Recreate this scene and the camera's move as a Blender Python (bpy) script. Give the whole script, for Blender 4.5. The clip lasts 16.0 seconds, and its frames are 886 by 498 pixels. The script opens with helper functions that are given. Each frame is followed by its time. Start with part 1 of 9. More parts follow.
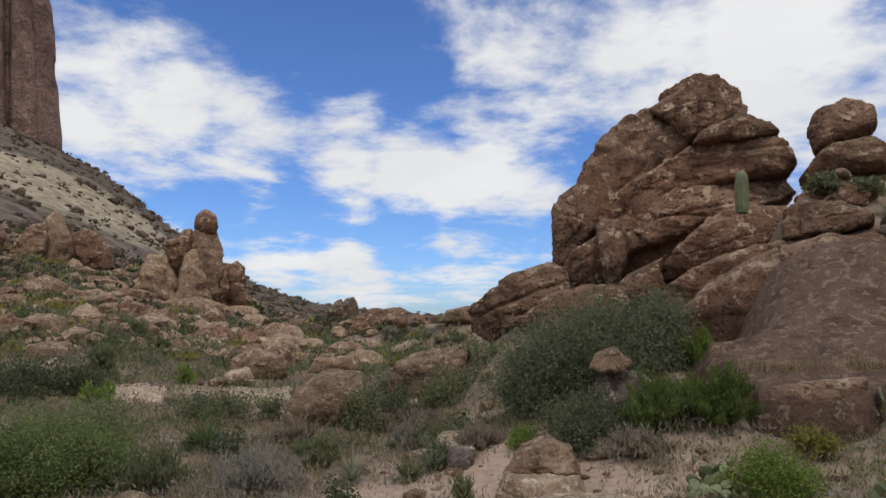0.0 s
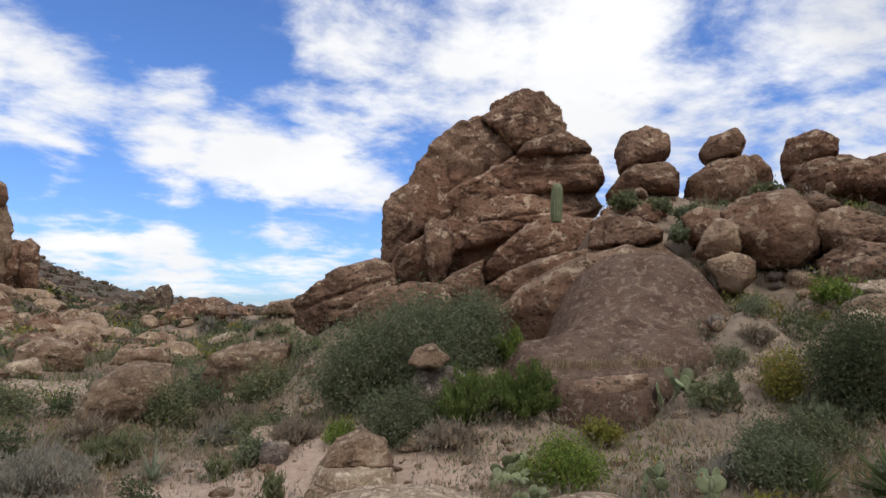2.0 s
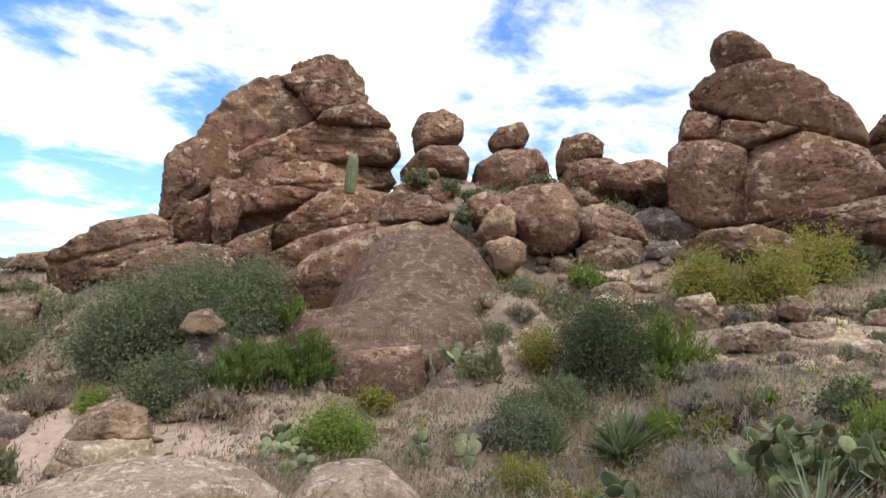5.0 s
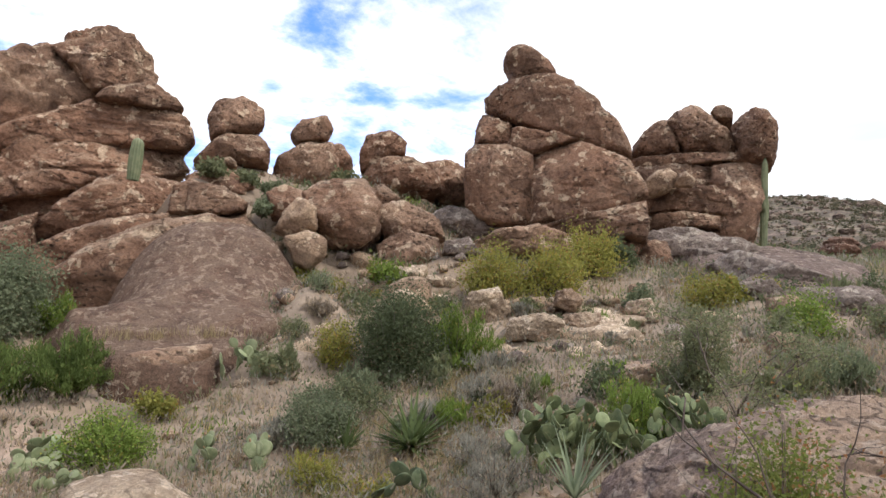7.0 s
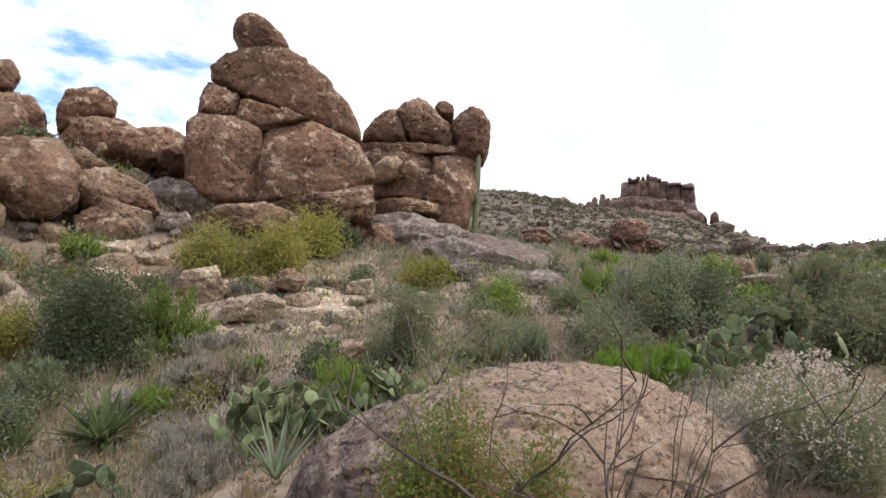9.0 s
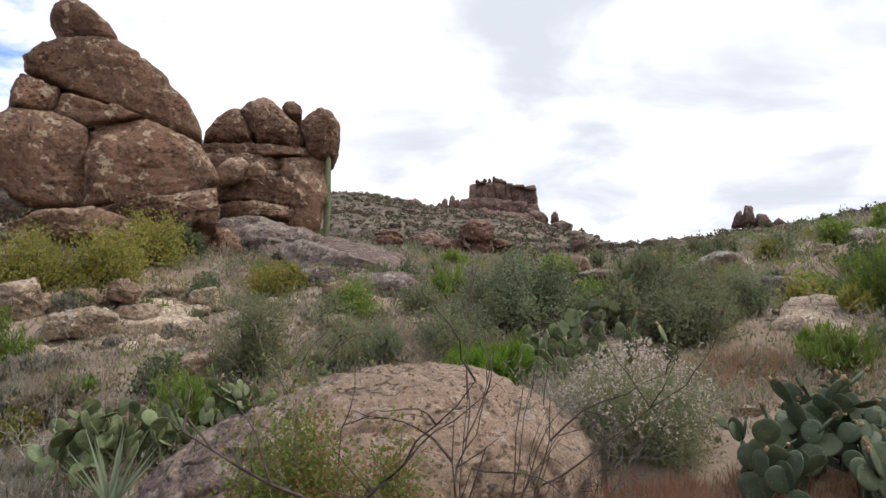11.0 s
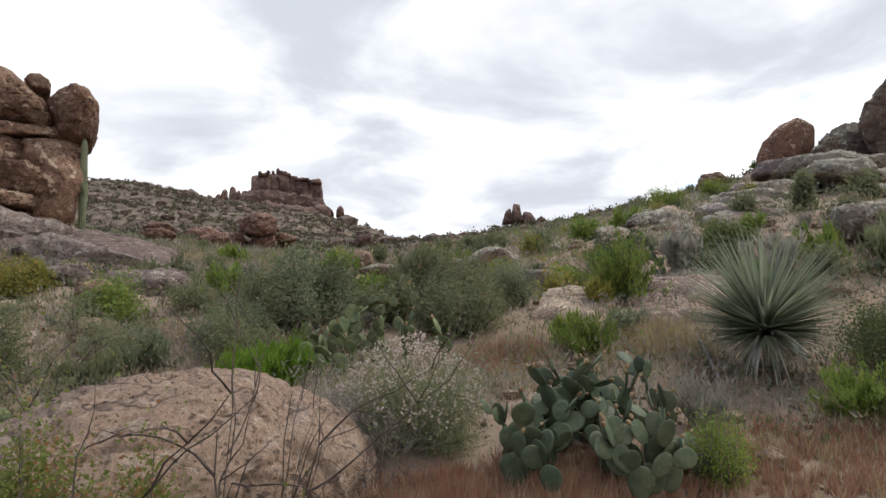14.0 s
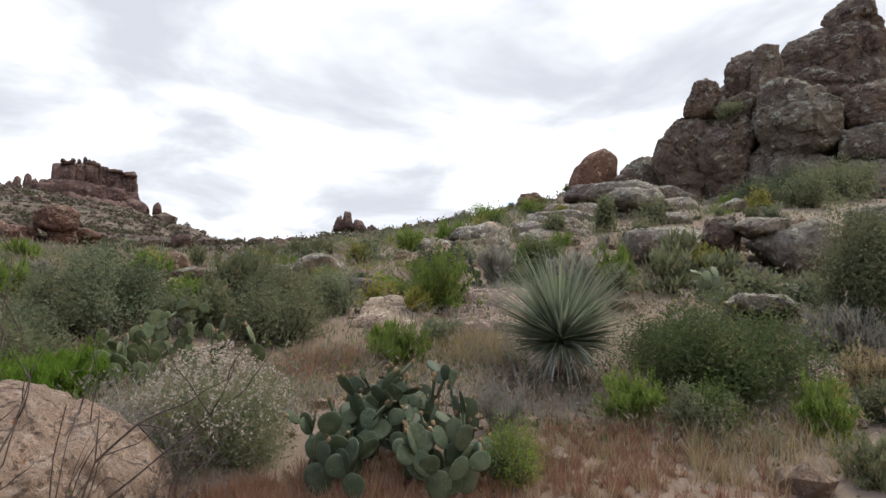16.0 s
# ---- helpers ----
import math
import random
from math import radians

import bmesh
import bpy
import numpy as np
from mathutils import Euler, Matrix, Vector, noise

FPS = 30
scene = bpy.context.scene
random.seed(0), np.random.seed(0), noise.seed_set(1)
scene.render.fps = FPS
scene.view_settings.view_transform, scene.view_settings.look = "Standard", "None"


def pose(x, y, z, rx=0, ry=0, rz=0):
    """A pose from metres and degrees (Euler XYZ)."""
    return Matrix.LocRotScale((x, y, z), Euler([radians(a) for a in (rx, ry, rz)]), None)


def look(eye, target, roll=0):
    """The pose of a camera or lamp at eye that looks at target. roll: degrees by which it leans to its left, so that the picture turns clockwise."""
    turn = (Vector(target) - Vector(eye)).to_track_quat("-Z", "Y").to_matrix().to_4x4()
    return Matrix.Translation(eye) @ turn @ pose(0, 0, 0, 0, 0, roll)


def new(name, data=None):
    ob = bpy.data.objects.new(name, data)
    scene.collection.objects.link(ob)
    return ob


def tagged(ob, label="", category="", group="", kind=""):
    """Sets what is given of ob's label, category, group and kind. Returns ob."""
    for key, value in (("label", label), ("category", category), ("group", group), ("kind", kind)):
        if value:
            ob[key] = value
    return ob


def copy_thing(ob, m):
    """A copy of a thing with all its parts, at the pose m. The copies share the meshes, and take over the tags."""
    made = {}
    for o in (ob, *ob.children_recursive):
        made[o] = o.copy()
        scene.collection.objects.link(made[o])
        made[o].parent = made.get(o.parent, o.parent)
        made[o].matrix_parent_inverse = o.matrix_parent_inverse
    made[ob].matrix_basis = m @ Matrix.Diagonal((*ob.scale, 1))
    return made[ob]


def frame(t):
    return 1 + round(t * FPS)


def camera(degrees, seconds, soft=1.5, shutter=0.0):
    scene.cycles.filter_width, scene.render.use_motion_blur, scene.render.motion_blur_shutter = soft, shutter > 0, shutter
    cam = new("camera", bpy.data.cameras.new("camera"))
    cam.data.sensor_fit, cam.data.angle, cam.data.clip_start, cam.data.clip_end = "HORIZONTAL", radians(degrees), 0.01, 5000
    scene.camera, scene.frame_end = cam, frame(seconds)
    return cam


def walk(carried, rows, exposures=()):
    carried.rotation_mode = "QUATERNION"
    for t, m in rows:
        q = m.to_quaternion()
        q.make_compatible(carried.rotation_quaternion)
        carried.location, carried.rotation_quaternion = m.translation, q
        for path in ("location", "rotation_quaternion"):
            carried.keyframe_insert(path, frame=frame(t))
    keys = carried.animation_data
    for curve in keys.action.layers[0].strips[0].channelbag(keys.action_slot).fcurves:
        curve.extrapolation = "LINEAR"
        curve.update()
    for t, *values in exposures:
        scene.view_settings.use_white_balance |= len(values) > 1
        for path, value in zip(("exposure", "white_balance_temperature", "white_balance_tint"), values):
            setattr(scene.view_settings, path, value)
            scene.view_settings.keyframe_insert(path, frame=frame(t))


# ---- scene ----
cam = camera(68.13, 16.0)
METRES, EYE, TILT, LEAN, TURN = 0.5, 1.6, 6.5, 0.0, 0.0
EXPOSURES = [(0.0, -0.82), (1.5, -0.7), (2.5, -0.36), (3.5, -0.08), (7.0, 0.32), (9.0, 0.32), (11.0, 0.02), (12.5, -0.16), (16.0, -0.08)]
ROWS = [
    (0.0, 0.0000, -0.0000, 0.0000, -0.00, 0.00, -0.00),
    (0.5, 0.0342, 0.0012, -0.0060, -3.58, 0.03, -0.74),
    (1.0, 0.0500, -0.0103, -0.0046, -7.10, 0.04, -1.59),
    (1.5, 0.0959, -0.0122, -0.0057, -10.65, 0.10, -2.43),
    (2.0, 0.1204, -0.0559, 0.0017, -14.69, -0.03, -3.30),
    (2.5, 0.1655, -0.1065, 0.0129, -18.94, -0.05, -4.17),
    (3.0, 0.1973, -0.1285, 0.0143, -22.50, -0.65, -4.97),
    (3.5, 0.2626, -0.1105, 0.0192, -25.61, -0.80, -5.92),
    (6.0, 0.3172, -0.1259, 0.0338, -39.35, -0.32, -8.24),
    (6.5, 0.4077, -0.1837, 0.0341, -44.26, 0.36, -8.19),
    (7.0, 0.5655, -0.2504, 0.0260, -49.55, 1.22, -8.56),
    (7.5, 0.7453, -0.3489, 0.0344, -56.51, 2.27, -9.06),
    (8.0, 0.8633, -0.4105, 0.0169, -62.38, 3.09, -9.82),
    (8.5, 0.9085, -0.4724, 0.0163, -67.88, 3.64, -9.93),
    (9.0, 0.9128, -0.5148, 0.0263, -72.86, 3.32, -9.48),
    (9.5, 0.8900, -0.5441, 0.0416, -77.32, 3.54, -8.84),
    (12.0, 0.9489, -0.6631, 0.0850, -89.88, 5.94, -6.30),
    (12.5, 1.0557, -0.7855, 0.0969, -92.91, 5.86, -5.82),
    (13.0, 1.0893, -0.8384, 0.1375, -97.60, 6.12, -5.39),
    (13.5, 1.0775, -0.7655, 0.1301, -101.95, 6.37, -5.51),
    (14.0, 0.9852, -0.7103, 0.1430, -104.23, 6.89, -5.30),
    (14.5, 0.9314, -0.7432, 0.1584, -106.58, 7.42, -5.88),
    (15.0, 0.8690, -0.7948, 0.1671, -110.54, 7.99, -6.07),
    (15.5, 0.8410, -0.8355, 0.1702, -115.43, 8.46, -6.22),
    (16.0, 0.8113, -0.8774, 0.1802, -119.25, 9.01, -5.61),
]
walk(cam, [(t, pose(0, 0, EYE, TILT, LEAN, TURN) @ pose(METRES * x, METRES * y, METRES * z, 90 + pitch, roll, yaw)) for t, x, y, z, yaw, pitch, roll in ROWS], EXPOSURES)

# ---- sky and sun ----
world = bpy.data.worlds.new("sky")
scene.world = world
world.use_nodes = True
SUN_AZ, SUN_EL = 158.0, 60.0


def build_sky():
    nt = world.node_tree
    nt.nodes.clear()
    N, L = nt.nodes.new, nt.links.new
    out, bg = N("ShaderNodeOutputWorld"), N("ShaderNodeBackground")
    sky = N("ShaderNodeTexSky")
    sky.sky_type, sky.sun_disc = "NISHITA", False
    sky.sun_elevation, sky.sun_rotation = radians(SUN_EL), radians(SUN_AZ)
    sky.dust_density, sky.ozone_density = 0.6, 3.0
    co = N("ShaderNodeTexCoord")

    def math_node(op, a, b=None, clamp=False):
        n = N("ShaderNodeMath")
        n.operation, n.use_clamp = op, clamp
        for i, v in enumerate((a, b)):
            if v is None:
                continue
            if isinstance(v, (int, float)):
                n.inputs[i].default_value = v
            else:
                L(v, n.inputs[i])
        return n.outputs[0]

    def vec_node(op, a, b):
        n = N("ShaderNodeVectorMath")
        n.operation = op
        L(a, n.inputs[0])
        if isinstance(b, tuple):
            n.inputs[1].default_value = b
        else:
            L(b, n.inputs[1])
        return n

    way = co.outputs["Generated"]
    sep = N("ShaderNodeSeparateXYZ")
    L(way, sep.inputs[0])
    # the layer of cloud lies flat overhead: directions are laid out on its plane
    height = math_node("ADD", math_node("MAXIMUM", sep.outputs[2], 0.0), 0.16)
    inv = math_node("DIVIDE", 1.0, height)
    flat = N("ShaderNodeVectorMath")
    flat.operation = "SCALE"
    L(way, flat.inputs[0])
    L(inv, flat.inputs["Scale"])

    def noise_tex(scale, detail, rough, off, dist=0.0):
        m = N("ShaderNodeMapping")
        m.inputs["Location"].default_value = off
        m.inputs["Scale"].default_value = (1, 1, 0.6)
        L(flat.outputs[0], m.inputs[0])
        n = N("ShaderNodeTexNoise")
        n.inputs["Scale"].default_value, n.inputs["Detail"].default_value = scale, detail
        n.inputs["Roughness"].default_value, n.inputs["Distortion"].default_value = rough, dist
        L(m.outputs[0], n.inputs["Vector"])
        return n.outputs[0]

    big = noise_tex(1.7, 9, 0.62, (3.1, 1.7, 0.4), 0.25)
    fine = noise_tex(5.5, 7, 0.62, (0.3, 8.2, 2.0), 0.2)
    cover = math_node("ADD", math_node("MULTIPLY", big, 1.5), math_node("MULTIPLY", fine, 0.55))
    cover = math_node("SUBTRACT", cover, 0.42)

    def lobe(az, el, width, gain):
        """A broad bank of cloud (gain over 0) or a clear stretch (under 0)."""
        a, e = radians(az), radians(el)
        d = vec_node("DOT_PRODUCT", way, (math.sin(a) * math.cos(e), math.cos(a) * math.cos(e), math.sin(e)))
        k = 1 / (1 - math.cos(radians(width)))
        return math_node("MULTIPLY", math_node("MAXIMUM", math_node("ADD", math_node("MULTIPLY", math_node("SUBTRACT", d.outputs["Value"], 1.0), k), 1.0), 0.0), gain)

    for args in SKY_LOBES:
        cover = math_node("ADD", cover, lobe(*args))
    ramp = N("ShaderNodeMapRange")
    ramp.interpolation_type = "SMOOTHSTEP"
    for i, v in enumerate((0.50, 0.94, 0.0, 1.0)):
        ramp.inputs[1 + i].default_value = v
    L(cover, ramp.inputs[0])
    # grey undersides in the thick of the cloud
    thick = noise_tex(1.3, 5, 0.55, (7.7, 2.9, 5.0), 0.35)
    shade = N("ShaderNodeMapRange")
    for i, v in enumerate((0.31, 0.64, 0.0, 1.0)):
        shade.inputs[1 + i].default_value = v
    shade.interpolation_type = "SMOOTHSTEP"
    L(thick, shade.inputs[0])
    d = vec_node("DOT_PRODUCT", way, (math.sin(radians(118)), math.cos(radians(118)), 0.1))
    right = math_node("MULTIPLY", math_node("ADD", d.outputs["Value"], -0.10), 1.4, True)
    grey = N("ShaderNodeMixRGB")
    L(math_node("MULTIPLY", shade.outputs[0], math_node("ADD", math_node("MULTIPLY", right, 0.82), 0.18)), grey.inputs[0])
    grey.inputs[1].default_value = (1.48, 1.49, 1.51, 1)
    grey.inputs[2].default_value = (0.76, 0.80, 0.89, 1)
    blue = N("ShaderNodeMixRGB")
    blue.blend_type = "MULTIPLY"
    blue.inputs[0].default_value = 1.0
    L(sky.outputs[0], blue.inputs[1])
    blue.inputs[2].default_value = (0.125, 0.170, 0.252, 1)
    mix = N("ShaderNodeMixRGB")
    L(ramp.outputs[0], mix.inputs[0])
    L(blue.outputs[0], mix.inputs[1])
    L(grey.outputs[0], mix.inputs[2])
    L(mix.outputs[0], bg.inputs[0])
    bg.inputs[1].default_value = 1.0
    L(bg.outputs[0], out.inputs[0])


# banks at 200 and 260 are unseen, added to brighten the camera-facing rock
SKY_LOBES = [(-14, 27, 10, -0.34), (-6, 24, 7, -0.30), (-27, 22, 6, 0.08), (-27, 16.5, 7, 0.22), (-20, 16, 7, 0.24), (-13, 15.5, 7, 0.25), (-6, 14.5, 7, 0.25), (1, 13.5, 7, 0.23), (8, 12.5, 6, 0.18), (-20, 10, 3.5, -0.22), (-12, 9, 4, -0.26), (-4, 8.5, 4, -0.26), (4, 8.5, 4, -0.22), (-14, 5, 4, 0.26), (-8, 3.5, 4, 0.28), (3, 5.5, 4, 0.20), (-2, 19, 4.5, -0.22), (12, 15, 4, -0.18), (6, 26, 6, 0.24), (13, 22, 9, 0.30), (24, 24, 11, 0.34), (31, 21, 12, 0.22), (38, 26, 6, -0.16), (50, 25, 6, -0.10), (78, 30, 42, 0.36), (120, 20, 60, 0.46), (200, 30, 60, 0.26), (260, 30, 55, 0.22), (320, 35, 30, 0.06)]
build_sky()

sun = new("sun", bpy.data.lights.new("sun", "SUN"))
sun.data.energy, sun.data.angle, sun.data.color = 2.4, radians(12), (1.0, 0.95, 0.88)
sun.matrix_world = look((0, 0, 0), (-math.sin(radians(SUN_AZ)) * math.cos(radians(SUN_EL)), -math.cos(radians(SUN_AZ)) * math.cos(radians(SUN_EL)), -math.sin(radians(SUN_EL))))


# ---- materials ----
def mix_material(name, rough=0.9):
    """A Principled material; returns it with small helpers to wire its nodes."""
    mat = bpy.data.materials.new(name)
    mat.use_nodes = True
    nt = mat.node_tree
    bsdf = nt.nodes["Principled BSDF"]
    bsdf.inputs["Roughness"].default_value = rough
    bsdf.inputs["Specular IOR Level"].default_value = 0.25
    return mat, nt, bsdf


def tex(nt, kind, scale, coord, detail=6.0, rough=0.6, **more):
    n = nt.nodes.new(kind)
    n.inputs["Scale"].default_value = scale
    if kind == "ShaderNodeTexNoise":
        n.inputs["Detail"].default_value, n.inputs["Roughness"].default_value = detail, rough
    for key, value in more.items():
        n.inputs[key].default_value = value
    nt.links.new(coord, n.inputs["Vector"])
    return n


def ramp(nt, value, lo, hi):
    n = nt.nodes.new("ShaderNodeMapRange")
    n.interpolation_type = "SMOOTHSTEP"
    n.inputs[1].default_value, n.inputs[2].default_value = lo, hi
    nt.links.new(value, n.inputs[0])
    return n.outputs[0]


def blend(nt, fac, a, b, mode="MIX"):
    n = nt.nodes.new("ShaderNodeMixRGB")
    n.blend_type = mode
    for i, v in enumerate((fac, a, b)):
        if isinstance(v, (float, int)):
            n.inputs[i].default_value = v
        elif isinstance(v, tuple):
            n.inputs[i].default_value = (*v, 1)
        else:
            nt.links.new(v, n.inputs[i])
    return n.outputs[0]


def times(nt, a, b, op="MULTIPLY"):
    n = nt.nodes.new("ShaderNodeMath")
    n.operation = op
    for i, v in enumerate((a, b)):
        if isinstance(v, (float, int)):
            n.inputs[i].default_value = v
        else:
            nt.links.new(v, n.inputs[i])
    return n.outputs[0]


def bump(nt, bsdf, height, strength, distance, normal=None):
    n = nt.nodes.new("ShaderNodeBump")
    n.inputs["Strength"].default_value, n.inputs["Distance"].default_value = strength, distance
    nt.links.new(height, n.inputs["Height"])
    if normal is not None:
        nt.links.new(normal, n.inputs["Normal"])
    nt.links.new(n.outputs[0], bsdf.inputs["Normal"])
    return n.outputs[0]


def rock_material(name, dark, mid, pale, spot, grain=1.0, pale_amount=0.5, streaks=0.5, strata=0.0, joints=0.3, pits=0.0, rust=None, pocks=0.0, bare=None):
    """Weathered volcanic tuff: varnish, pale scars on upper faces, pits and streaks. grain: size of the pattern in metres."""
    mat, nt, bsdf = mix_material(name, 0.92)
    geo = nt.nodes.new("ShaderNodeNewGeometry")
    info = nt.nodes.new("ShaderNodeObjectInfo")
    pos = geo.outputs["Position"]
    s = 1.0 / grain
    broad = tex(nt, "ShaderNodeTexNoise", 0.35 * s, pos, 5, 0.55).outputs[0]
    mid_n = tex(nt, "ShaderNodeTexNoise", 1.6 * s, pos, 8, 0.62, Distortion=0.4).outputs[0]
    fine = tex(nt, "ShaderNodeTexNoise", 9.0 * s, pos, 8, 0.7).outputs[0]
    scar = tex(nt, "ShaderNodeTexNoise", 3.1 * s, pos, 5, 0.55, Distortion=0.15).outputs[0]
    cells = tex(nt, "ShaderNodeTexVoronoi", 3.2 * s, pos)
    mapv = nt.nodes.new("ShaderNodeMapping")
    mapv.inputs["Scale"].default_value = (2.2, 2.2, 0.22)
    nt.links.new(pos, mapv.inputs[0])
    streak = tex(nt, "ShaderNodeTexNoise", 1.1 * s, mapv.outputs[0], 6, 0.6).outputs[0]
    col = blend(nt, ramp(nt, mid_n, 0.36, 0.66), dark, mid)
    col = blend(nt, times(nt, ramp(nt, broad, 0.45 if not pits else 0.50, 0.66 if not pits else 0.64), 0.4 if not pits else 0.9), col, pale)
    if bare:
        span = nt.nodes.new("ShaderNodeVectorMath")
        span.operation = "DISTANCE"
        nt.links.new(pos, span.inputs[0])
        span.inputs[1].default_value = bare
        col = blend(nt, ramp(nt, times(nt, span.outputs["Value"], times(nt, mid_n, 0.9), "SUBTRACT"), 0.95, 0.50), col, blend(nt, ramp(nt, mid_n, 0.35, 0.62), tuple(c * 0.78 for c in pale), pale))
    if rust:
        stain = tex(nt, "ShaderNodeTexNoise", 0.22 * s, pos, 6, 0.6, Distortion=0.5).outputs[0]
        col = blend(nt, times(nt, ramp(nt, stain, 0.50, 0.60), 0.6), col, rust)
    col = blend(nt, times(nt, ramp(nt, streak, 0.54, 0.70), streaks), col, tuple(c * 0.45 for c in dark))
    col = blend(nt, times(nt, ramp(nt, fine, 0.35, 0.75), 0.5), col, blend(nt, 0.6, col, mid))
    # paler tan on the upward faces, in patches
    tan_patch = tex(nt, "ShaderNodeTexNoise", 0.9 * s, pos, 7, 0.65, Distortion=0.3).outputs[0]
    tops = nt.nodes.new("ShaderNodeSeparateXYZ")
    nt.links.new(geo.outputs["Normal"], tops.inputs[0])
    cover = times(nt, times(nt, ramp(nt, tan_patch, 0.40, 0.58), ramp(nt, tops.outputs[2], 0.15, 0.8)), 0.50)
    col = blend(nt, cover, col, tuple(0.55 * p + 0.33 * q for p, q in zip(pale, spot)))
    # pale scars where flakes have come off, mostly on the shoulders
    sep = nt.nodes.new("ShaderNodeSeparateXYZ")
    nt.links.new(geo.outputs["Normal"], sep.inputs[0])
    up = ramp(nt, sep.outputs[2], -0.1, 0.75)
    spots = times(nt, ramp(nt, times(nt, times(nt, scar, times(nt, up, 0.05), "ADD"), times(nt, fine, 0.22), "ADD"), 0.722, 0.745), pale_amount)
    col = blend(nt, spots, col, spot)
    col = blend(nt, times(nt, ramp(nt, fine, 0.60, 0.78), 0.55), col, tuple(c * 0.5 for c in dark))
    speck = tex(nt, "ShaderNodeTexNoise", 14.0 * s, pos, 6, 0.75).outputs[0]
    col = blend(nt, 0.4, col, blend(nt, ramp(nt, times(nt, times(nt, speck, 0.6), times(nt, fine, 0.4), "ADD"), 0.36, 0.64), (0.35, 0.34, 0.33), (1.65, 1.62, 1.55)), "MULTIPLY")
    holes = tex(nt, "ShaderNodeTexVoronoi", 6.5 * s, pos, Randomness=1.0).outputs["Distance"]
    # the dark of each pit is put into the colour, besides its bump
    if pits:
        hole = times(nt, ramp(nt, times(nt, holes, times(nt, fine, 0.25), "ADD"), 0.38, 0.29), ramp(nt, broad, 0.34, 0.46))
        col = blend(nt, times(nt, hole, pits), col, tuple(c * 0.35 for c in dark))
    # pocks get their dark from the colour too, not the bump alone
    if pocks:
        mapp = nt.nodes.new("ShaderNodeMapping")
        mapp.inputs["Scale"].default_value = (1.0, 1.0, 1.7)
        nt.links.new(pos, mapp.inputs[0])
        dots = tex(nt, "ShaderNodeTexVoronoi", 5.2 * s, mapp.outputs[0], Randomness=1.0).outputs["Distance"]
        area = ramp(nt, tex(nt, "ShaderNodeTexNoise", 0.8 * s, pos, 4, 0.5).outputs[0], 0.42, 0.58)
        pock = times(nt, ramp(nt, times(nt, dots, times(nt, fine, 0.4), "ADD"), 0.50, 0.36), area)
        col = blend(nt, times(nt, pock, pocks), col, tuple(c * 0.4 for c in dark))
    if strata:
        mapz = nt.nodes.new("ShaderNodeMapping")
        mapz.inputs["Scale"].default_value = (0.08, 0.08, 1.0)
        nt.links.new(pos, mapz.inputs[0])
        bands = tex(nt, "ShaderNodeTexNoise", 0.5 * s, mapz.outputs[0], 6, 0.6).outputs[0]
        col = blend(nt, times(nt, ramp(nt, bands, 0.45, 0.6), strata), col, dark)
    # hairline joints
    mapc = nt.nodes.new("ShaderNodeMapping")
    mapc.inputs["Scale"].default_value = (1.0, 1.0, 1.9)
    mapc.inputs["Rotation"].default_value = (0.25, 0.2, 0.4)
    nt.links.new(pos, mapc.inputs[0])
    joint = tex(nt, "ShaderNodeTexNoise", 0.55 * s, mapc.outputs[0], 3, 0.5, Distortion=0.3).outputs[0]
    away = times(nt, times(nt, joint, 0.5, "SUBTRACT"), 0.0, "ADD")
    size = nt.nodes.new("ShaderNodeMath")
    size.operation = "ABSOLUTE"
    nt.links.new(away, size.inputs[0])
    gap = ramp(nt, size.outputs[0], 0.0, 0.011)
    col = blend(nt, times(nt, times(nt, 1.0, gap, "SUBTRACT"), joints), col, tuple(c * 0.35 for c in dark))
    hue = nt.nodes.new("ShaderNodeHueSaturation")
    nt.links.new(times(nt, times(nt, info.outputs["Random"], 0.3), 0.85, "ADD"), hue.inputs["Value"])
    nt.links.new(col, hue.inputs["Color"])
    nt.links.new(hue.outputs[0], bsdf.inputs["Base Color"])
    n0 = bump(nt, bsdf, gap, joints, 0.10 * grain)
    n1 = bump(nt, bsdf, mid_n, 0.9, 0.40 * grain, n0)
    if pocks:
        n1 = bump(nt, bsdf, times(nt, 1.0, pock, "SUBTRACT"), pocks, 0.12 * grain, n1)
    if pits:
        n1 = bump(nt, bsdf, times(nt, 1.0, hole, "SUBTRACT"), 0.9, 0.10 * grain, n1)
    n2 = bump(nt, bsdf, ramp(nt, cells.outputs["Distance"], 0.0, 0.35), 0.4, 0.10 * grain, n1)
    bump(nt, bsdf, fine, 1.0, 0.13 * grain, n2)
    return mat


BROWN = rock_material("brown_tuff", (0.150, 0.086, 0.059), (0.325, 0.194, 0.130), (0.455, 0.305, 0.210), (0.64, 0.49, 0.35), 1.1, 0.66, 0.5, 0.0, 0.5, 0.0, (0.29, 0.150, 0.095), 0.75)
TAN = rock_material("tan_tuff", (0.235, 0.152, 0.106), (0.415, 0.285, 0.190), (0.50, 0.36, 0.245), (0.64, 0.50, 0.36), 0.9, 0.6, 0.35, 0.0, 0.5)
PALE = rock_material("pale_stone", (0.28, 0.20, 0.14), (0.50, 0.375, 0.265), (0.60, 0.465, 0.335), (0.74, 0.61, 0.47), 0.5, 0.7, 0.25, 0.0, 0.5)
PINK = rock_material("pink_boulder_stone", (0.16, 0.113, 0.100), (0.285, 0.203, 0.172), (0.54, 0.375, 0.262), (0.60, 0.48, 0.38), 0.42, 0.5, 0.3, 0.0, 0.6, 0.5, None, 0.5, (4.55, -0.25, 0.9))
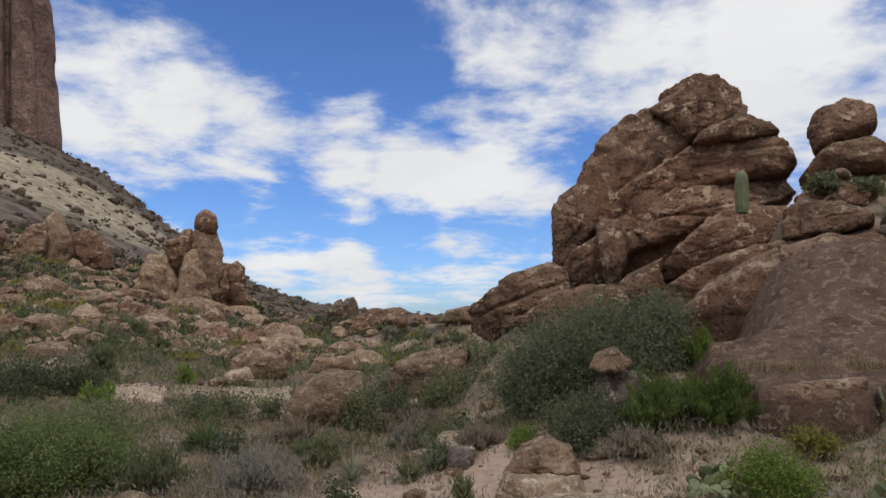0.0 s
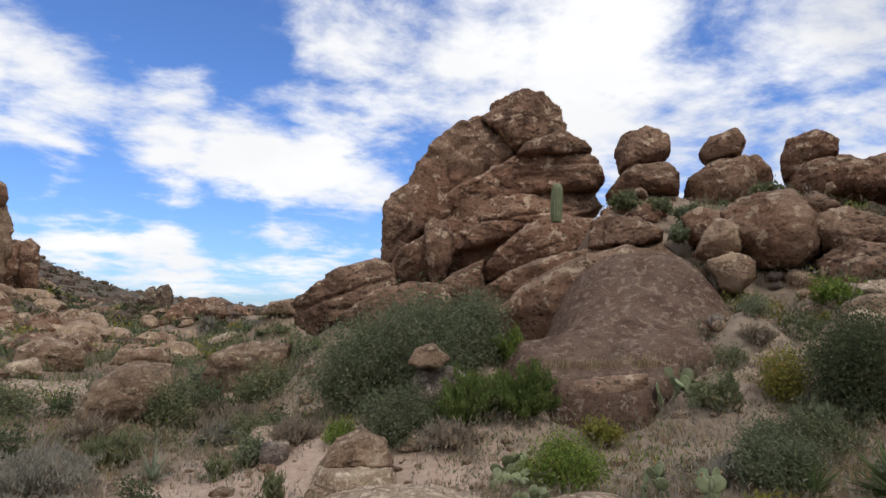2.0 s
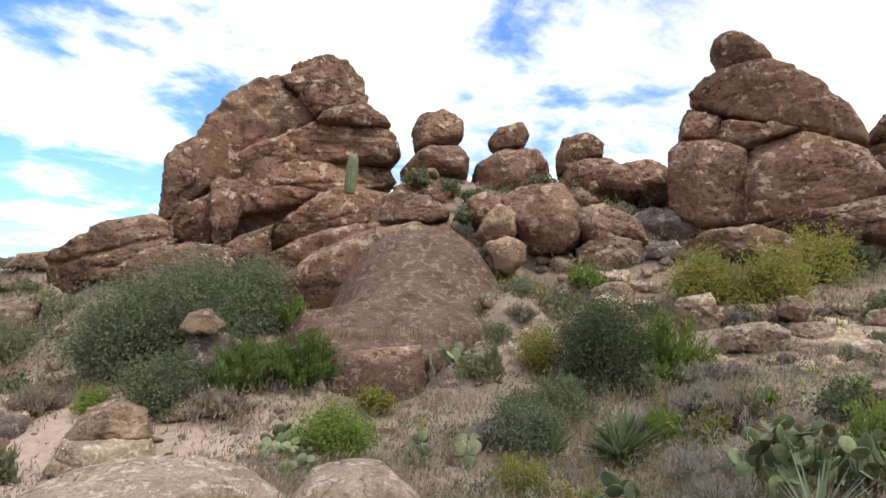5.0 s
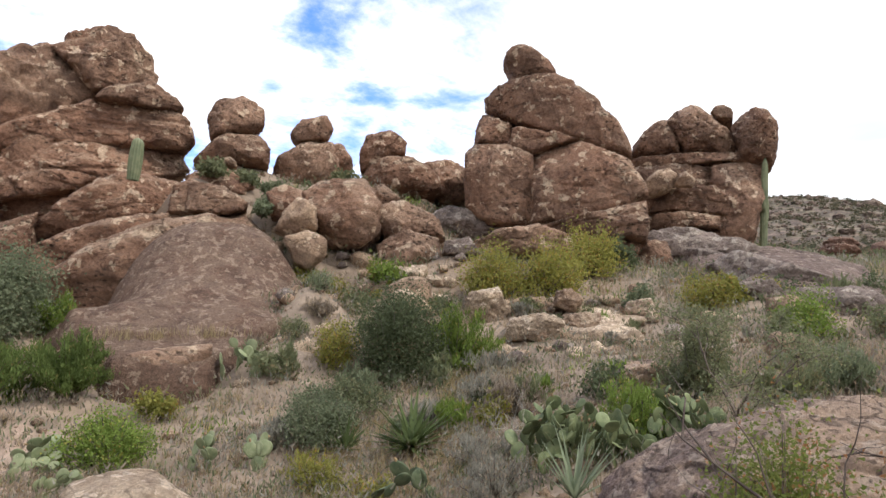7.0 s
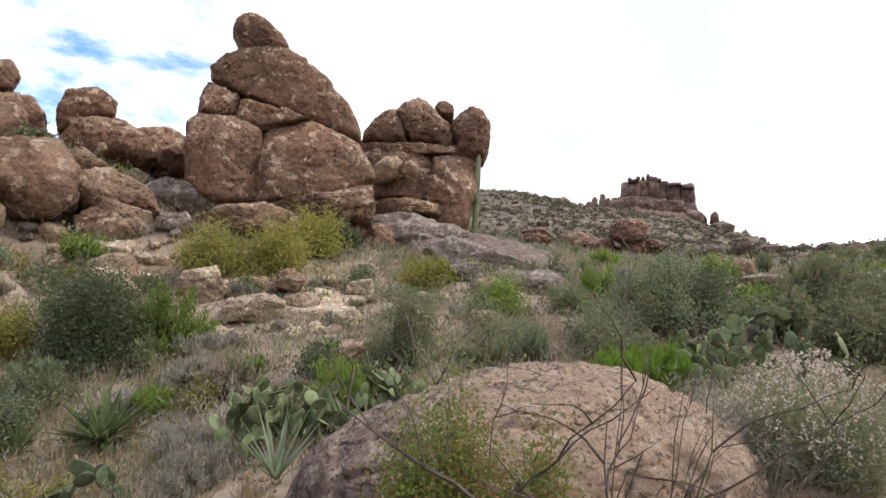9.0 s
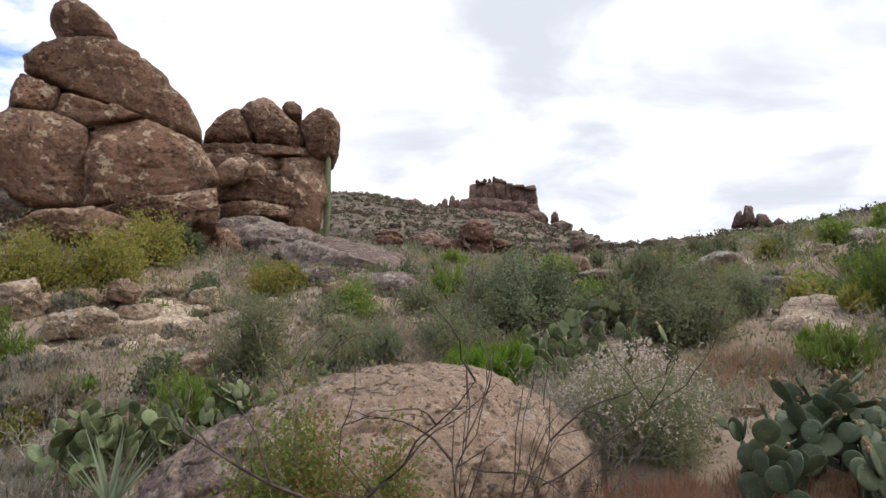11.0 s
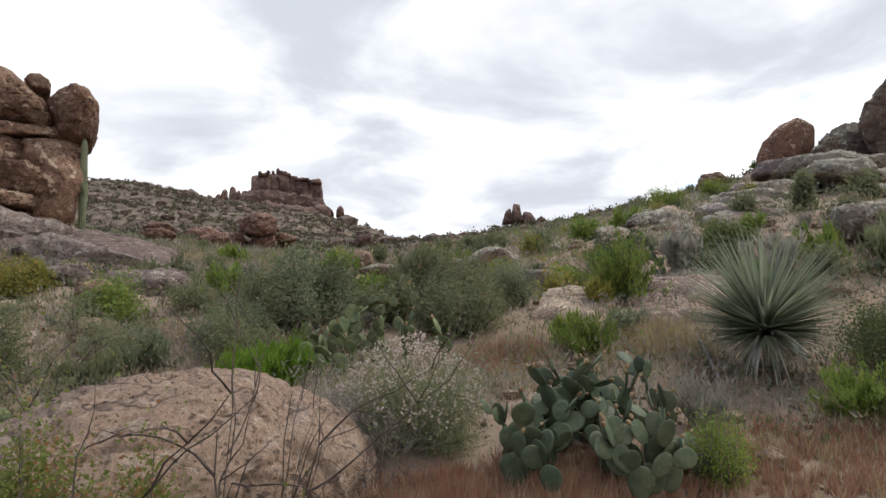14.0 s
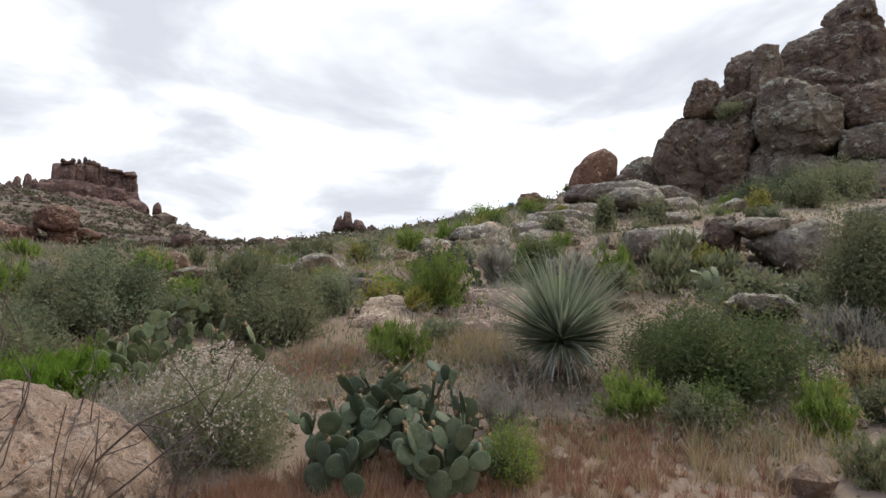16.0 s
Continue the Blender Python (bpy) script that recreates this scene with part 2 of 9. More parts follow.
# dark varnish, darkened further to hold cloud shade in its colour
SHEET = rock_material("varnished_shaded_rock", (0.099, 0.060, 0.043), (0.172, 0.104, 0.073), (0.208, 0.131, 0.091), (0.42, 0.32, 0.24), 0.5, 0.45, 0.3, 0.0, 0.2)
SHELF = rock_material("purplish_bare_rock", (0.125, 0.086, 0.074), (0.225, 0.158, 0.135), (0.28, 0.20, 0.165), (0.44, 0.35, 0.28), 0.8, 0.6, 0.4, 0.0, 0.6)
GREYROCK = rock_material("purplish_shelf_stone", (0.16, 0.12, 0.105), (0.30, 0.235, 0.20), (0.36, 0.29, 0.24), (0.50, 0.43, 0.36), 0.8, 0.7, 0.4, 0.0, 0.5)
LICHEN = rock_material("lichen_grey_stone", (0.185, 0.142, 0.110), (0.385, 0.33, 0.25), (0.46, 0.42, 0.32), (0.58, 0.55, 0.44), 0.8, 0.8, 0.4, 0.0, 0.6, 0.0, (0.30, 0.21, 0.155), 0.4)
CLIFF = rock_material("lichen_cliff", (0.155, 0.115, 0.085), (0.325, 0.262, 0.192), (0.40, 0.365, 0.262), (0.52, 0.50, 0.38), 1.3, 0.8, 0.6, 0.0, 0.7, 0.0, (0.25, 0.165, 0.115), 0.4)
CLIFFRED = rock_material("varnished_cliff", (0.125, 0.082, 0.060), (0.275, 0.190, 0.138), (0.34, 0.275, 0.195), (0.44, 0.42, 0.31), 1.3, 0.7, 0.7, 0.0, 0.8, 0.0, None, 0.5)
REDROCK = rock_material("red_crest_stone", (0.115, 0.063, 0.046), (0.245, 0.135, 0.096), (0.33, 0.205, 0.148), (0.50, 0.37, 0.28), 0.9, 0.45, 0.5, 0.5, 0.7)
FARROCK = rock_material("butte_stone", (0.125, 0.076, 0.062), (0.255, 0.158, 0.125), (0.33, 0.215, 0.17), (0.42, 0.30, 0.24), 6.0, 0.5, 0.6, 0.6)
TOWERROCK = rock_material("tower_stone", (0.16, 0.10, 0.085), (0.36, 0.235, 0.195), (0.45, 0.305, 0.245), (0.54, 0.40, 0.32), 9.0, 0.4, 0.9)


def ground_material():
    mat, nt, bsdf = mix_material("desert_ground", 0.97)
    geo = nt.nodes.new("ShaderNodeNewGeometry")
    pos = geo.outputs["Position"]
    broad = tex(nt, "ShaderNodeTexNoise", 0.16, pos, 6, 0.6).outputs[0]
    mid_n = tex(nt, "ShaderNodeTexNoise", 0.9, pos, 8, 0.65, Distortion=0.5).outputs[0]
    fine = tex(nt, "ShaderNodeTexNoise", 7.0, pos, 8, 0.7).outputs[0]
    stones = tex(nt, "ShaderNodeTexVoronoi", 6.0, pos)
    col = blend(nt, ramp(nt, mid_n, 0.35, 0.65), (0.205, 0.155, 0.113), (0.32, 0.247, 0.183))
    col = blend(nt, times(nt, ramp(nt, broad, 0.48, 0.62), 0.7), col, (0.21, 0.145, 0.095))
    col = blend(nt, times(nt, ramp(nt, fine, 0.5, 0.7), 0.6), col, (0.15, 0.11, 0.08))
    col = blend(nt, times(nt, ramp(nt, stones.outputs["Distance"], 0.16, 0.06), 0.45), col, (0.36, 0.285, 0.22))
    # bare trodden earth
    trod = nt.nodes.new("ShaderNodeVectorMath")
    trod.operation = "DISTANCE"
    nt.links.new(pos, trod.inputs[0])
    trod.inputs[1].default_value = (0.4, 8.9, -0.8)
    bare = ramp(nt, times(nt, times(nt, trod.outputs["Value"], 0.16), mid_n, "SUBTRACT"), 0.12, -0.10)
    col = blend(nt, times(nt, bare, 0.85), col, blend(nt, ramp(nt, fine, 0.35, 0.65), (0.37, 0.262, 0.195), (0.50, 0.375, 0.29)))
    # far slopes: scrub and outcrops mingle
    far = nt.nodes.new("ShaderNodeVectorMath")
    far.operation = "LENGTH"
    nt.links.new(pos, far.inputs[0])
    away = ramp(nt, far.outputs["Value"], 35, 90)
    patch = tex(nt, "ShaderNodeTexNoise", 0.05, pos, 10, 0.72).outputs[0]
    clump = tex(nt, "ShaderNodeTexVoronoi", 0.28, pos, Randomness=1.0)
    hill = blend(nt, ramp(nt, patch, 0.40, 0.62), (0.10, 0.075, 0.059), (0.185, 0.140, 0.108))
    hill = blend(nt, times(nt, ramp(nt, clump.outputs["Distance"], 0.75, 0.35), 0.5), hill, (0.095, 0.09, 0.052))
    rubble = tex(nt, "ShaderNodeTexNoise", 0.5, pos, 8, 0.75).outputs[0]
    hill = blend(nt, 0.8, hill, blend(nt, ramp(nt, rubble, 0.36, 0.64), (0.35, 0.35, 0.35), (1.7, 1.65, 1.6)), "MULTIPLY")
    scree = nt.nodes.new("ShaderNodeVectorMath")
    scree.operation = "DISTANCE"
    nt.links.new(pos, scree.inputs[0])
    scree.inputs[1].default_value = (-62, 104, 20)
    shed = ramp(nt, times(nt, times(nt, scree.outputs["Value"], 0.02), patch, "SUBTRACT"), 0.22, -0.05)
    hill = blend(nt, times(nt, shed, 0.8), hill, blend(nt, ramp(nt, rubble, 0.35, 0.62), (0.24, 0.185, 0.12), (0.52, 0.43, 0.30)))
    col = blend(nt, away, col, hill)
    nt.links.new(col, bsdf.inputs["Base Color"])
    n1 = bump(nt, bsdf, mid_n, 0.5, 0.12)
    n2 = bump(nt, bsdf, ramp(nt, stones.outputs["Distance"], 0.3, 0.0), 0.4, 0.04, n1)
    bump(nt, bsdf, fine, 0.6, 0.04, n2)
    return mat


GROUND = ground_material()


def leaf_material(name, a, b, c=None, amount=0.15, rough=0.6):
    """Leaves from colour a to b, with a share of c (dry, yellow or red ones)."""
    mat, nt, bsdf = mix_material(name, rough)
    geo = nt.nodes.new("ShaderNodeNewGeometry")
    info = nt.nodes.new("ShaderNodeObjectInfo")
    bsdf.inputs["Specular IOR Level"].default_value = 0.08
    island = geo.outputs["Random Per Island"]
    patch = tex(nt, "ShaderNodeTexNoise", 2.6, geo.outputs["Position"], 3, 0.5).outputs[0]
    col = blend(nt, times(nt, times(nt, island, 0.7), 0.15, "ADD"), a, b)
    if c:
        second = nt.nodes.new("ShaderNodeMath")
        second.operation = "FRACT"
        nt.links.new(times(nt, island, 37.7), second.inputs[0])
        share = times(nt, second.outputs[0], times(nt, patch, 0.5, "SUBTRACT"), "ADD")
        col = blend(nt, ramp(nt, share, 1 - amount, 1 - amount + 0.06), col, c)
    hue = nt.nodes.new("ShaderNodeHueSaturation")
    nt.links.new(times(nt, times(nt, info.outputs["Random"], 0.3), 0.85, "ADD"), hue.inputs["Value"])
    nt.links.new(col, hue.inputs["Color"])
    nt.links.new(hue.outputs[0], bsdf.inputs["Base Color"])
    thin = nt.nodes.new("ShaderNodeBsdfTranslucent")
    nt.links.new(hue.outputs[0], thin.inputs[0])
    both = nt.nodes.new("ShaderNodeMixShader")
    both.inputs[0].default_value = 0.42
    nt.links.new(bsdf.outputs[0], both.inputs[1])
    nt.links.new(thin.outputs[0], both.inputs[2])
    nt.links.new(both.outputs[0], nt.nodes["Material Output"].inputs[0])
    return mat


L_GREY = leaf_material("greygreen_leaves", (0.13, 0.155, 0.085), (0.24, 0.265, 0.16), (0.27, 0.24, 0.15), 0.04)
L_DARK = leaf_material("dark_leaves", (0.075, 0.096, 0.05), (0.15, 0.172, 0.09), (0.22, 0.18, 0.11), 0.04)
L_OLIVE = leaf_material("olive_leaves", (0.145, 0.162, 0.082), (0.25, 0.262, 0.145), (0.30, 0.24, 0.13), 0.08)
L_DUST = leaf_material("dusty_brown_twigs", (0.24, 0.19, 0.145), (0.38, 0.315, 0.24), (0.42, 0.33, 0.21), 0.15, 0.85)
L_BRIGHT = leaf_material("bright_leaves", (0.130, 0.189, 0.039), (0.234, 0.305, 0.072), (0.390, 0.338, 0.091), 0.06)
L_DARKGREEN = leaf_material("feathery_green_leaves", (0.085, 0.12, 0.035), (0.16, 0.21, 0.062), (0.28, 0.25, 0.09), 0.05)
L_VIVID = leaf_material("vivid_green_blades", (0.115, 0.20, 0.025), (0.20, 0.31, 0.045), None, 0)
L_HOLLOW = leaf_material("fresh_green_leaves", (0.115, 0.152, 0.055), (0.21, 0.255, 0.095), (0.27, 0.24, 0.12), 0.05)
L_LOW = leaf_material("dense_green_leaves", (0.065, 0.088, 0.036), (0.13, 0.157, 0.064), (0.24, 0.22, 0.08), 0.06)
L_YELLOW = leaf_material("yellow_leaves", (0.20, 0.21, 0.055), (0.345, 0.315, 0.082), (0.36, 0.25, 0.07), 0.15)
L_RED = leaf_material("turning_leaves", (0.115, 0.155, 0.038), (0.23, 0.245, 0.07), (0.34, 0.165, 0.075), 0.22)
L_SAGE = leaf_material("sage_leaves", (0.235, 0.225, 0.18), (0.36, 0.34, 0.28), (0.40, 0.32, 0.235), 0.15)
L_STRAW = leaf_material("straw", (0.36, 0.28, 0.15), (0.50, 0.41, 0.24), (0.28, 0.20, 0.11), 0.2, 0.8)
L_RUST = leaf_material("rust_grass_blades", (0.30, 0.15, 0.10), (0.43, 0.245, 0.16), (0.47, 0.37, 0.24), 0.25, 0.8)
L_YUCCA = leaf_material("yucca_leaf", (0.075, 0.105, 0.04), (0.15, 0.19, 0.075), None, 0, 0.5)
L_SOTOL = leaf_material("sotol_leaf", (0.135, 0.162, 0.098), (0.33, 0.36, 0.25), None, 0, 0.45)
L_AGAVE = leaf_material("agave_leaf", (0.17, 0.21, 0.13), (0.30, 0.34, 0.22), None, 0, 0.5)
L_THIN = leaf_material("thin_dry_grass", (0.27, 0.205, 0.125), (0.43, 0.345, 0.205), (0.24, 0.15, 0.09), 0.25, 0.85)
L_SKIRT = leaf_material("bleached_leaf", (0.45, 0.45, 0.38), (0.66, 0.66, 0.58), None, 0, 0.6)
L_FLOWER = leaf_material("dried_flower", (0.46, 0.34, 0.27), (0.72, 0.66, 0.56), None, 0, 0.8)


def plain_material(name, a, b, scale, rough=0.8, height=0.01, spots=None):
    mat, nt, bsdf = mix_material(name, rough)
    geo = nt.nodes.new("ShaderNodeNewGeometry")
    info = nt.nodes.new("ShaderNodeObjectInfo")
    n = tex(nt, "ShaderNodeTexNoise", scale, geo.outputs["Position"], 6, 0.6).outputs[0]
    col = blend(nt, ramp(nt, n, 0.35, 0.65), a, b)
    if spots:
        v = tex(nt, "ShaderNodeTexVoronoi", scale * 3, geo.outputs["Position"])
        col = blend(nt, times(nt, ramp(nt, v.outputs["Distance"], 0.22, 0.1), 0.7), col, spots)
    hue = nt.nodes.new("ShaderNodeHueSaturation")
    nt.links.new(times(nt, times(nt, info.outputs["Random"], 0.5), 0.75, "ADD"), hue.inputs["Value"])
    nt.links.new(col, hue.inputs["Color"])
    nt.links.new(hue.outputs[0], bsdf.inputs["Base Color"])
    bump(nt, bsdf, n, 0.4, height)
    return mat


PAD_OLIVE = plain_material("olive_pad_skin", (0.095, 0.12, 0.055), (0.175, 0.20, 0.095), 9, 0.6, 0.01, (0.24, 0.22, 0.13))
PAD = plain_material("cactus_pad_skin", (0.058, 0.079, 0.043), (0.108, 0.128, 0.070), 9, 0.6, 0.01, (0.19, 0.18, 0.12))
PAD_PALE = plain_material("pale_pad_skin", (0.14, 0.17, 0.085), (0.23, 0.25, 0.14), 9, 0.6, 0.01, (0.32, 0.29, 0.19))
FRUIT = plain_material("dry_fruit", (0.20, 0.12, 0.07), (0.34, 0.25, 0.13), 30, 0.8, 0.005)
SAGUARO = plain_material("saguaro_skin", (0.14, 0.16, 0.085), (0.215, 0.23, 0.13), 5, 0.6, 0.02)
BARK = plain_material("grey_twig_bark", (0.10, 0.075, 0.06), (0.20, 0.165, 0.135), 14, 0.9, 0.01)
L_FAR = leaf_material("distant_scrub_leaves", (0.070, 0.070, 0.042), (0.120, 0.115, 0.070), (0.20, 0.16, 0.10), 0.25)
DARKBARK = plain_material("dark_twig_bark", (0.065, 0.046, 0.038), (0.13, 0.10, 0.082), 14, 0.9, 0.01)
DEADWOOD = plain_material("bleached_twig", (0.26, 0.23, 0.20), (0.42, 0.38, 0.33), 14, 0.9, 0.01)


# ---- builders ----
def mesh_from(name, verts, faces, material, smooth=True):
    me = bpy.data.meshes.new(name)
    me.from_pydata([tuple(v) for v in verts] if not isinstance(verts, np.ndarray) else verts.tolist(), [], faces if isinstance(faces, list) else faces.tolist())
    me.materials.append(material)
    me.polygons.foreach_set("use_smooth", [smooth] * len(me.polygons))
    me.update()
    return me


def part(name, me, parent, label="", m=None):
    ob = new(name, me)
    ob.parent = parent
    if m is not None:
        ob.matrix_basis = m
    return tagged(ob, label)


def thing(name, label, category, m=None, group="", kind=""):
    ob = new(name)
    ob.empty_display_size = 0.1
    if m is not None:
        ob.matrix_basis = m
    return tagged(ob, label, category, group, kind)


# ---- the land ----
BEARINGS, LAND = [], []
REACH = (0, 4, 9, 14, 22, 35, 60, 120, 300, 900)


def land(az, *heights):
    """Heights of the ground along one bearing (degrees clockwise from +y), at the distances of REACH."""
    BEARINGS.append(az)
    LAND.append(heights)


land(-40, 0, -0.2, -0.7, -0.7, 0.0, 2.6, 7.8, 26, 90, 102)
land(-27, 0, -0.2, -0.8, -0.9, -0.3, 1.8, 5.5, 18, 60, 70)
land(-20, 0, -0.2, -0.8, -1.0, -0.5, 1.0, 3.5, 9.2, 27, 30)
land(-13, 0, -0.2, -0.9, -1.1, -0.8, 0.3, 2.0, 4.6, 8, 8)
land(-3, 0, -0.2, -0.9, -1.1, -0.9, -0.2, 1.2, 2.2, 0, 0)
land(9, 0, -0.2, -0.9, -0.7, 0.6, 1.6, 2.5, 3, 0, 0)
land(25, 0, -0.3, -0.9, 0.4, 3.2, 4.6, 5, 4, 0, 0)
land(40, 0, -0.3, -0.9, 0.9, 5.2, 6.6, 6, 6, 0, 0)
land(50, 0, -0.3, -0.7, 1.1, 4.9, 6.2, 5, 5, 0, 0)
land(60, 0, -0.1, 0.0, 1.6, 4.2, 5.2, 6, 6, 5, 5)
land(74, 0, 0.0, 0.5, 1.9, 3.8, 5, 7.0, 14.5, 60, 62)
land(84, 0, 0.1, 0.7, 1.8, 3.1, 4.6, 7.0, 14, 51, 52)
land(92, 0, 0.2, 0.8, 1.8, 2.8, 4.2, 7.0, 14, 47, 48)
land(101, 0, 0.2, 0.9, 1.8, 2.8, 4.2, 6.7, 12.4, 23, 26)
land(110, 0, 0.2, 1.0, 2.0, 3.2, 4.9, 8.0, 14.8, 24, 25)
land(120, 0, 0.2, 1.0, 2.3, 4.0, 6.2, 9.7, 16.5, 22, 22)
land(131, 0, 0.1, 0.9, 2.1, 4.1, 7.0, 12.0, 20, 22, 22)
land(145, 0, 0.1, 0.7, 1.7, 3.6, 6.8, 12.5, 22, 25, 25)
land(180, 0, 0.1, 0.6, 1.4, 3, 5, 8, 12, 15, 15)
land(230, 0, 0, 0, 0.3, 0.5, 1, 3, 6, 10, 10)
land(280, 0, -0.1, -0.3, -0.3, 0, 2, 6, 16, 50, 60)

RINGS = np.concatenate([[0.0], 0.35 * 1.03 ** np.arange(0, 316)])
BEAR_ALL = np.arange(-60, 300, 1.0)


def smooth_land():
    az = np.array(BEARINGS + [BEARINGS[0] + 360.0])
    tab = np.array(LAND + [LAND[0]], float)
    lr, kr = np.log(RINGS + 4), np.log(np.array(REACH) + 4.0)
    rad = np.stack([np.interp(lr, kr, row) for row in tab])
    ker = np.exp(-0.5 * (np.arange(-24, 25) / 8) ** 2)
    ker /= ker.sum()
    rad = np.stack([np.convolve(np.pad(row, 24, "edge"), ker, "valid") for row in rad])
    q = (BEAR_ALL - az[0]) % 360 + az[0]
    grid = np.stack([np.interp(q, az, rad[:, j]) for j in range(len(RINGS))], 1)
    k2 = np.exp(-0.5 * (np.arange(-9, 10) / 3.0) ** 2)
    k2 /= k2.sum()
    return sum(w * np.roll(grid, s, 0) for w, s in zip(k2, range(-9, 10)))


GRID = smooth_land()
MOUNDS = []


def mound(x, y, rise, reach):
    """A local rise (or hollow) of the ground, fading over reach metres."""
    MOUNDS.append((x, y, rise, reach))


mound(4.45, 21.11, 2.02, 1.13)
mound(7.01, 15.93, -0.58, 1.77)
mound(1.92, 16.85, 1.56, 1.25)
mound(3.91, 18.05, 0.47, 1.59)
mound(1.90, 16.39, -0.09, 1.13)
mound(13.97, 17.81, 0.49, 1.21)
mound(15.41, 17.87, 1.18, 1.26)
mound(19.84, 16.64, 0.89, 1.38)
mound(12.03, 13.53, 0.12, 1.00)
mound(12.97, 11.78, -0.48, 1.00)
mound(16.36, 12.66, -0.10, 1.10)
mound(19.80, 13.97, 0.69, 1.24)
mound(19.72, 10.88, 0.22, 2.30)
mound(27.07, 7.82, 0.89, 1.46)
mound(26.11, 9.13, 0.47, 1.85)
mound(19.61, 7.92, -0.23, 1.10)
mound(17.84, 10.13, -0.23, 2.23)
mound(22.05, 5.11, -0.65, 2.46)
mound(15.71, 2.47, -0.44, 1.00)
mound(18.00, 3.93, -0.18, 1.58)
mound(56.40, 1.24, -0.19, 3.02)
mound(57.91, -0.82, -0.35, 3.11)
mound(57.31, 3.23, 0.05, 3.08)
mound(38.72, 5.66, 0.09, 2.09)
mound(44.94, 4.30, 0.40, 2.42)
mound(48.75, -6.51, 0.54, 2.64)
mound(59.66, -16.91, -0.71, 3.30)
mound(34.49, -31.35, 1.34, 2.48)
mound(34.71, -26.07, 0.20, 2.31)
mound(25.68, -37.80, 6.23, 2.40)
mound(27.95, -33.36, 0.36, 2.25)
mound(21.67, -33.95, -0.47, 2.09)
mound(17.87, -35.77, -0.77, 2.07)
mound(25.54, -30.92, -0.89, 2.44)
mound(11.10, -14.24, 0.61, 1.00)
mound(9.82, -15.14, 0.02, 1.00)
mound(8.81, -17.04, 0.32, 1.00)
mound(12.24, -13.34, -0.15, 1.00)
mound(10.29, -14.09, -0.65, 1.00)
mound(7.28, -10.28, 0.12, 1.00)
mound(10.93, -7.24, -0.64, 1.00)
mound(12.65, -6.24, -0.75, 1.00)
mound(19.88, -12.74, -0.31, 1.21)
mound(20.91, -21.30, 0.09, 1.54)
mound(19.92, -16.10, -0.33, 1.32)
mound(14.14, -15.32, -0.68, 1.04)
mound(31.70, -29.22, -0.56, 2.25)
mound(26.40, -28.84, -0.48, 2.05)
mound(26.41, -22.68, -0.73, 1.81)
mound(27.15, -26.74, 0.14, 2.11)
mound(23.45, -25.72, -0.72, 1.86)
mound(22.62, -18.90, -0.55, 1.54)
mound(15.55, -9.80, -0.66, 1.00)
mound(12.56, -9.27, -0.71, 1.00)
mound(5.28, 0.59, -0.16, 1.58)
mound(1.47, 6.41, 0.23, 1.08)
mound(2.70, 4.93, 0.43, 1.00)
mound(1.30, 9.17, -0.02, 1.00)
mound(0.12, 12.44, -0.18, 1.00)
mound(-0.45, 12.93, 0.03, 1.00)
mound(2.64, 10.65, -0.15, 1.00)
mound(3.92, 9.73, 0.04, 1.00)
mound(5.20, 11.04, 0.43, 1.00)
mound(8.73, 10.35, 1.45, 1.00)
mound(8.48, 11.18, 0.73, 1.00)
mound(-2.81, 15.75, 0.44, 1.00)
mound(-0.40, 19.00, 0.51, 1.06)
mound(-6.42, 23.13, 0.21, 1.32)
mound(-6.53, 21.01, 0.17, 1.21)
mound(-4.01, 24.68, 0.42, 1.38)
mound(-13.05, 22.49, -0.46, 1.43)
mound(10.86, 6.53, 0.10, 1.00)
mound(11.58, 5.89, -0.17, 1.00)
mound(11.18, 7.84, 0.03, 1.00)
mound(11.24, 4.77, -0.14, 1.00)
mound(9.03, 3.59, 0.13, 1.00)
mound(8.55, 9.91, -0.87, 1.00)
mound(9.40, 9.96, -0.42, 1.00)
mound(13.14, 5.42, -0.22, 1.00)
mound(12.95, 10.05, 0.59, 1.00)
mound(14.57, 3.54, 0.15, 1.00)
mound(9.94, 6.65, -0.17, 1.00)
mound(14.13, 1.95, 0.12, 1.00)
mound(9.55, 9.27, 0.06, 1.00)
mound(-16.30, 45.10, 0.34, 2.58)
mound(-16.61, 43.39, 0.71, 2.50)
mound(-14.73, 45.64, 0.60, 2.58)
mound(-18.09, 41.20, -0.68, 2.48)
mound(-6.55, 41.49, 1.06, 2.31)
mound(-3.73, 37.82, 1.01, 2.09)
mound(-1.71, 47.97, 0.80, 2.64)
mound(0.54, 30.00, 1.58, 1.65)
mound(-30.09, 47.82, -1.10, 3.02)
mound(-27.17, 51.81, -0.16, 3.14)
mound(-24.07, 50.01, -0.54, 2.97)
mound(11.58, 18.27, 0.69, 1.10)
mound(10.59, 18.39, 1.38, 1.10)
mound(12.48, 17.92, 0.93, 1.10)
mound(11.49, 16.41, 0.82, 1.50)
mound(10.16, 17.25, 0.56, 1.50)
mound(9.13, 16.68, 1.76, 1.50)
mound(14.33, 15.43, 0.86, 1.60)
mound(15.77, 13.99, 0.44, 1.50)
mound(17.24, 13.79, 0.16, 1.50)
mound(13.05, 15.87, 0.50, 1.50)
mound(9.69, 12.79, 1.35, 1.20)
mound(10.74, 11.26, 1.32, 1.20)
mound(6.95, 10.19, 0.05, 1.20)
mound(4.76, 11.02, -0.50, 1.20)
mound(240.14, 33.49, 2.45, 11.00)
mound(241.15, 25.35, -2.97, 11.00)
mound(241.89, 17.11, -0.05, 11.00)
mound(242.35, 8.79, -0.06, 11.00)
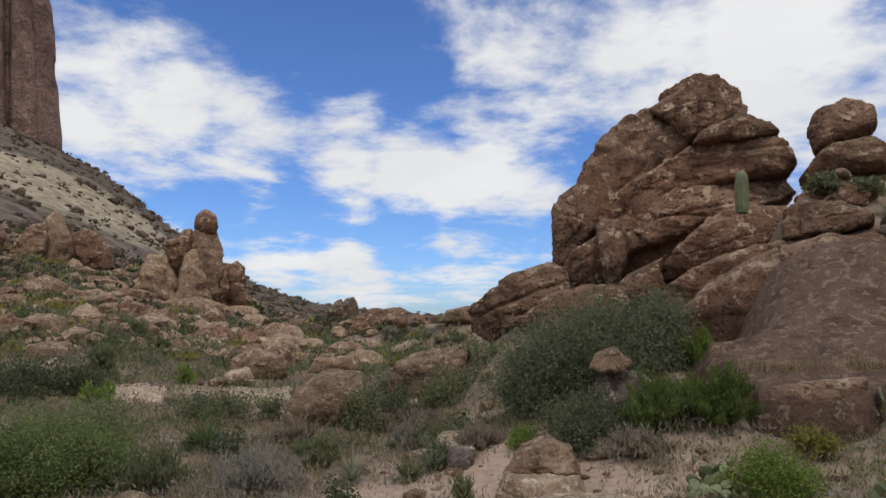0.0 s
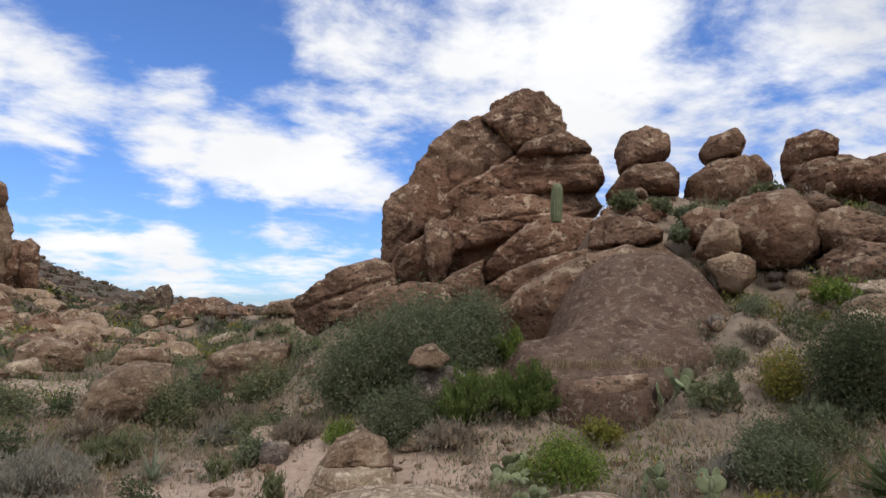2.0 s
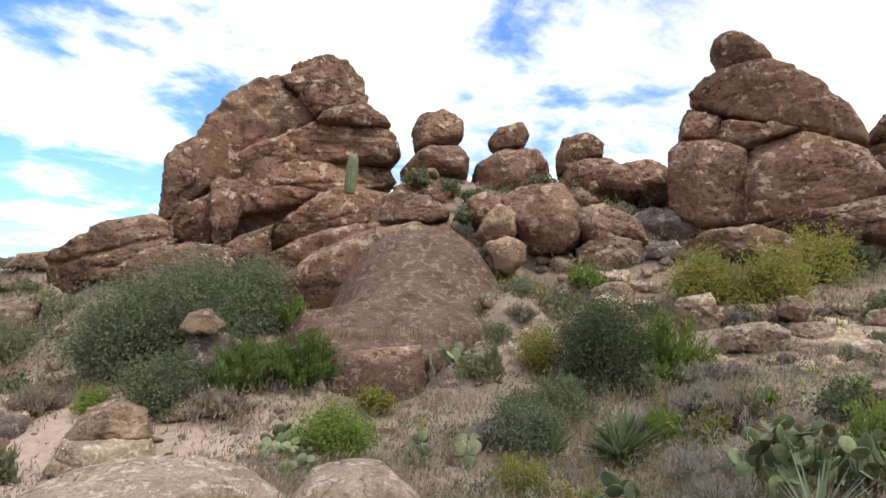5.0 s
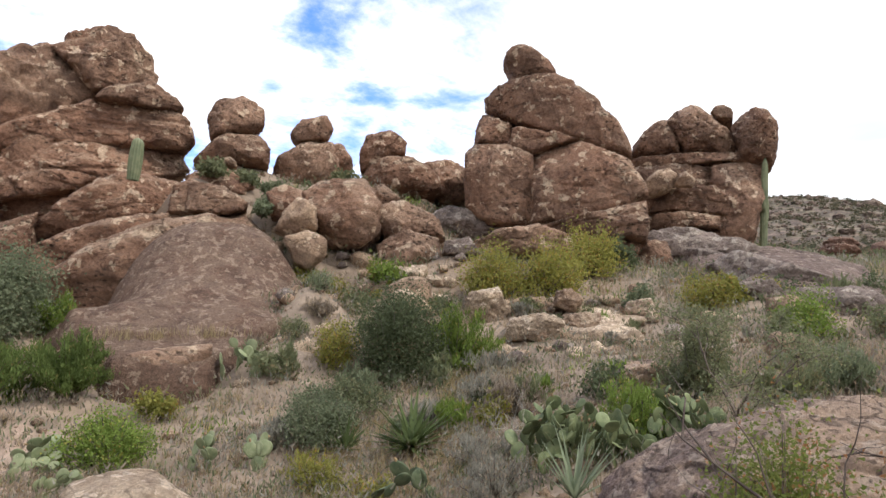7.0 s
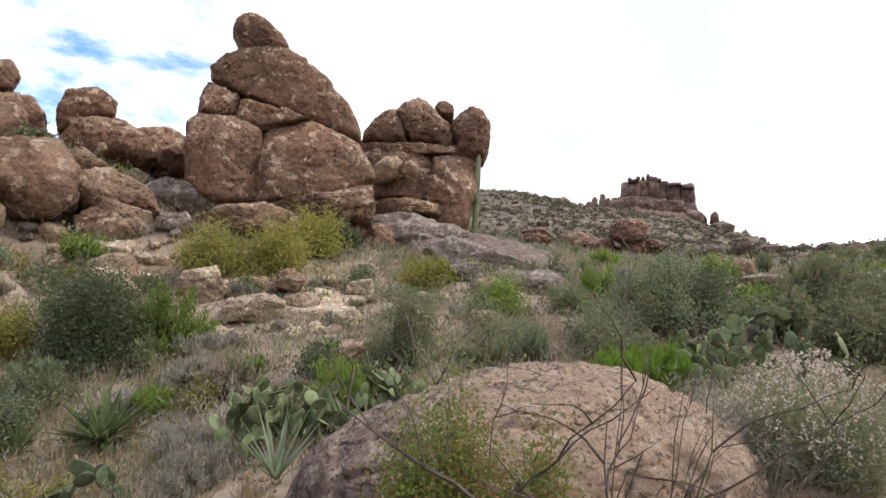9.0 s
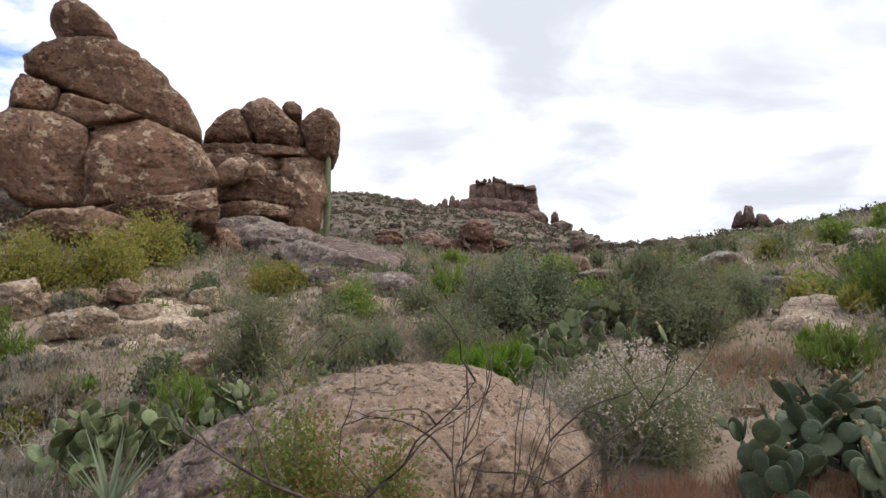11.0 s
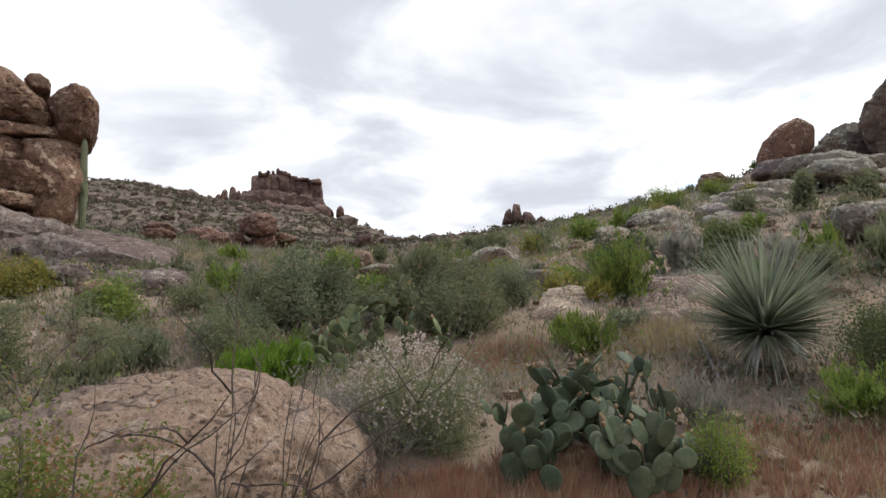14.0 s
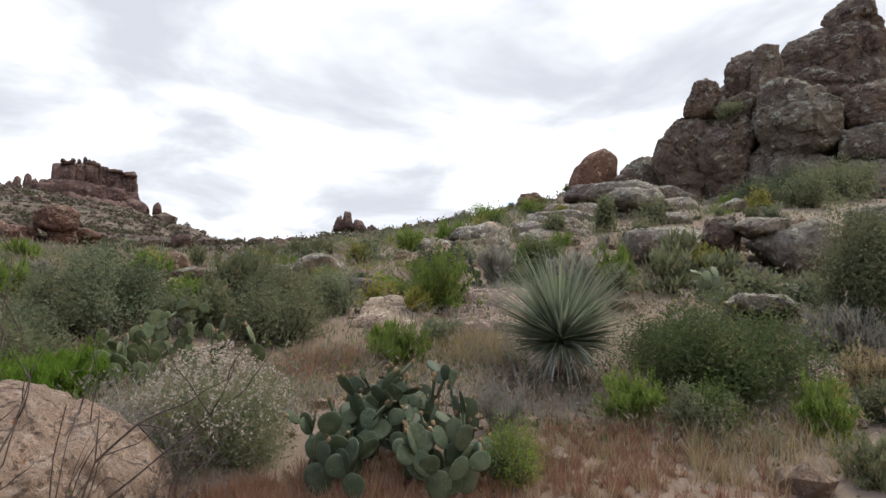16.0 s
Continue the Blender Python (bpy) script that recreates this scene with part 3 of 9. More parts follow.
mound(242.53, -0.64, -1.03, 11.00)
mound(242.37, -9.06, 0.05, 11.00)
mound(241.92, -17.47, 3.10, 11.00)
mound(241.08, -26.86, 1.21, 11.00)
mound(239.87, -36.13, 5.01, 11.00)
mound(5.51, 11.68, -0.78, 1.20)
mound(7.02, 11.21, -0.08, 1.20)
mound(8.51, 11.05, 0.24, 1.20)
mound(7.76, 10.73, -1.30, 1.20)
mound(9.60, 11.08, -0.72, 1.20)
mound(6.49, 12.65, -0.41, 1.20)
mound(8.84, 11.92, -1.05, 1.20)
mound(10.32, 11.77, -1.71, 1.20)
mound(8.50, 13.35, -0.83, 1.20)
mound(6.75, 13.86, -0.12, 1.20)
mound(3.60, 10.60, 0.38, 1.60)
mound(2.00, 12.70, 0.42, 1.80)
mound(4.70, 12.30, 0.90, 1.20)
mound(7.50, 9.95, 0.85, 1.25)
mound(8.70, 10.30, 0.50, 1.20)
mound(4.36, 10.60, 0.35, 0.90)
MX, MY, MZ, MR = np.array(MOUNDS).T if MOUNDS else np.zeros((4, 1))


def ground_z(x, y):
    """The height of the ground."""
    r, az = math.hypot(x, y), math.degrees(math.atan2(x, y))
    a = (az + 60) % 360
    i = int(a) % 360
    fa = a - int(a)
    j = int(np.clip(np.searchsorted(RINGS, r) - 1, 0, len(RINGS) - 2))
    fr = (r - RINGS[j]) / (RINGS[j + 1] - RINGS[j])
    i2 = (i + 1) % 360
    z = (GRID[i, j] * (1 - fr) + GRID[i, j + 1] * fr) * (1 - fa) + (GRID[i2, j] * (1 - fr) + GRID[i2, j + 1] * fr) * fa
    z += float((MZ * np.exp(-((x - MX) ** 2 + (y - MY) ** 2) / (MR * MR + 1e-9))).sum())
    k = min(r / 6.0, 1.0)
    z += k * 0.10 * noise.noise((x * 0.45, y * 0.45, 0.3)) + k * 0.05 * noise.noise((x * 1.4, y * 1.4, 4.3))
    if r > 18:
        f = min((r - 18) / 40, 1.0)
        z += f * (0.35 * noise.noise((x * 0.16, y * 0.16, 9.1)) + 0.011 * r * noise.fractal((x * 0.035, y * 0.035, 2.2), 1.0, 2.0, 4))
    return z


def build_ground():
    bear = np.concatenate([np.arange(-50, 155, 0.7), np.arange(155, 310, 2.5)])
    n, m = len(bear), len(RINGS) - 1
    verts, faces = [(0, 0, ground_z(0, 0))], []
    for r in RINGS[1:]:
        for b in bear:
            x, y = r * math.sin(radians(b)), r * math.cos(radians(b))
            verts.append((x, y, ground_z(x, y)))
    for i in range(n):
        faces.append((0, 1 + (i + 1) % n, 1 + i))
    for j in range(m - 1):
        for i in range(n):
            a, b = 1 + j * n + i, 1 + j * n + (i + 1) % n
            faces.append((a, b, b + n, a + n))
    ob = new("ground", mesh_from("ground", verts, faces, GROUND))
    return tagged(ob, "sandy desert ground with gravel rising to scrubby hills", "ground", "", "structure")


build_ground()


# ---- stone ----
def sphere_dirs(sub):
    bm = bmesh.new()
    bmesh.ops.create_icosphere(bm, subdivisions=sub, radius=1)
    v = np.array([p.co[:] for p in bm.verts])
    f = [tuple(q.index for q in p.verts) for p in bm.faces]
    bm.free()
    return v, f


SPHERES = {s: sphere_dirs(s) for s in (2, 3, 4, 5, 6, 7)}


def stone_mesh(name, profile, depth, material, seed=0, sub=5, corner=36.0, belly=3.4, rough=1.0, beds=(), swell=1.05, hewn=10, bite=0.80):
    """A weathered stone: a rounded block whose front outline is the convex profile (x, z pairs) and whose half depth is given.
    beds: joints cut into it, each (height, slope, width, cut) across its front."""
    P = np.array(profile, float).reshape(-1, 2)
    c = (P.max(0) + P.min(0)) / 2
    Q = P - c
    E = np.roll(Q, -1, 0) - Q
    nrm = np.stack([E[:, 1], -E[:, 0]], 1)
    nrm /= np.linalg.norm(nrm, axis=1, keepdims=True) + 1e-9
    h = (nrm * Q).sum(1)
    if h.mean() < 0:
        nrm, h = -nrm, -h
    w, t = np.ptp(P[:, 0]) / 2, np.ptp(P[:, 1]) / 2
    size = (w * t * depth) ** (1 / 3)
    h = np.maximum(h, 0.1 * min(w, t)) * swell
    D, F = SPHERES[sub]
    # start from an ellipsoid of the right spread so that faces stay even
    V = D * (w, depth, t)
    rnd = random.Random(seed)
    # a few hewn faces, front and back
    hew = []
    for k in range(hewn):
        d = Vector((rnd.uniform(-0.7, 0.7), rnd.choice((-1, -1, 1)), rnd.uniform(-0.7, 1.0))).normalized()
        hew.append((np.array(d[:]), rnd.uniform(bite, 1.1) * float(np.linalg.norm(np.array(d[:]) * (w, depth, t)))))
    g = np.maximum(np.stack([V[:, 0], V[:, 2]], 1) @ nrm.T / h, 0)
    g = (g**corner).sum(1) ** (1 / corner)
    g = (g**belly + np.abs(V[:, 1] / depth) ** belly) ** (1 / belly)
    cut = np.stack([np.maximum(V @ d, 0) / q for d, q in hew], 1)
    g = (g**24 + (cut**24).sum(1)) ** (1 / 24)
    out = V / g[:, None]
    n = out / np.array((w, depth, t)) ** 2
    n /= np.linalg.norm(n, axis=1, keepdims=True) + 1e-9
    off = seed * 7.31
    amount = np.empty(len(out))
    for i, (x, y, z) in enumerate(out / size):
        a = noise.noise((x * 0.9 + off, y * 0.9, z * 0.9)) * 0.035
        b = abs(noise.noise((x * 1.7 + off, y * 1.7, z * 2.4 + 3)))
        e = noise.fractal((x * 4 + off, y * 4, z * 5), 0.75, 2.15, 6) * 0.034
        crack = math.exp(-((noise.noise((x * 0.8, y * 0.8 + off, z * 2.2)) / 0.03) ** 2)) + math.exp(-((noise.noise((x * 1.5, y * 1.5 + 3, z * 0.5 + off)) / 0.03) ** 2)) * 0.7
        wx, wz = x + 0.25 * a / 0.035, z + 0.2 * b
        _, cells = noise.voronoi((wx * 1.25 + off, y * 1.25, wz * 1.9 + 0.25 * wx))
        _, chips = noise.voronoi((wx * 3.3 + off, y * 3.3, wz * 4.2))
        step = noise.cell(cells[0] * 3.7) * 0.04 + noise.cell(chips[0] * 5.1) * 0.018
        amount[i] = a - 0.04 * b + e - 0.04 * crack + step - 0.008
    out = out + n * (amount * size * rough)[:, None]
    for height, slope, width, cut in beds:
        wob = np.array([noise.noise((x * 0.7 + off, y * 0.7, 5.5)) for x, y, z in out / size]) * 0.12 * size
        d = (out[:, 2] - height - slope * out[:, 0] + wob) / width
        k = np.exp(-d * d) * cut
        out[:, 0] *= 1 - k
        out[:, 1] *= 1 - k
    out[:, 0] += c[0]
    out[:, 2] += c[1]
    return mesh_from(name, out, F, material)


def stone(name, label, x, y, z, bearing, depth, profile, material=None, parent=None, category="rock", group="", **how):
    """One stone as a thing of its own, or as a part of a larger outcrop."""
    seed = int(abs(x * 131 + y * 57 + z * 91)) % 997
    me = stone_mesh(name, profile, depth, material or BROWN, seed, **how)
    m = pose(x, y, z, 0, 0, -bearing)
    if parent:
        return part(name, me, parent, label, parent.matrix_basis.inverted() @ m)
    ob = new(name, me)
    ob.matrix_basis = m
    return tagged(ob, label, category, group)


def rock_sheet(name, label, a, b, c, d, bulge, material, parent, seed=3):
    """A bare sloping sheet of rock between four corners (a, b below, c, d above), its edges curling down into the ground."""
    n, verts, faces = 44, [], []
    A, B, C, D = (Vector(p) for p in (a, b, c, d))
    for j in range(n + 1):
        for i in range(n + 1):
            u, v = i / n, j / n
            wob = 0.05 * noise.noise((v * 3, seed, 0.5)), 0.06 * noise.noise((u * 3, seed, 4.5))
            p = (A.lerp(B, u + wob[0])).lerp(D.lerp(C, u + wob[0]), v + wob[1])
            edge = max(abs(2 * u - 1), abs(2 * v - 1) * 0.985)
            p.z += bulge * (1 - (2 * u - 1) ** 2) * (1 - (2 * v - 1) ** 2) - 0.9 * max(0, (edge - 0.86) / 0.14) ** 2
            p.z += 0.16 * noise.noise((p.x * 0.5, p.y * 0.5, seed)) + 0.05 * noise.fractal((p.x * 1.6, p.y * 1.6, p.z), 0.9, 2.1, 4)
            _, cells = noise.voronoi((p.x * 0.8, p.y * 0.8, p.z * 1.5))
            p.z += 0.05 * noise.cell(cells[0] * 3.3)
            verts.append(p)
    for j in range(n):
        for i in range(n):
            k = j * (n + 1) + i
            faces.append((k, k + 1, k + n + 2, k + n + 1))
    ob = part(name, mesh_from(name, verts, faces, material), parent, label, parent.matrix_basis.inverted())
    return ob


def whaleback(name, label, parent):
    """A bare sheet of rock that slopes up from a lip and swells into a low dome, seen along the bearing of 29 degrees."""
    b = radians(29.0)
    n, verts, faces = 96, [], []
    for j in range(n + 1):
        s = 10.8 + 8.6 * j / n
        axis = float(np.interp(s, (11.0, 12.4, 13.4, 14.2, 14.8, 15.4, 16.3, 17.5, 19.4), (0.69, 1.12, 1.56, 2.04, 2.57, 3.06, 3.34, 3.1, 2.0)))
        left = float(np.interp(s, (10.8, 11.2, 12.0, 13.0, 14.8, 19), (-0.4, -0.55, -1.4, -1.8, -2.0, -2.0)))
        right = float(np.interp(s, (10.8, 11.2, 12.4, 13.4, 14.5, 19), (0.3, 0.45, 1.6, 2.9, 3.3, 3.2)))
        middle = float(np.interp(s, (11, 14), (0.0, 0.85)))
        k = min(max((s - 12.6) / 2.2, 0), 1)
        k = k * k * (3 - 2 * k)
        for i in range(n + 1):
            u = 2 * i / n - 1
            l = left - 0.5 + (right - left + 1.0) * (u + 1) / 2
            z = axis - min(k * 0.25 * (abs(l - middle) / 1.12) ** 3, 2.6)
            z -= 0.13 / (1 + math.exp(min((s - 12.0 - 0.22 * l - 0.15 * noise.noise((l * 1.5, 0.4, 7.7))) / 0.02, 60)))
            z -= 1.0 * max(0, (abs(u) - 0.7) / 0.3) ** 1.5 + 0.9 * max(0, (11.05 - s) / 0.25) ** 2
            x, y = s * math.sin(b) + l * math.cos(b), s * math.cos(b) - l * math.sin(b)
            z += 0.07 * noise.noise((x * 0.6, y * 0.6, 3.1)) + 0.045 * noise.fractal((x * 1.7, y * 1.7, z), 0.9, 2.1, 5)
            _, cells = noise.voronoi((x * 0.9, y * 0.9, z * 2.5))
            z += 0.035 * noise.cell(cells[0] * 3.3)
            verts.append((x, y, z))
    for j in range(n):
        for i in range(n):
            k = j * (n + 1) + i
            faces.append((k, k + 1, k + n + 2, k + n + 1))
    return part(name, mesh_from(name, verts, faces, SHEET), parent, label, parent.matrix_basis.inverted())


# ---- rocks ----
# the great leaning outcrop with its bedded slabs

outcrop = thing("rock_outcrop", "massive brown weathered rock outcrop of tilted rounded slabs", "rock outcrop", pose(6.17, 17.96, 3.21))
stone("body", "", 6.99, 24.69, 6.30, 15.6, 4.00, (-2.33, -2.60, -1.56, -2.56, -0.83, -1.92, 2.49, 1.54, 1.85, 2.12, 0.75, 2.59, -0.03, 2.17, -0.63, 1.63, -1.41, 0.74, -1.97, -0.61), BROWN, outcrop, sub=6, belly=10, corner=60, bite=0.98, hewn=7, rough=1.0, swell=1.03, beds=((1.1, 0.45, 0.05, 0.02),))
stone("head", "", 9.32, 23.60, 8.55, 21.3, 3.80, (-1.56, 0.27, -0.15, -1.13, 1.48, -0.27, 1.54, 0.31, 1.36, 0.79, 0.82, 1.10, 0.01, 1.14, -0.78, 0.85), BROWN, outcrop, sub=6, belly=10, corner=60, bite=0.98, hewn=7, rough=1.0, swell=1.03)
stone("ledge", "", 9.70, 21.39, 7.54, 24.1, 2.60, (-1.27, -0.54, 1.13, -0.30, 1.29, -0.14, 0.99, 0.20, 0.30, 0.51, -0.98, -0.07), BROWN, outcrop, sub=5, belly=8, corner=60, bite=0.97, hewn=6, rough=1.0, swell=1.03)
stone("bed", "", 8.68, 22.67, 6.47, 20.7, 3.00, (-2.94, -1.12, -2.38, -1.21, 2.85, -0.36, 3.03, -0.03, 2.81, 0.55, 2.33, 1.05, 1.14, 1.16, 0.09, 0.69, -0.90, 0.22, -1.94, -0.33), BROWN, outcrop, sub=6, belly=10, corner=60, bite=0.98, hewn=7, rough=1.0, swell=1.03, beds=((0.25, 0.12, 0.05, 0.02),))
stone("bed", "", 8.66, 22.25, 4.95, 21.0, 3.00, (-2.85, -0.92, -2.19, -1.34, 2.40, 0.40, 2.91, 0.62, 2.68, 1.12, 1.06, 1.31, -0.49, 1.00, -1.80, 0.55, -2.83, 0.07), BROWN, outcrop, sub=6, belly=10, corner=60, bite=0.98, hewn=7, rough=1.0, swell=1.03, beds=((0.0, 0.2, 0.05, 0.02),))
stone("shoulder", "", 4.91, 23.86, 4.85, 11.4, 3.00, (-0.86, -0.09, -0.74, -1.45, -0.54, -1.40, 0.63, -0.27, 0.85, 0.52, 0.53, 1.37, -0.00, 1.42, -0.55, 1.14, -0.78, 0.68), BROWN, outcrop, sub=6, belly=10, corner=60, bite=0.98, hewn=7, rough=1.0, swell=1.03)
stone("block", "", 5.10, 22.18, 3.57, 12.7, 2.40, (-1.02, -0.33, -0.67, -0.88, 0.39, -0.90, 0.76, -0.52, 1.04, 0.26, 1.00, 1.00, 0.08, 0.71, -0.64, 0.27), BROWN, outcrop, sub=6, belly=10, corner=60, bite=0.98, hewn=7, rough=1.0, swell=1.03)
stone("pillar", "", 5.28, 20.29, 3.72, 14.3, 1.20, (-0.48, 0.90, -0.35, -0.38, -0.16, -1.13, 0.16, -0.76, 0.37, -0.20, 0.40, 0.54, 0.20, 1.05, -0.22, 1.11), BROWN, outcrop, sub=5, belly=8, corner=60, bite=0.97, hewn=6, rough=1.0, swell=1.03)
stone("slab", "", 8.56, 19.81, 3.76, 23.1, 3.00, (-1.89, -1.13, 1.94, 0.25, 1.81, 0.97, 0.92, 1.10, 0.11, 1.00, -0.55, 0.61, -1.20, -0.02, -1.71, -0.72), BROWN, outcrop, sub=6, belly=10, corner=60, bite=0.98, hewn=7, rough=1.0, swell=1.03)
stone("slab", "", 10.18, 16.74, 4.11, 31.0, 2.00, (-0.77, -0.34, -0.05, -0.44, 0.72, -0.23, 0.77, 0.02, 0.11, 0.38, -0.76, 0.43), BROWN, outcrop, sub=6, belly=10, corner=60, bite=0.98, hewn=7, rough=1.0, swell=1.03)
stone("slab", "", 8.34, 19.03, 2.62, 23.3, 3.00, (-1.78, -0.61, -1.66, -1.05, -1.07, -1.22, 0.20, -0.92, 1.56, 0.76, 1.77, 1.26, 1.03, 1.07, 0.03, 0.80, -0.92, 0.40, -1.71, -0.09), BROWN, outcrop, sub=6, belly=10, corner=60, bite=0.98, hewn=7, rough=1.0, swell=1.03)
stone("block", "", 5.79, 19.94, 2.45, 15.9, 2.40, (-0.75, -0.50, -0.02, -0.87, 0.78, -0.51, 0.74, 0.92, -0.09, 0.51, -0.65, -0.01), BROWN, outcrop, sub=6, belly=10, corner=60, bite=0.98, hewn=7, rough=1.0, swell=1.03)
stone("slab", "", 9.50, 17.13, 4.15, 28.7, 1.60, (-0.51, -0.48, 0.54, -0.51, 0.45, 0.35, -0.00, 0.53, -0.38, 0.30), BROWN, outcrop, sub=6, belly=10, corner=60, bite=0.98, hewn=7, rough=1.0, swell=1.03)
stone("shoulder", "", 2.23, 19.82, 2.11, 6.1, 2.60, (-1.37, -0.12, -1.23, -0.72, -0.72, -1.06, 1.42, 0.42, 1.29, 1.00, 0.86, 1.11, -0.00, 0.88, -0.83, 0.41), BROWN, outcrop, sub=6, belly=10, corner=60, bite=0.98, hewn=7, rough=1.0, swell=1.03, beds=((0.1, 0.3, 0.06, 0.03),))
stone("shoulder", "", 3.57, 18.21, 1.79, 10.8, 2.20, (-1.44, -0.12, -0.71, -0.80, 0.95, -0.45, 1.48, 0.38, 1.20, 0.73, 0.31, 0.79, -0.52, 0.55), BROWN, outcrop, sub=6, belly=10, corner=60, bite=0.98, hewn=7, rough=1.0, swell=1.03)
stone("core", "", 8.36, 23.00, 4.94, 19.7, 3.00, (-3.15, -1.42, -2.30, -2.92, -0.39, -2.84, 2.62, -0.75, 3.25, 1.06, 2.90, 2.45, 1.29, 2.96, -0.64, 2.05, -2.51, 0.75), BROWN, outcrop, sub=4, belly=3.0, bite=0.96)
stone("core", "", 8.12, 15.82, 2.23, 26.8, 1.60, (-2.50, -0.62, -1.44, -1.50, 1.37, -0.67, 2.45, 1.08, 1.88, 1.52, 0.17, 1.22, -1.25, 0.51), BROWN, outcrop, sub=5, belly=4, bite=1.0, rough=0.8)
stone("lip", "", 5.54, 10.29, 0.28, 27.7, 0.70, (-0.85, -0.49, -0.12, -0.51, 0.64, -0.37, 0.85, 0.06, 0.82, 0.55, -0.48, 0.37, -0.78, 0.24), BROWN, outcrop, sub=5, belly=8, corner=60, bite=0.97, hewn=6, rough=1.0, swell=1.03)
whaleback("apron", "smooth sloping sheet of varnished brown rock rising to a low dome", outcrop)

# the balanced stones on the ridge

toad = thing("balanced_rock", "pair of weathered balanced boulders stacked on the ridge", "balanced rock", pose(11.18, 17.81, 5.69))
stone("head", "", 11.40, 18.26, 7.18, 31.5, 1.00, (-0.83, -0.07, -0.65, -0.72, 0.42, -0.45, 0.83, -0.11, 0.77, 0.45, 0.14, 0.72, -0.65, 0.44), BROWN, toad, sub=5, belly=3.6, bite=0.9)
stone("base", "", 11.49, 18.41, 6.11, 31.5, 1.50, (-1.12, -0.42, -0.92, -0.59, 1.08, -0.35, 1.12, 0.16, 0.79, 0.59, -0.30, 0.51, -0.63, 0.21), BROWN, toad, sub=5, belly=3.0, bite=0.9)
stone("stone", "", 10.61, 17.20, 5.56, 31.2, 0.40, (-0.26, -0.10, 0.26, -0.16, 0.26, 0.02, 0.06, 0.16, -0.24, 0.07), TAN, toad, sub=4, belly=2.8, bite=0.9)

toad_two = thing("balanced_rock", "small overhanging stone balanced on a rounded boulder", "balanced rock", pose(13.68, 17.29, 5.71))
stone("head", "", 13.89, 17.64, 7.37, 37.8, 0.80, (-0.69, -0.24, -0.38, -0.53, 0.53, -0.26, 0.69, 0.11, 0.47, 0.53, -0.33, 0.34), BROWN, toad_two, sub=4, belly=3.6, bite=0.9)
stone("base", "", 13.97, 17.81, 6.13, 37.6, 1.30, (-1.06, -0.47, -0.84, -0.88, 0.87, -0.52, 1.06, 0.04, 0.77, 0.88, -0.00, 0.82, -1.01, 0.17), BROWN, toad_two, sub=5, belly=3.0, bite=0.9)
stone("base", "", 15.41, 17.87, 6.60, 40.4, 1.20, (-0.47, 0.52, -0.38, -0.66, 0.43, -0.44, 0.47, 0.12, 0.03, 0.66), BROWN, toad_two, sub=4, belly=3.0, bite=0.9)

toad_three = thing("balanced_rock", "rounded boulder resting on a long low ledge", "balanced rock", pose(16.41, 16.21, 5.68))
stone("head", "", 16.59, 16.88, 7.15, 44.0, 1.20, (-0.80, -0.07, -0.71, -0.76, 0.77, -0.07, 0.80, 0.38, 0.19, 0.76, -0.59, 0.49), BROWN, toad_three, sub=5, belly=3.6, bite=0.9)
stone("base", "", 17.27, 16.50, 6.29, 46.1, 1.80, (-1.55, -0.31, -0.99, -0.65, 1.20, -0.77, 1.55, -0.35, 1.24, 0.28, 0.12, 0.77, -1.06, 0.43), BROWN, toad_three, sub=5, swell=1.0, belly=3.0, bite=0.9)
stone("base", "", 19.84, 16.64, 6.53, 50.1, 1.80, (-0.94, 0.67, -0.20, -0.95, 0.94, -0.68, 0.92, 0.51, 0.22, 0.95), BROWN, toad_three, sub=5, belly=3.0, bite=0.9)
stone("stone", "", 15.61, 15.11, 5.70, 45.5, 0.35, (-0.16, -0.20, 0.16, -0.08, 0.05, 0.20, -0.15, 0.13), TAN, toad_three, sub=3, belly=2.8, bite=0.9)

# boulders heaped below the ridge
stone("boulder", "large pitted brown boulder lying on the slope", 12.03, 13.53, 3.96, 41.4, 1.70, (-1.05, 0.47, -0.80, -0.27, -0.23, -0.94, 0.52, -1.00, 1.02, -0.52, 1.05, 0.39, 0.53, 1.00, -0.36, 0.94), BROWN, None, "boulder", sub=5)
stone("boulder", "rounded brown boulder wedged on the rocky slope", 13.23, 13.31, 4.64, 44.3, 1.00, (-0.60, 0.22, -0.40, -0.40, 0.23, -0.37, 0.60, 0.02, 0.02, 0.40), BROWN, None, "boulder", sub=4)
stone("boulder", "pointed tan boulder leaning on a larger one", 10.35, 13.29, 3.69, 37.3, 0.80, (-0.52, -0.34, -0.16, -0.52, 0.52, -0.27, 0.43, 0.27, -0.02, 0.52, -0.35, 0.14), TAN, None, "boulder", sub=4)
stone("boulder", "small angular tan boulder on the slope", 10.14, 12.63, 2.85, 38.4, 0.70, (-0.49, 0.25, -0.19, -0.38, 0.12, -0.48, 0.49, -0.13, 0.49, 0.28, 0.02, 0.48), TAN, None, "boulder", sub=4)
stone("boulder", "rounded brown boulder wedged on the rocky slope", 13.49, 12.40, 3.93, 47.1, 1.30, (-1.00, 0.34, -0.67, -0.52, 0.39, -0.60, 1.00, -0.35, 0.71, 0.24, -0.13, 0.60), BROWN, None, "boulder", sub=5)
stone("boulder", "rounded brown boulder wedged on the rocky slope", 12.97, 11.78, 2.95, 47.5, 1.30, (-0.90, 0.26, -0.53, -0.56, 0.33, -0.71, 0.90, -0.32, 0.72, 0.53, -0.18, 0.71), BROWN, None, "boulder", sub=5)
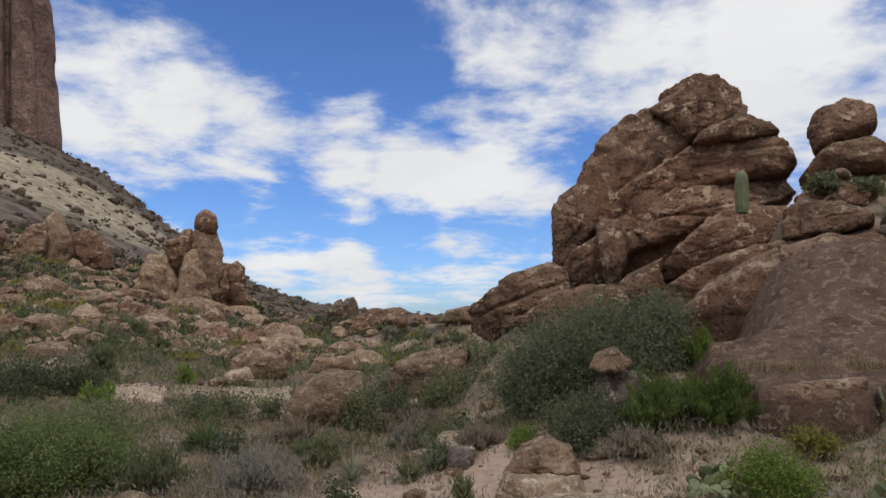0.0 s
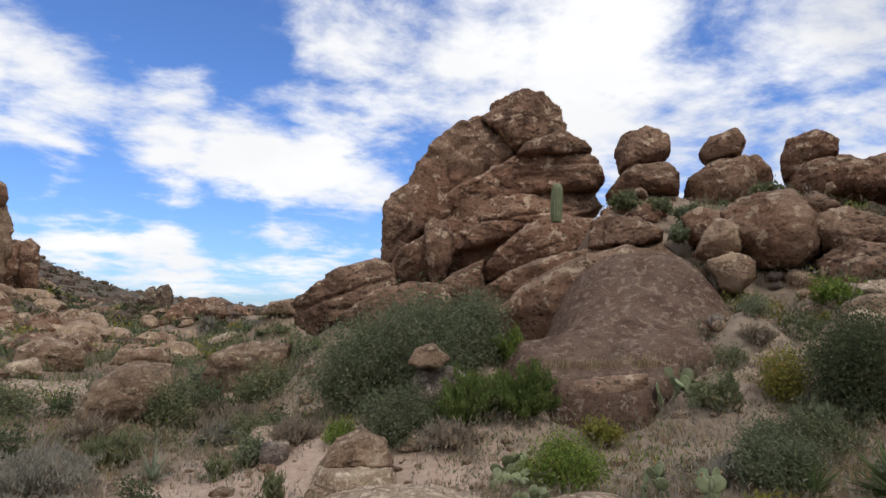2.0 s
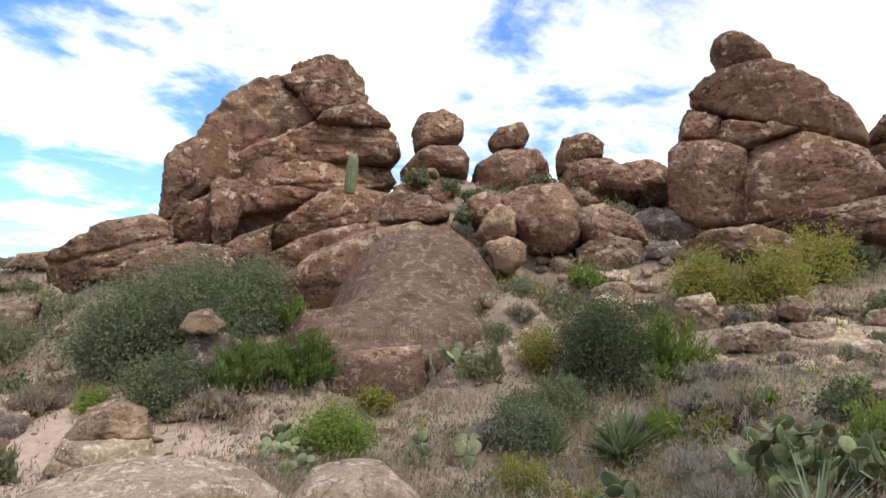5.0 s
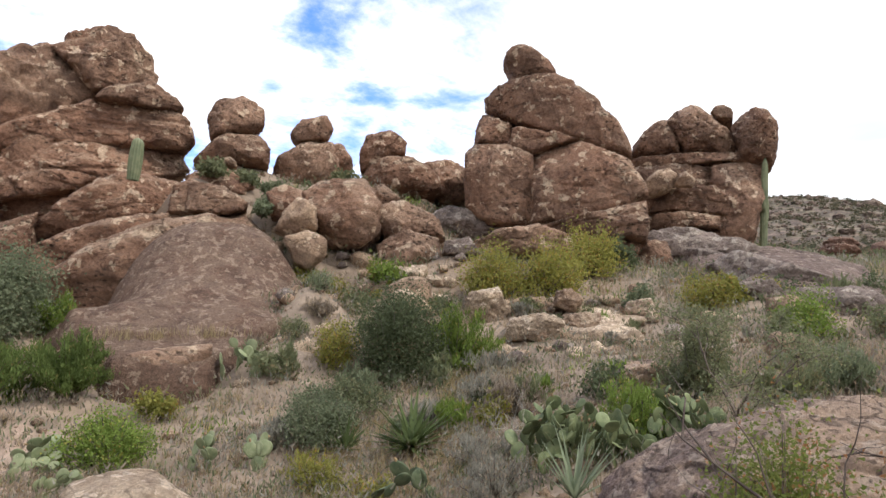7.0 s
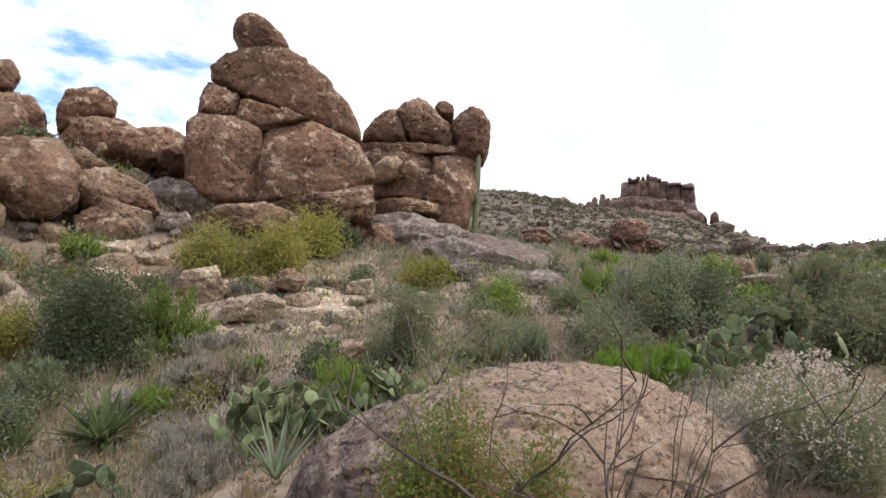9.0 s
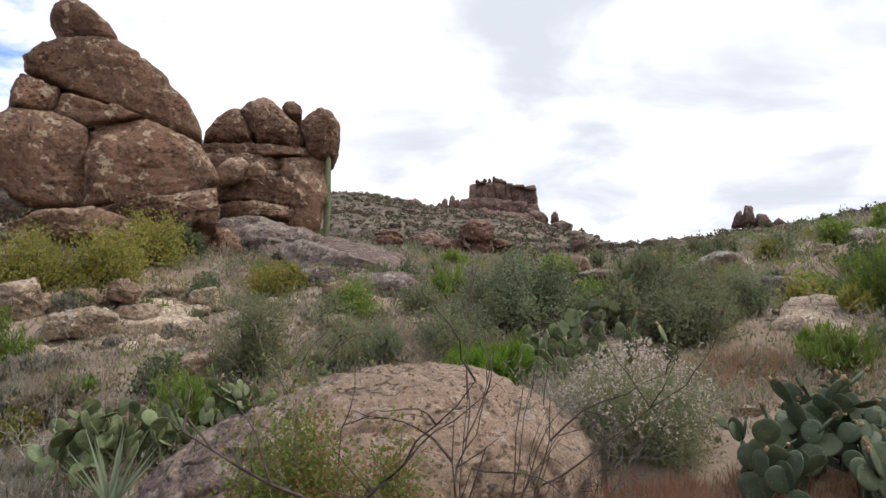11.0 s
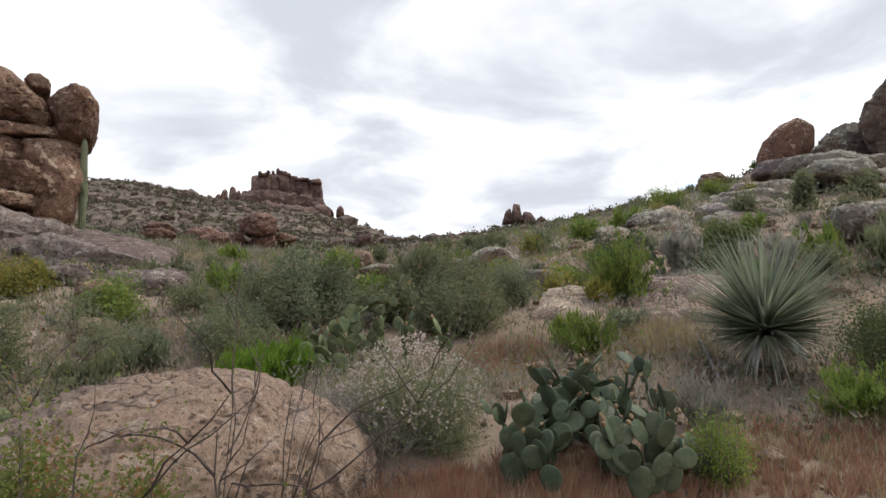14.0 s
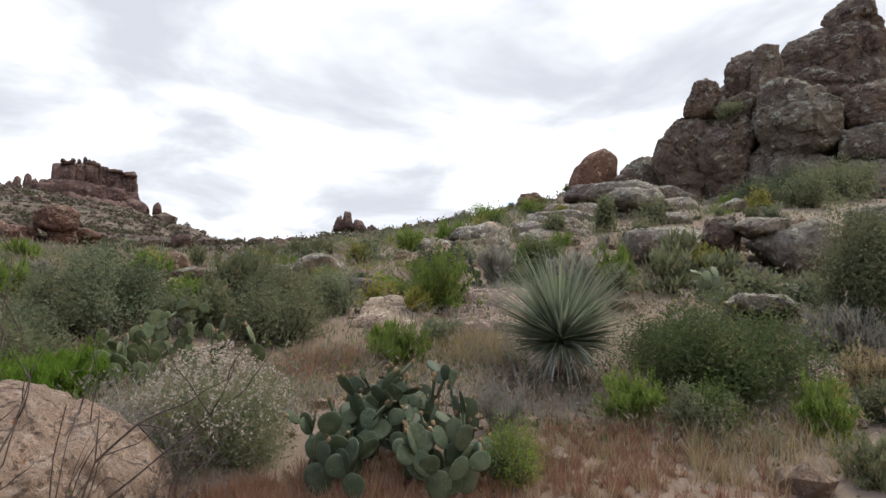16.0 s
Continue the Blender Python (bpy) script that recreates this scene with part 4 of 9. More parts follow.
stone("boulder", "flat grey boulder on the slope", 16.36, 12.66, 4.35, 51.6, 1.20, (-1.14, 0.20, -0.88, -0.43, 0.37, -0.54, 1.14, -0.11, 0.50, 0.32, -0.51, 0.54), GREYROCK, None, "boulder", sub=5)
stone("boulder", "rounded brown boulder wedged on the rocky slope", 10.52, 17.34, 4.88, 30.8, 1.50, (-0.91, 0.09, -0.78, -0.44, 0.72, -0.46, 0.91, -0.02, 0.06, 0.46), BROWN, None, "boulder", sub=5)
stone("boulder", "rounded brown boulder wedged on the rocky slope", 11.23, 14.88, 4.27, 36.5, 1.20, (-0.63, 0.21, -0.42, -0.48, 0.52, -0.49, 0.63, 0.23, -0.18, 0.49), BROWN, None, "boulder", sub=4)

# the dome with the hat stone

dome_rock = thing("rock_dome", "tall domed brown rock split by joints into blocks", "rock dome", pose(19.50, 11.44, 4.84))
stone("cap", "", 20.03, 11.76, 7.84, 58.7, 3.40, (-2.32, 0.53, -2.29, 0.15, -1.48, -0.22, -0.73, -0.52, 1.85, -1.19, 2.32, -1.24, 2.20, -0.69, 1.85, -0.08, 1.42, 0.55, 0.83, 0.99, 0.00, 1.37, -0.84, 1.34, -1.48, 1.21, -2.10, 0.82), BROWN, dome_rock, sub=6, belly=14, corner=70, bite=1.12, hewn=4, rough=0.6, swell=1.01)
stone("block", "", 18.25, 13.15, 7.30, 53.3, 2.80, (-0.59, -0.52, -0.01, -0.59, 0.55, -0.47, 0.61, 0.23, 0.19, 0.42, -0.40, 0.56, -0.56, -0.01), BROWN, dome_rock, sub=5, belly=8, corner=60, bite=0.97, hewn=6, rough=1.0, swell=1.03)
stone("slab", "", 18.37, 11.22, 7.00, 57.6, 2.00, (-1.11, -0.25, -0.39, -0.53, 1.12, 0.01, -0.94, 0.45), BROWN, dome_rock, sub=5, belly=8, corner=60, bite=0.97, hewn=6, rough=1.0, swell=1.03)
stone("block", "", 18.17, 12.76, 5.58, 54.0, 2.80, (-1.07, 0.93, -1.06, 0.07, -0.90, -0.77, -0.27, -1.29, 1.14, -1.22, 0.94, 0.87, 0.19, 1.24, -0.80, 1.26), BROWN, dome_rock, sub=6, belly=14, corner=70, bite=1.12, hewn=4, rough=0.6, swell=1.05)
stone("block", "", 19.58, 10.14, 5.69, 61.7, 2.90, (-1.72, 0.42, -1.57, -1.37, -0.71, -1.26, 0.13, -1.08, 1.17, -0.75, 1.68, -0.43, 1.56, -0.03, 1.11, 0.65, 0.40, 1.06, -0.34, 1.29, -1.20, 1.10, -1.67, 0.78), BROWN, dome_rock, sub=6, belly=14, corner=70, bite=1.12, hewn=4, rough=0.6, swell=1.05)
stone("ledge", "", 18.22, 9.28, 4.39, 62.1, 2.00, (-1.61, -0.20, -1.58, -0.59, 0.05, -0.57, 1.49, -0.53, 1.59, -0.00, 1.47, 0.68), BROWN, dome_rock, sub=6, belly=10, corner=60, bite=0.98, hewn=7, rough=1.0, swell=1.03)
stone("ledge", "", 15.92, 10.40, 3.66, 55.8, 1.60, (-1.31, -0.21, -1.04, -0.50, 1.03, -0.27, 1.31, 0.30, 0.59, 0.47, -0.48, 0.29), BROWN, dome_rock, sub=5, belly=8, corner=60, bite=0.97, hewn=6, rough=1.0, swell=1.03)
stone("core", "", 19.52, 11.64, 6.90, 58.3, 2.00, (-2.45, -2.31, 2.51, -2.19, 2.63, -0.88, 1.80, 1.15, 0.23, 2.41, -1.81, 1.91, -2.34, 0.15), BROWN, dome_rock, sub=4, belly=3.0, bite=0.96)
stone("boulder", "hat-shaped boulder balanced on top of the dome", 17.56, 11.36, 9.56, 56.1, 1.10, (-0.85, 0.14, -0.44, -0.62, 0.09, -0.58, 0.76, -0.43, 0.85, -0.20, 0.64, 0.12, 0.00, 0.52, -0.43, 0.56, -0.72, 0.43), BROWN, None, "boulder", sub=5, rough=0.8, corner=40, belly=3.0, bite=0.92)

# the three-headed rock

trio = thing("rock_outcrop", "brown blocky outcrop with three rounded heads", "rock outcrop", pose(25.98, 8.56, 5.21))
stone("head", "", 26.01, 10.58, 8.76, 67.2, 2.40, (-0.95, -0.62, -0.20, -0.79, 0.99, -0.63, 0.92, 0.04, 0.49, 0.80, 0.00, 0.77, -0.47, 0.37, -0.90, -0.20), BROWN, trio, sub=6, belly=3.5, corner=70, bite=1.0, hewn=5, rough=0.9, swell=1.04)
stone("head", "", 26.62, 8.98, 9.06, 70.8, 2.60, (-1.42, 0.37, -0.91, -0.47, -0.49, -1.06, 1.40, -1.01, 1.39, -0.56, 1.10, -0.09, 0.57, 0.49, -0.00, 0.95, -0.53, 1.07, -0.89, 0.87), BROWN, trio, sub=6, belly=3.5, corner=70, bite=1.0, hewn=5, rough=0.9, swell=1.04)
stone("head", "", 26.77, 8.20, 9.93, 72.4, 1.20, (-0.39, 0.03, -0.16, -0.26, 0.39, -0.31, 0.38, 0.09, 0.09, 0.30, -0.22, 0.26), BROWN, trio, sub=6, belly=12, corner=70, bite=1.0, hewn=5, rough=0.9, swell=1.07)
stone("head", "", 26.34, 6.86, 8.70, 74.8, 1.90, (-0.79, 0.44, -0.67, -0.23, -0.40, -0.89, 0.29, -1.05, 0.63, -0.91, 0.77, -0.34, 0.76, 0.44, 0.48, 0.89, 0.05, 1.06, -0.46, 0.88), BROWN, trio, sub=6, belly=3.5, corner=70, bite=1.0, hewn=5, rough=0.9, swell=1.04)
stone("bed", "", 26.55, 9.49, 7.87, 69.7, 2.60, (-2.07, 0.08, -1.99, -0.24, -0.00, -0.26, 2.00, -0.10, 1.91, 0.28, -0.02, 0.19), BROWN, trio, sub=6, belly=12, corner=70, bite=1.0, hewn=5, rough=0.9, swell=1.07)
stone("column", "", 26.49, 7.41, 6.14, 73.8, 2.40, (-1.02, 1.44, -0.90, -0.71, -0.79, -1.70, 0.27, -1.66, 0.50, -1.19, 0.85, -0.03, 0.91, 1.54, 0.05, 1.70), BROWN, trio, sub=5, belly=8, corner=60, bite=0.97, hewn=6, rough=1.0, swell=1.03, beds=((0.6, 0.0, 0.06, 0.03), (-0.5, 0.1, 0.06, 0.03)))
stone("block", "", 26.02, 9.74, 6.95, 68.9, 2.50, (-1.62, 0.60, -1.24, -0.03, -0.87, -0.51, 0.43, -0.70, 1.57, -0.41, 1.32, 0.74), BROWN, trio, sub=6, belly=12, corner=70, bite=1.0, hewn=5, rough=0.9, swell=1.07)
stone("ledge", "", 25.14, 8.96, 6.10, 69.7, 2.20, (-1.56, 0.20, -1.40, -0.40, -0.15, -0.50, 1.36, -0.50, 1.50, -0.01, 0.88, 0.55, -0.59, 0.35), BROWN, trio, sub=6, belly=12, corner=70, bite=1.0, hewn=5, rough=0.9, swell=1.07)
stone("ledge", "", 24.71, 8.98, 5.33, 69.4, 2.00, (-1.31, 0.15, -0.99, -0.35, 1.28, -0.27, 1.26, 0.23, 0.01, 0.32), BROWN, trio, sub=6, belly=12, corner=70, bite=1.0, hewn=5, rough=0.9, swell=1.07)
stone("stone", "", 22.56, 8.96, 6.58, 67.6, 0.60, (-0.60, -0.40, -0.28, -0.53, 0.43, -0.25, 0.60, 0.27, 0.30, 0.53, -0.12, 0.40, -0.50, 0.04), TAN, trio, sub=4, belly=3, bite=0.95, rough=0.7)
stone("stone", "", 22.64, 8.08, 6.66, 69.7, 0.35, (-0.34, -0.26, 0.24, -0.27, 0.35, -0.02, 0.03, 0.28, -0.28, 0.11), TAN, trio, sub=4, belly=3, bite=0.95, rough=0.7)
stone("core", "", 26.80, 9.06, 7.13, 70.7, 2.00, (-2.40, 0.97, -2.28, -1.61, -1.68, -2.28, 1.79, -2.16, 2.23, 0.77, 1.01, 2.25, -1.20, 2.27), BROWN, trio, sub=4, belly=3.0, bite=0.96)
stone("foot", "", 23.35, 7.73, 4.17, 71.0, 1.80, (-1.90, 0.51, -1.53, -0.75, -0.01, -0.87, 1.81, -0.41, 1.36, 0.19, 0.54, 0.51, -0.45, 0.87), GREYROCK, trio, sub=5, belly=8, corner=60, bite=0.97, hewn=6, rough=1.0, swell=1.03)
stone("ledge", "", 22.07, 7.24, 3.88, 70.7, 1.60, (-2.16, -0.44, -0.48, -0.62, 1.80, -0.29, 2.16, 0.11, 0.98, 0.62, -0.93, 0.50, -1.77, 0.31), GREYROCK, trio, sub=6, swell=1.0, belly=5.5, bite=0.96)
stone("ledge", "", 19.61, 7.92, 3.58, 66.9, 1.50, (-0.60, -0.06, -0.06, -0.49, 0.60, -0.15, 0.39, 0.45, -0.30, 0.49), BROWN, trio, sub=4, belly=5.5, bite=0.96)

# the long low ledges in front of the domes
stone("rock_ledge", "long brown ledge at the foot of the dome", 17.84, 10.13, 3.81, 59.7, 2.50, (-2.48, -0.42, -1.57, -0.58, 2.18, -0.44, 2.48, 0.05, 1.78, 0.58, -0.88, 0.15), BROWN, None, "rock ledge", sub=6, swell=1.0)
stone("rock_ledge", "low grey shelf of bare rock on the slope", 22.05, 5.11, 3.33, 75.6, 2.50, (-2.73, -0.07, -1.60, -0.56, 2.73, -0.68, 2.71, -0.14, 0.16, 0.45, -2.41, 0.68), GREYROCK, None, "rock ledge", sub=6, swell=1.0)
stone("rock_ledge", "low grey shelf of bare rock among bushes", 15.71, 2.47, 2.12, 80.1, 1.60, (-0.98, -0.12, -0.30, -0.48, 0.87, -0.35, 0.98, 0.25, 0.45, 0.48, -0.61, 0.43), GREYROCK, None, "rock ledge", sub=5, swell=1.0)
stone("rock_ledge", "low grey shelf of bare rock on the slope", 18.00, 3.93, 2.96, 76.0, 2.00, (-1.76, 0.26, -1.23, -0.42, 1.76, -0.55, 1.75, -0.26, 0.49, 0.16, -0.99, 0.55), GREYROCK, None, "rock ledge", sub=5, swell=1.0)

# rocks behind the crest

cave_rock = thing("rock_outcrop", "layered reddish outcrop with a shaded overhang", "rock outcrop", pose(39.5, 0.80, 5.0))
stone("cap", "", 40.13, 0.73, 6.73, 88.3, 1.00, (-1.03, -0.12, -0.73, -0.48, 0.27, -0.66, 0.98, -0.47, 1.04, 0.33, 0.66, 0.66, -0.22, 0.66, -0.93, 0.37), REDROCK, cave_rock, belly=9, corner=60, sub=5, bite=0.92, rough=1.8, hewn=7)
stone("column", "", 40.43, 0.46, 5.69, 88.7, 0.80, (-0.71, -0.77, 0.71, -0.78, 0.67, 0.73, -0.61, 0.78), REDROCK, cave_rock, belly=9, corner=60, sub=5, bite=0.92, rough=1.8, hewn=7)
stone("slab", "", 40.42, 2.74, 5.84, 85.5, 1.00, (-1.21, 0.10, -1.01, -0.46, 1.03, -0.36, 1.23, 0.06, 1.03, 0.47, -0.52, 0.46), REDROCK, cave_rock, belly=9, corner=60, sub=5, bite=0.92, rough=1.8, hewn=7)
stone("block", "", 41.24, 2.47, 5.45, 85.9, 0.80, (-1.42, 0.27, -1.42, -0.40, 1.44, -0.46, 1.44, 0.46), REDROCK, cave_rock, belly=9, corner=60, sub=5, bite=0.92, rough=1.8, hewn=7)
stone("slab", "", 40.84, -0.79, 6.09, 90.5, 0.80, (-0.72, 0.16, -0.62, -0.26, 0.57, -0.21, 0.73, -0.00, 0.05, 0.26), REDROCK, cave_rock, belly=9, corner=60, sub=5, bite=0.92, rough=1.8, hewn=7)
stone("block", "", 41.44, -0.66, 5.63, 90.3, 0.70, (-0.60, 0.43, -0.55, -0.42, 0.50, -0.43, 0.61, 0.37), REDROCK, cave_rock, belly=9, corner=60, sub=5, bite=0.92, rough=1.8, hewn=7)

layered_rock = thing("rock_outcrop", "low layered reddish rocks on the crest", "rock outcrop", pose(38.03, 5.41, 5.55))
stone("slab", "", 38.43, 5.85, 6.32, 80.6, 0.90, (-0.78, -0.01, -0.59, -0.26, 0.30, -0.28, 0.79, -0.11, 0.48, 0.23, -0.30, 0.28), REDROCK, layered_rock, belly=6, corner=40, sub=5, bite=0.95, rough=1.2)
stone("slab", "", 38.32, 5.89, 5.95, 80.5, 1.00, (-0.89, -0.05, -0.71, -0.29, 0.66, -0.27, 0.90, -0.08, 0.60, 0.17, -0.48, 0.27), REDROCK, layered_rock, belly=6, corner=40, sub=5, bite=0.95, rough=1.2)
stone("block", "", 38.52, 5.92, 5.56, 80.5, 1.00, (-0.83, -0.20, 0.85, -0.24, 0.66, 0.26, -0.78, 0.24), REDROCK, layered_rock, belly=6, corner=40, sub=5, bite=0.95, rough=1.2)
stone("block", "", 44.94, 4.30, 6.58, 84.3, 1.20, (-1.20, -0.63, 1.15, -0.62, 1.20, 0.13, 0.45, 0.63, -0.94, 0.44), REDROCK, layered_rock, belly=5, sub=4, bite=0.96)
stone("boulder", "reddish boulder on the crest", 46.16, -12.55, 6.27, 104.9, 1.20, (-1.20, -0.44, -0.03, -0.88, 1.17, -0.52, 0.89, 0.61, 0.03, 0.88, -0.86, 0.59), CLIFFRED, None, "boulder", sub=4)
stone("boulder", "tan boulder among shrubs on the slope", 20.89, -2.91, 3.09, 97.0, 0.50, (-0.45, -0.28, -0.10, -0.46, 0.33, -0.40, 0.44, -0.09, 0.24, 0.37, -0.09, 0.47, -0.35, 0.28), TAN, None, "boulder", sub=4)
stone("crest_rock", "reddish rock knob on the crest of the slope", 48.75, -6.51, 6.83, 97.4, 1.40, (-0.78, -0.46, 0.78, -0.51, 0.59, 0.51, -0.44, 0.31), FARROCK, None, "rock", sub=4)
stone("crest_rock", "reddish rock knob on the crest of the slope", 59.66, -16.91, 7.86, 105.6, 3.00, (-0.74, -0.96, 0.74, -0.93, 0.70, 0.96, -0.28, 0.57), FARROCK, None, "rock", sub=4)

# the butte and the far peak

butte = thing("butte", "flat-topped red-brown butte with cliffs", "butte", pose(250.49, -2.21, 40.25))
stone("cliff", "", 259.42, 7.51, 50.24, 88.2, 5.00, (-2.09, -3.94, 2.07, -3.56, 1.60, 3.96, -1.57, 3.40), FARROCK, butte, belly=7, corner=55, sub=4, bite=0.95, rough=1.6, hewn=6)
stone("cliff", "", 258.51, 4.03, 50.17, 89.0, 5.00, (-2.15, 3.82, -1.84, -4.02, 2.15, -3.64, 1.69, 4.03), FARROCK, butte, belly=7, corner=55, sub=4, bite=0.95, rough=1.6, hewn=6)
stone("cliff", "", 260.04, 0.74, 50.74, 89.7, 5.00, (-1.91, 3.94, -1.61, -3.96, 1.91, -3.59, 1.62, 3.97), FARROCK, butte, belly=7, corner=55, sub=4, bite=0.95, rough=1.6, hewn=6)
stone("cliff", "", 259.03, -2.92, 50.57, 90.6, 5.00, (-2.32, 3.93, -2.04, -3.95, 2.32, -3.93, 1.88, 3.79), FARROCK, butte, belly=7, corner=55, sub=4, bite=0.95, rough=1.6, hewn=6)
stone("cliff", "", 259.98, -6.26, 50.26, 91.3, 5.00, (-1.75, 3.79, -1.46, -3.79, 1.74, -3.79, 1.47, 3.63), FARROCK, butte, belly=7, corner=55, sub=4, bite=0.95, rough=1.6, hewn=6)
stone("cliff", "", 258.87, -9.91, 49.30, 92.1, 5.00, (-2.67, 3.70, -2.39, -3.69, 2.67, -3.70, 2.23, 3.53), FARROCK, butte, belly=7, corner=55, sub=4, bite=0.95, rough=1.6, hewn=6)
stone("cliff", "", 259.70, -13.81, 49.05, 93.0, 5.00, (-2.08, 3.81, -1.82, -3.96, 2.08, -3.98, 1.15, 3.98), FARROCK, butte, belly=7, corner=55, sub=4, bite=0.95, rough=1.6, hewn=6)
stone("cliff", "", 260.07, -16.16, 48.70, 93.5, 5.00, (-1.82, 4.60, -1.24, -4.57, 1.82, -4.25, 0.73, 4.42), FARROCK, butte, belly=7, corner=55, sub=4, bite=0.95, rough=1.6, hewn=6)
stone("cap", "", 256.99, 4.65, 53.92, 88.9, 4.00, (-2.16, -0.79, 2.16, -0.23, 1.50, 0.79, -1.82, 0.40), FARROCK, butte, belly=6, corner=50, sub=3, bite=0.95, rough=1.4)
stone("cap", "", 256.87, -9.87, 52.57, 92.1, 4.00, (-2.86, -0.69, 2.86, -0.51, 2.20, 0.69, -2.52, 0.51), FARROCK, butte, belly=6, corner=50, sub=3, bite=0.95, rough=1.4)
stone("cap", "", 256.65, -14.71, 51.87, 93.2, 4.00, (-2.27, 0.52, -1.95, -1.02, 2.27, -0.87, 1.78, 1.02), FARROCK, butte, belly=6, corner=50, sub=3, bite=0.95, rough=1.4)
stone("ledge", "", 255.42, 7.65, 44.60, 88.2, 5.00, (-3.75, -3.37, 3.75, -2.98, 2.80, 3.39, -2.44, 2.66), FARROCK, butte, belly=7, corner=55, sub=4, bite=0.95, rough=1.6, hewn=6)
stone("ledge", "", 256.03, 1.84, 44.40, 89.5, 5.00, (-3.96, -3.38, 3.94, -3.01, 3.32, 3.06, -3.61, 3.35), FARROCK, butte, belly=7, corner=55, sub=4, bite=0.95, rough=1.6, hewn=6)
stone("ledge", "", 255.51, -4.35, 43.83, 90.9, 5.00, (-3.82, -3.20, 3.78, -3.20, 2.84, 2.88, -3.45, 3.20), FARROCK, butte, belly=7, corner=55, sub=4, bite=0.95, rough=1.6, hewn=6)
stone("ledge", "", 255.85, -10.42, 43.23, 92.2, 5.00, (-4.18, -3.19, 4.14, -3.23, 2.87, 2.87, -3.80, 3.23), FARROCK, butte, belly=7, corner=55, sub=4, bite=0.95, rough=1.6, hewn=6)
stone("ledge", "", 255.59, -15.65, 42.53, 93.4, 5.00, (-3.71, -3.19, 3.64, -3.24, 1.70, 2.53, -3.31, 3.24), FARROCK, butte, belly=7, corner=55, sub=4, bite=0.95, rough=1.6, hewn=6)
stone("ledge", "", 255.28, 11.12, 44.73, 87.4, 5.00, (-3.25, -2.87, 3.25, -2.47, 2.61, 2.88, -1.95, 0.81), FARROCK, butte, belly=7, corner=55, sub=4, bite=0.95, rough=1.6, hewn=6)
stone("pinnacle", "", 253.36, 24.04, 43.51, 84.5, 3.00, (-1.27, -1.76, 1.28, -1.71, 0.95, 1.26, -0.01, 1.74, -0.96, 0.89), FARROCK, butte, belly=6, corner=50, sub=3, bite=0.95, rough=1.4)
stone("pinnacle", "", 253.64, 20.99, 43.82, 85.2, 3.00, (-1.44, -2.01, 1.45, -1.97, 1.12, 1.02, 0.16, 2.00, -1.12, 0.64), FARROCK, butte, belly=6, corner=50, sub=3, bite=0.95, rough=1.4)
stone("pinnacle", "", 253.82, 18.73, 44.69, 85.7, 3.00, (-1.44, -2.85, 1.45, -2.47, 0.97, 1.85, -0.00, 2.83, -1.13, 1.81), FARROCK, butte, belly=6, corner=50, sub=3, bite=0.95, rough=1.4)
stone("pinnacle", "", 254.03, 15.81, 45.57, 86.3, 3.00, (-1.45, -3.35, 1.46, -2.98, 0.97, 2.69, -0.32, 3.34, -1.13, 1.98), FARROCK, butte, belly=6, corner=50, sub=3, bite=0.95, rough=1.4)
stone("pinnacle", "", 254.15, 13.69, 44.85, 86.8, 3.00, (-1.30, -2.60, 1.30, -2.57, 0.65, 1.43, 0.00, 2.59, -0.97, 1.74), FARROCK, butte, belly=6, corner=50, sub=3, bite=0.95, rough=1.4)
stone("pinnacle", "", 254.28, 11.23, 44.80, 87.4, 3.00, (-1.79, -2.53, 1.79, -2.49, 1.47, 1.86, -0.16, 2.51, -1.46, 1.82), FARROCK, butte, belly=6, corner=50, sub=3, bite=0.95, rough=1.4)
stone("pinnacle", "", 253.81, -19.73, 39.77, 94.4, 3.00, (-1.86, -1.50, 1.82, -1.54, 1.18, 0.83, -0.15, 1.52, -1.50, 0.52), FARROCK, butte, belly=6, corner=50, sub=3, bite=0.95, rough=1.4)
stone("pinnacle", "", 253.45, -23.94, 40.06, 95.3, 3.00, (-1.71, -2.18, 1.64, -2.22, 1.19, 1.17, 0.03, 2.20, -1.33, 0.86), FARROCK, butte, belly=6, corner=50, sub=3, bite=0.95, rough=1.4)
stone("crown_rock", "", 253.66, 6.07, 54.39, 88.5, 1.20, (-0.83, -0.62, 0.82, -0.60, 0.66, 0.11, 0.00, 0.61, -0.58, 0.40), FARROCK, butte, belly=6, corner=50, sub=3, bite=0.95, rough=1.4)
stone("crown_rock", "", 253.72, 3.09, 54.77, 89.2, 1.20, (-0.83, -0.72, 0.82, -0.70, 0.66, 0.13, 0.00, 0.71, -0.58, 0.47), FARROCK, butte, belly=6, corner=50, sub=3, bite=0.95, rough=1.4)
stone("crown_rock", "", 253.74, 1.27, 54.62, 89.6, 1.20, (-0.67, -0.82, 0.66, -0.81, 0.53, 0.14, 0.00, 0.82, -0.46, 0.54), FARROCK, butte, belly=6, corner=50, sub=3, bite=0.95, rough=1.4)
stone("crown_rock", "", 253.74, -0.57, 55.15, 90.0, 1.20, (-0.84, -1.23, 0.82, -1.22, 0.67, 0.21, 0.01, 1.23, -0.58, 0.81), FARROCK, butte, belly=6, corner=50, sub=3, bite=0.95, rough=1.4)
stone("crown_rock", "", 253.74, -1.90, 54.65, 90.3, 1.20, (-0.84, -0.93, 0.83, -0.91, 0.67, 0.16, 0.01, 0.92, -0.58, 0.61), FARROCK, butte, belly=6, corner=50, sub=3, bite=0.95, rough=1.4)
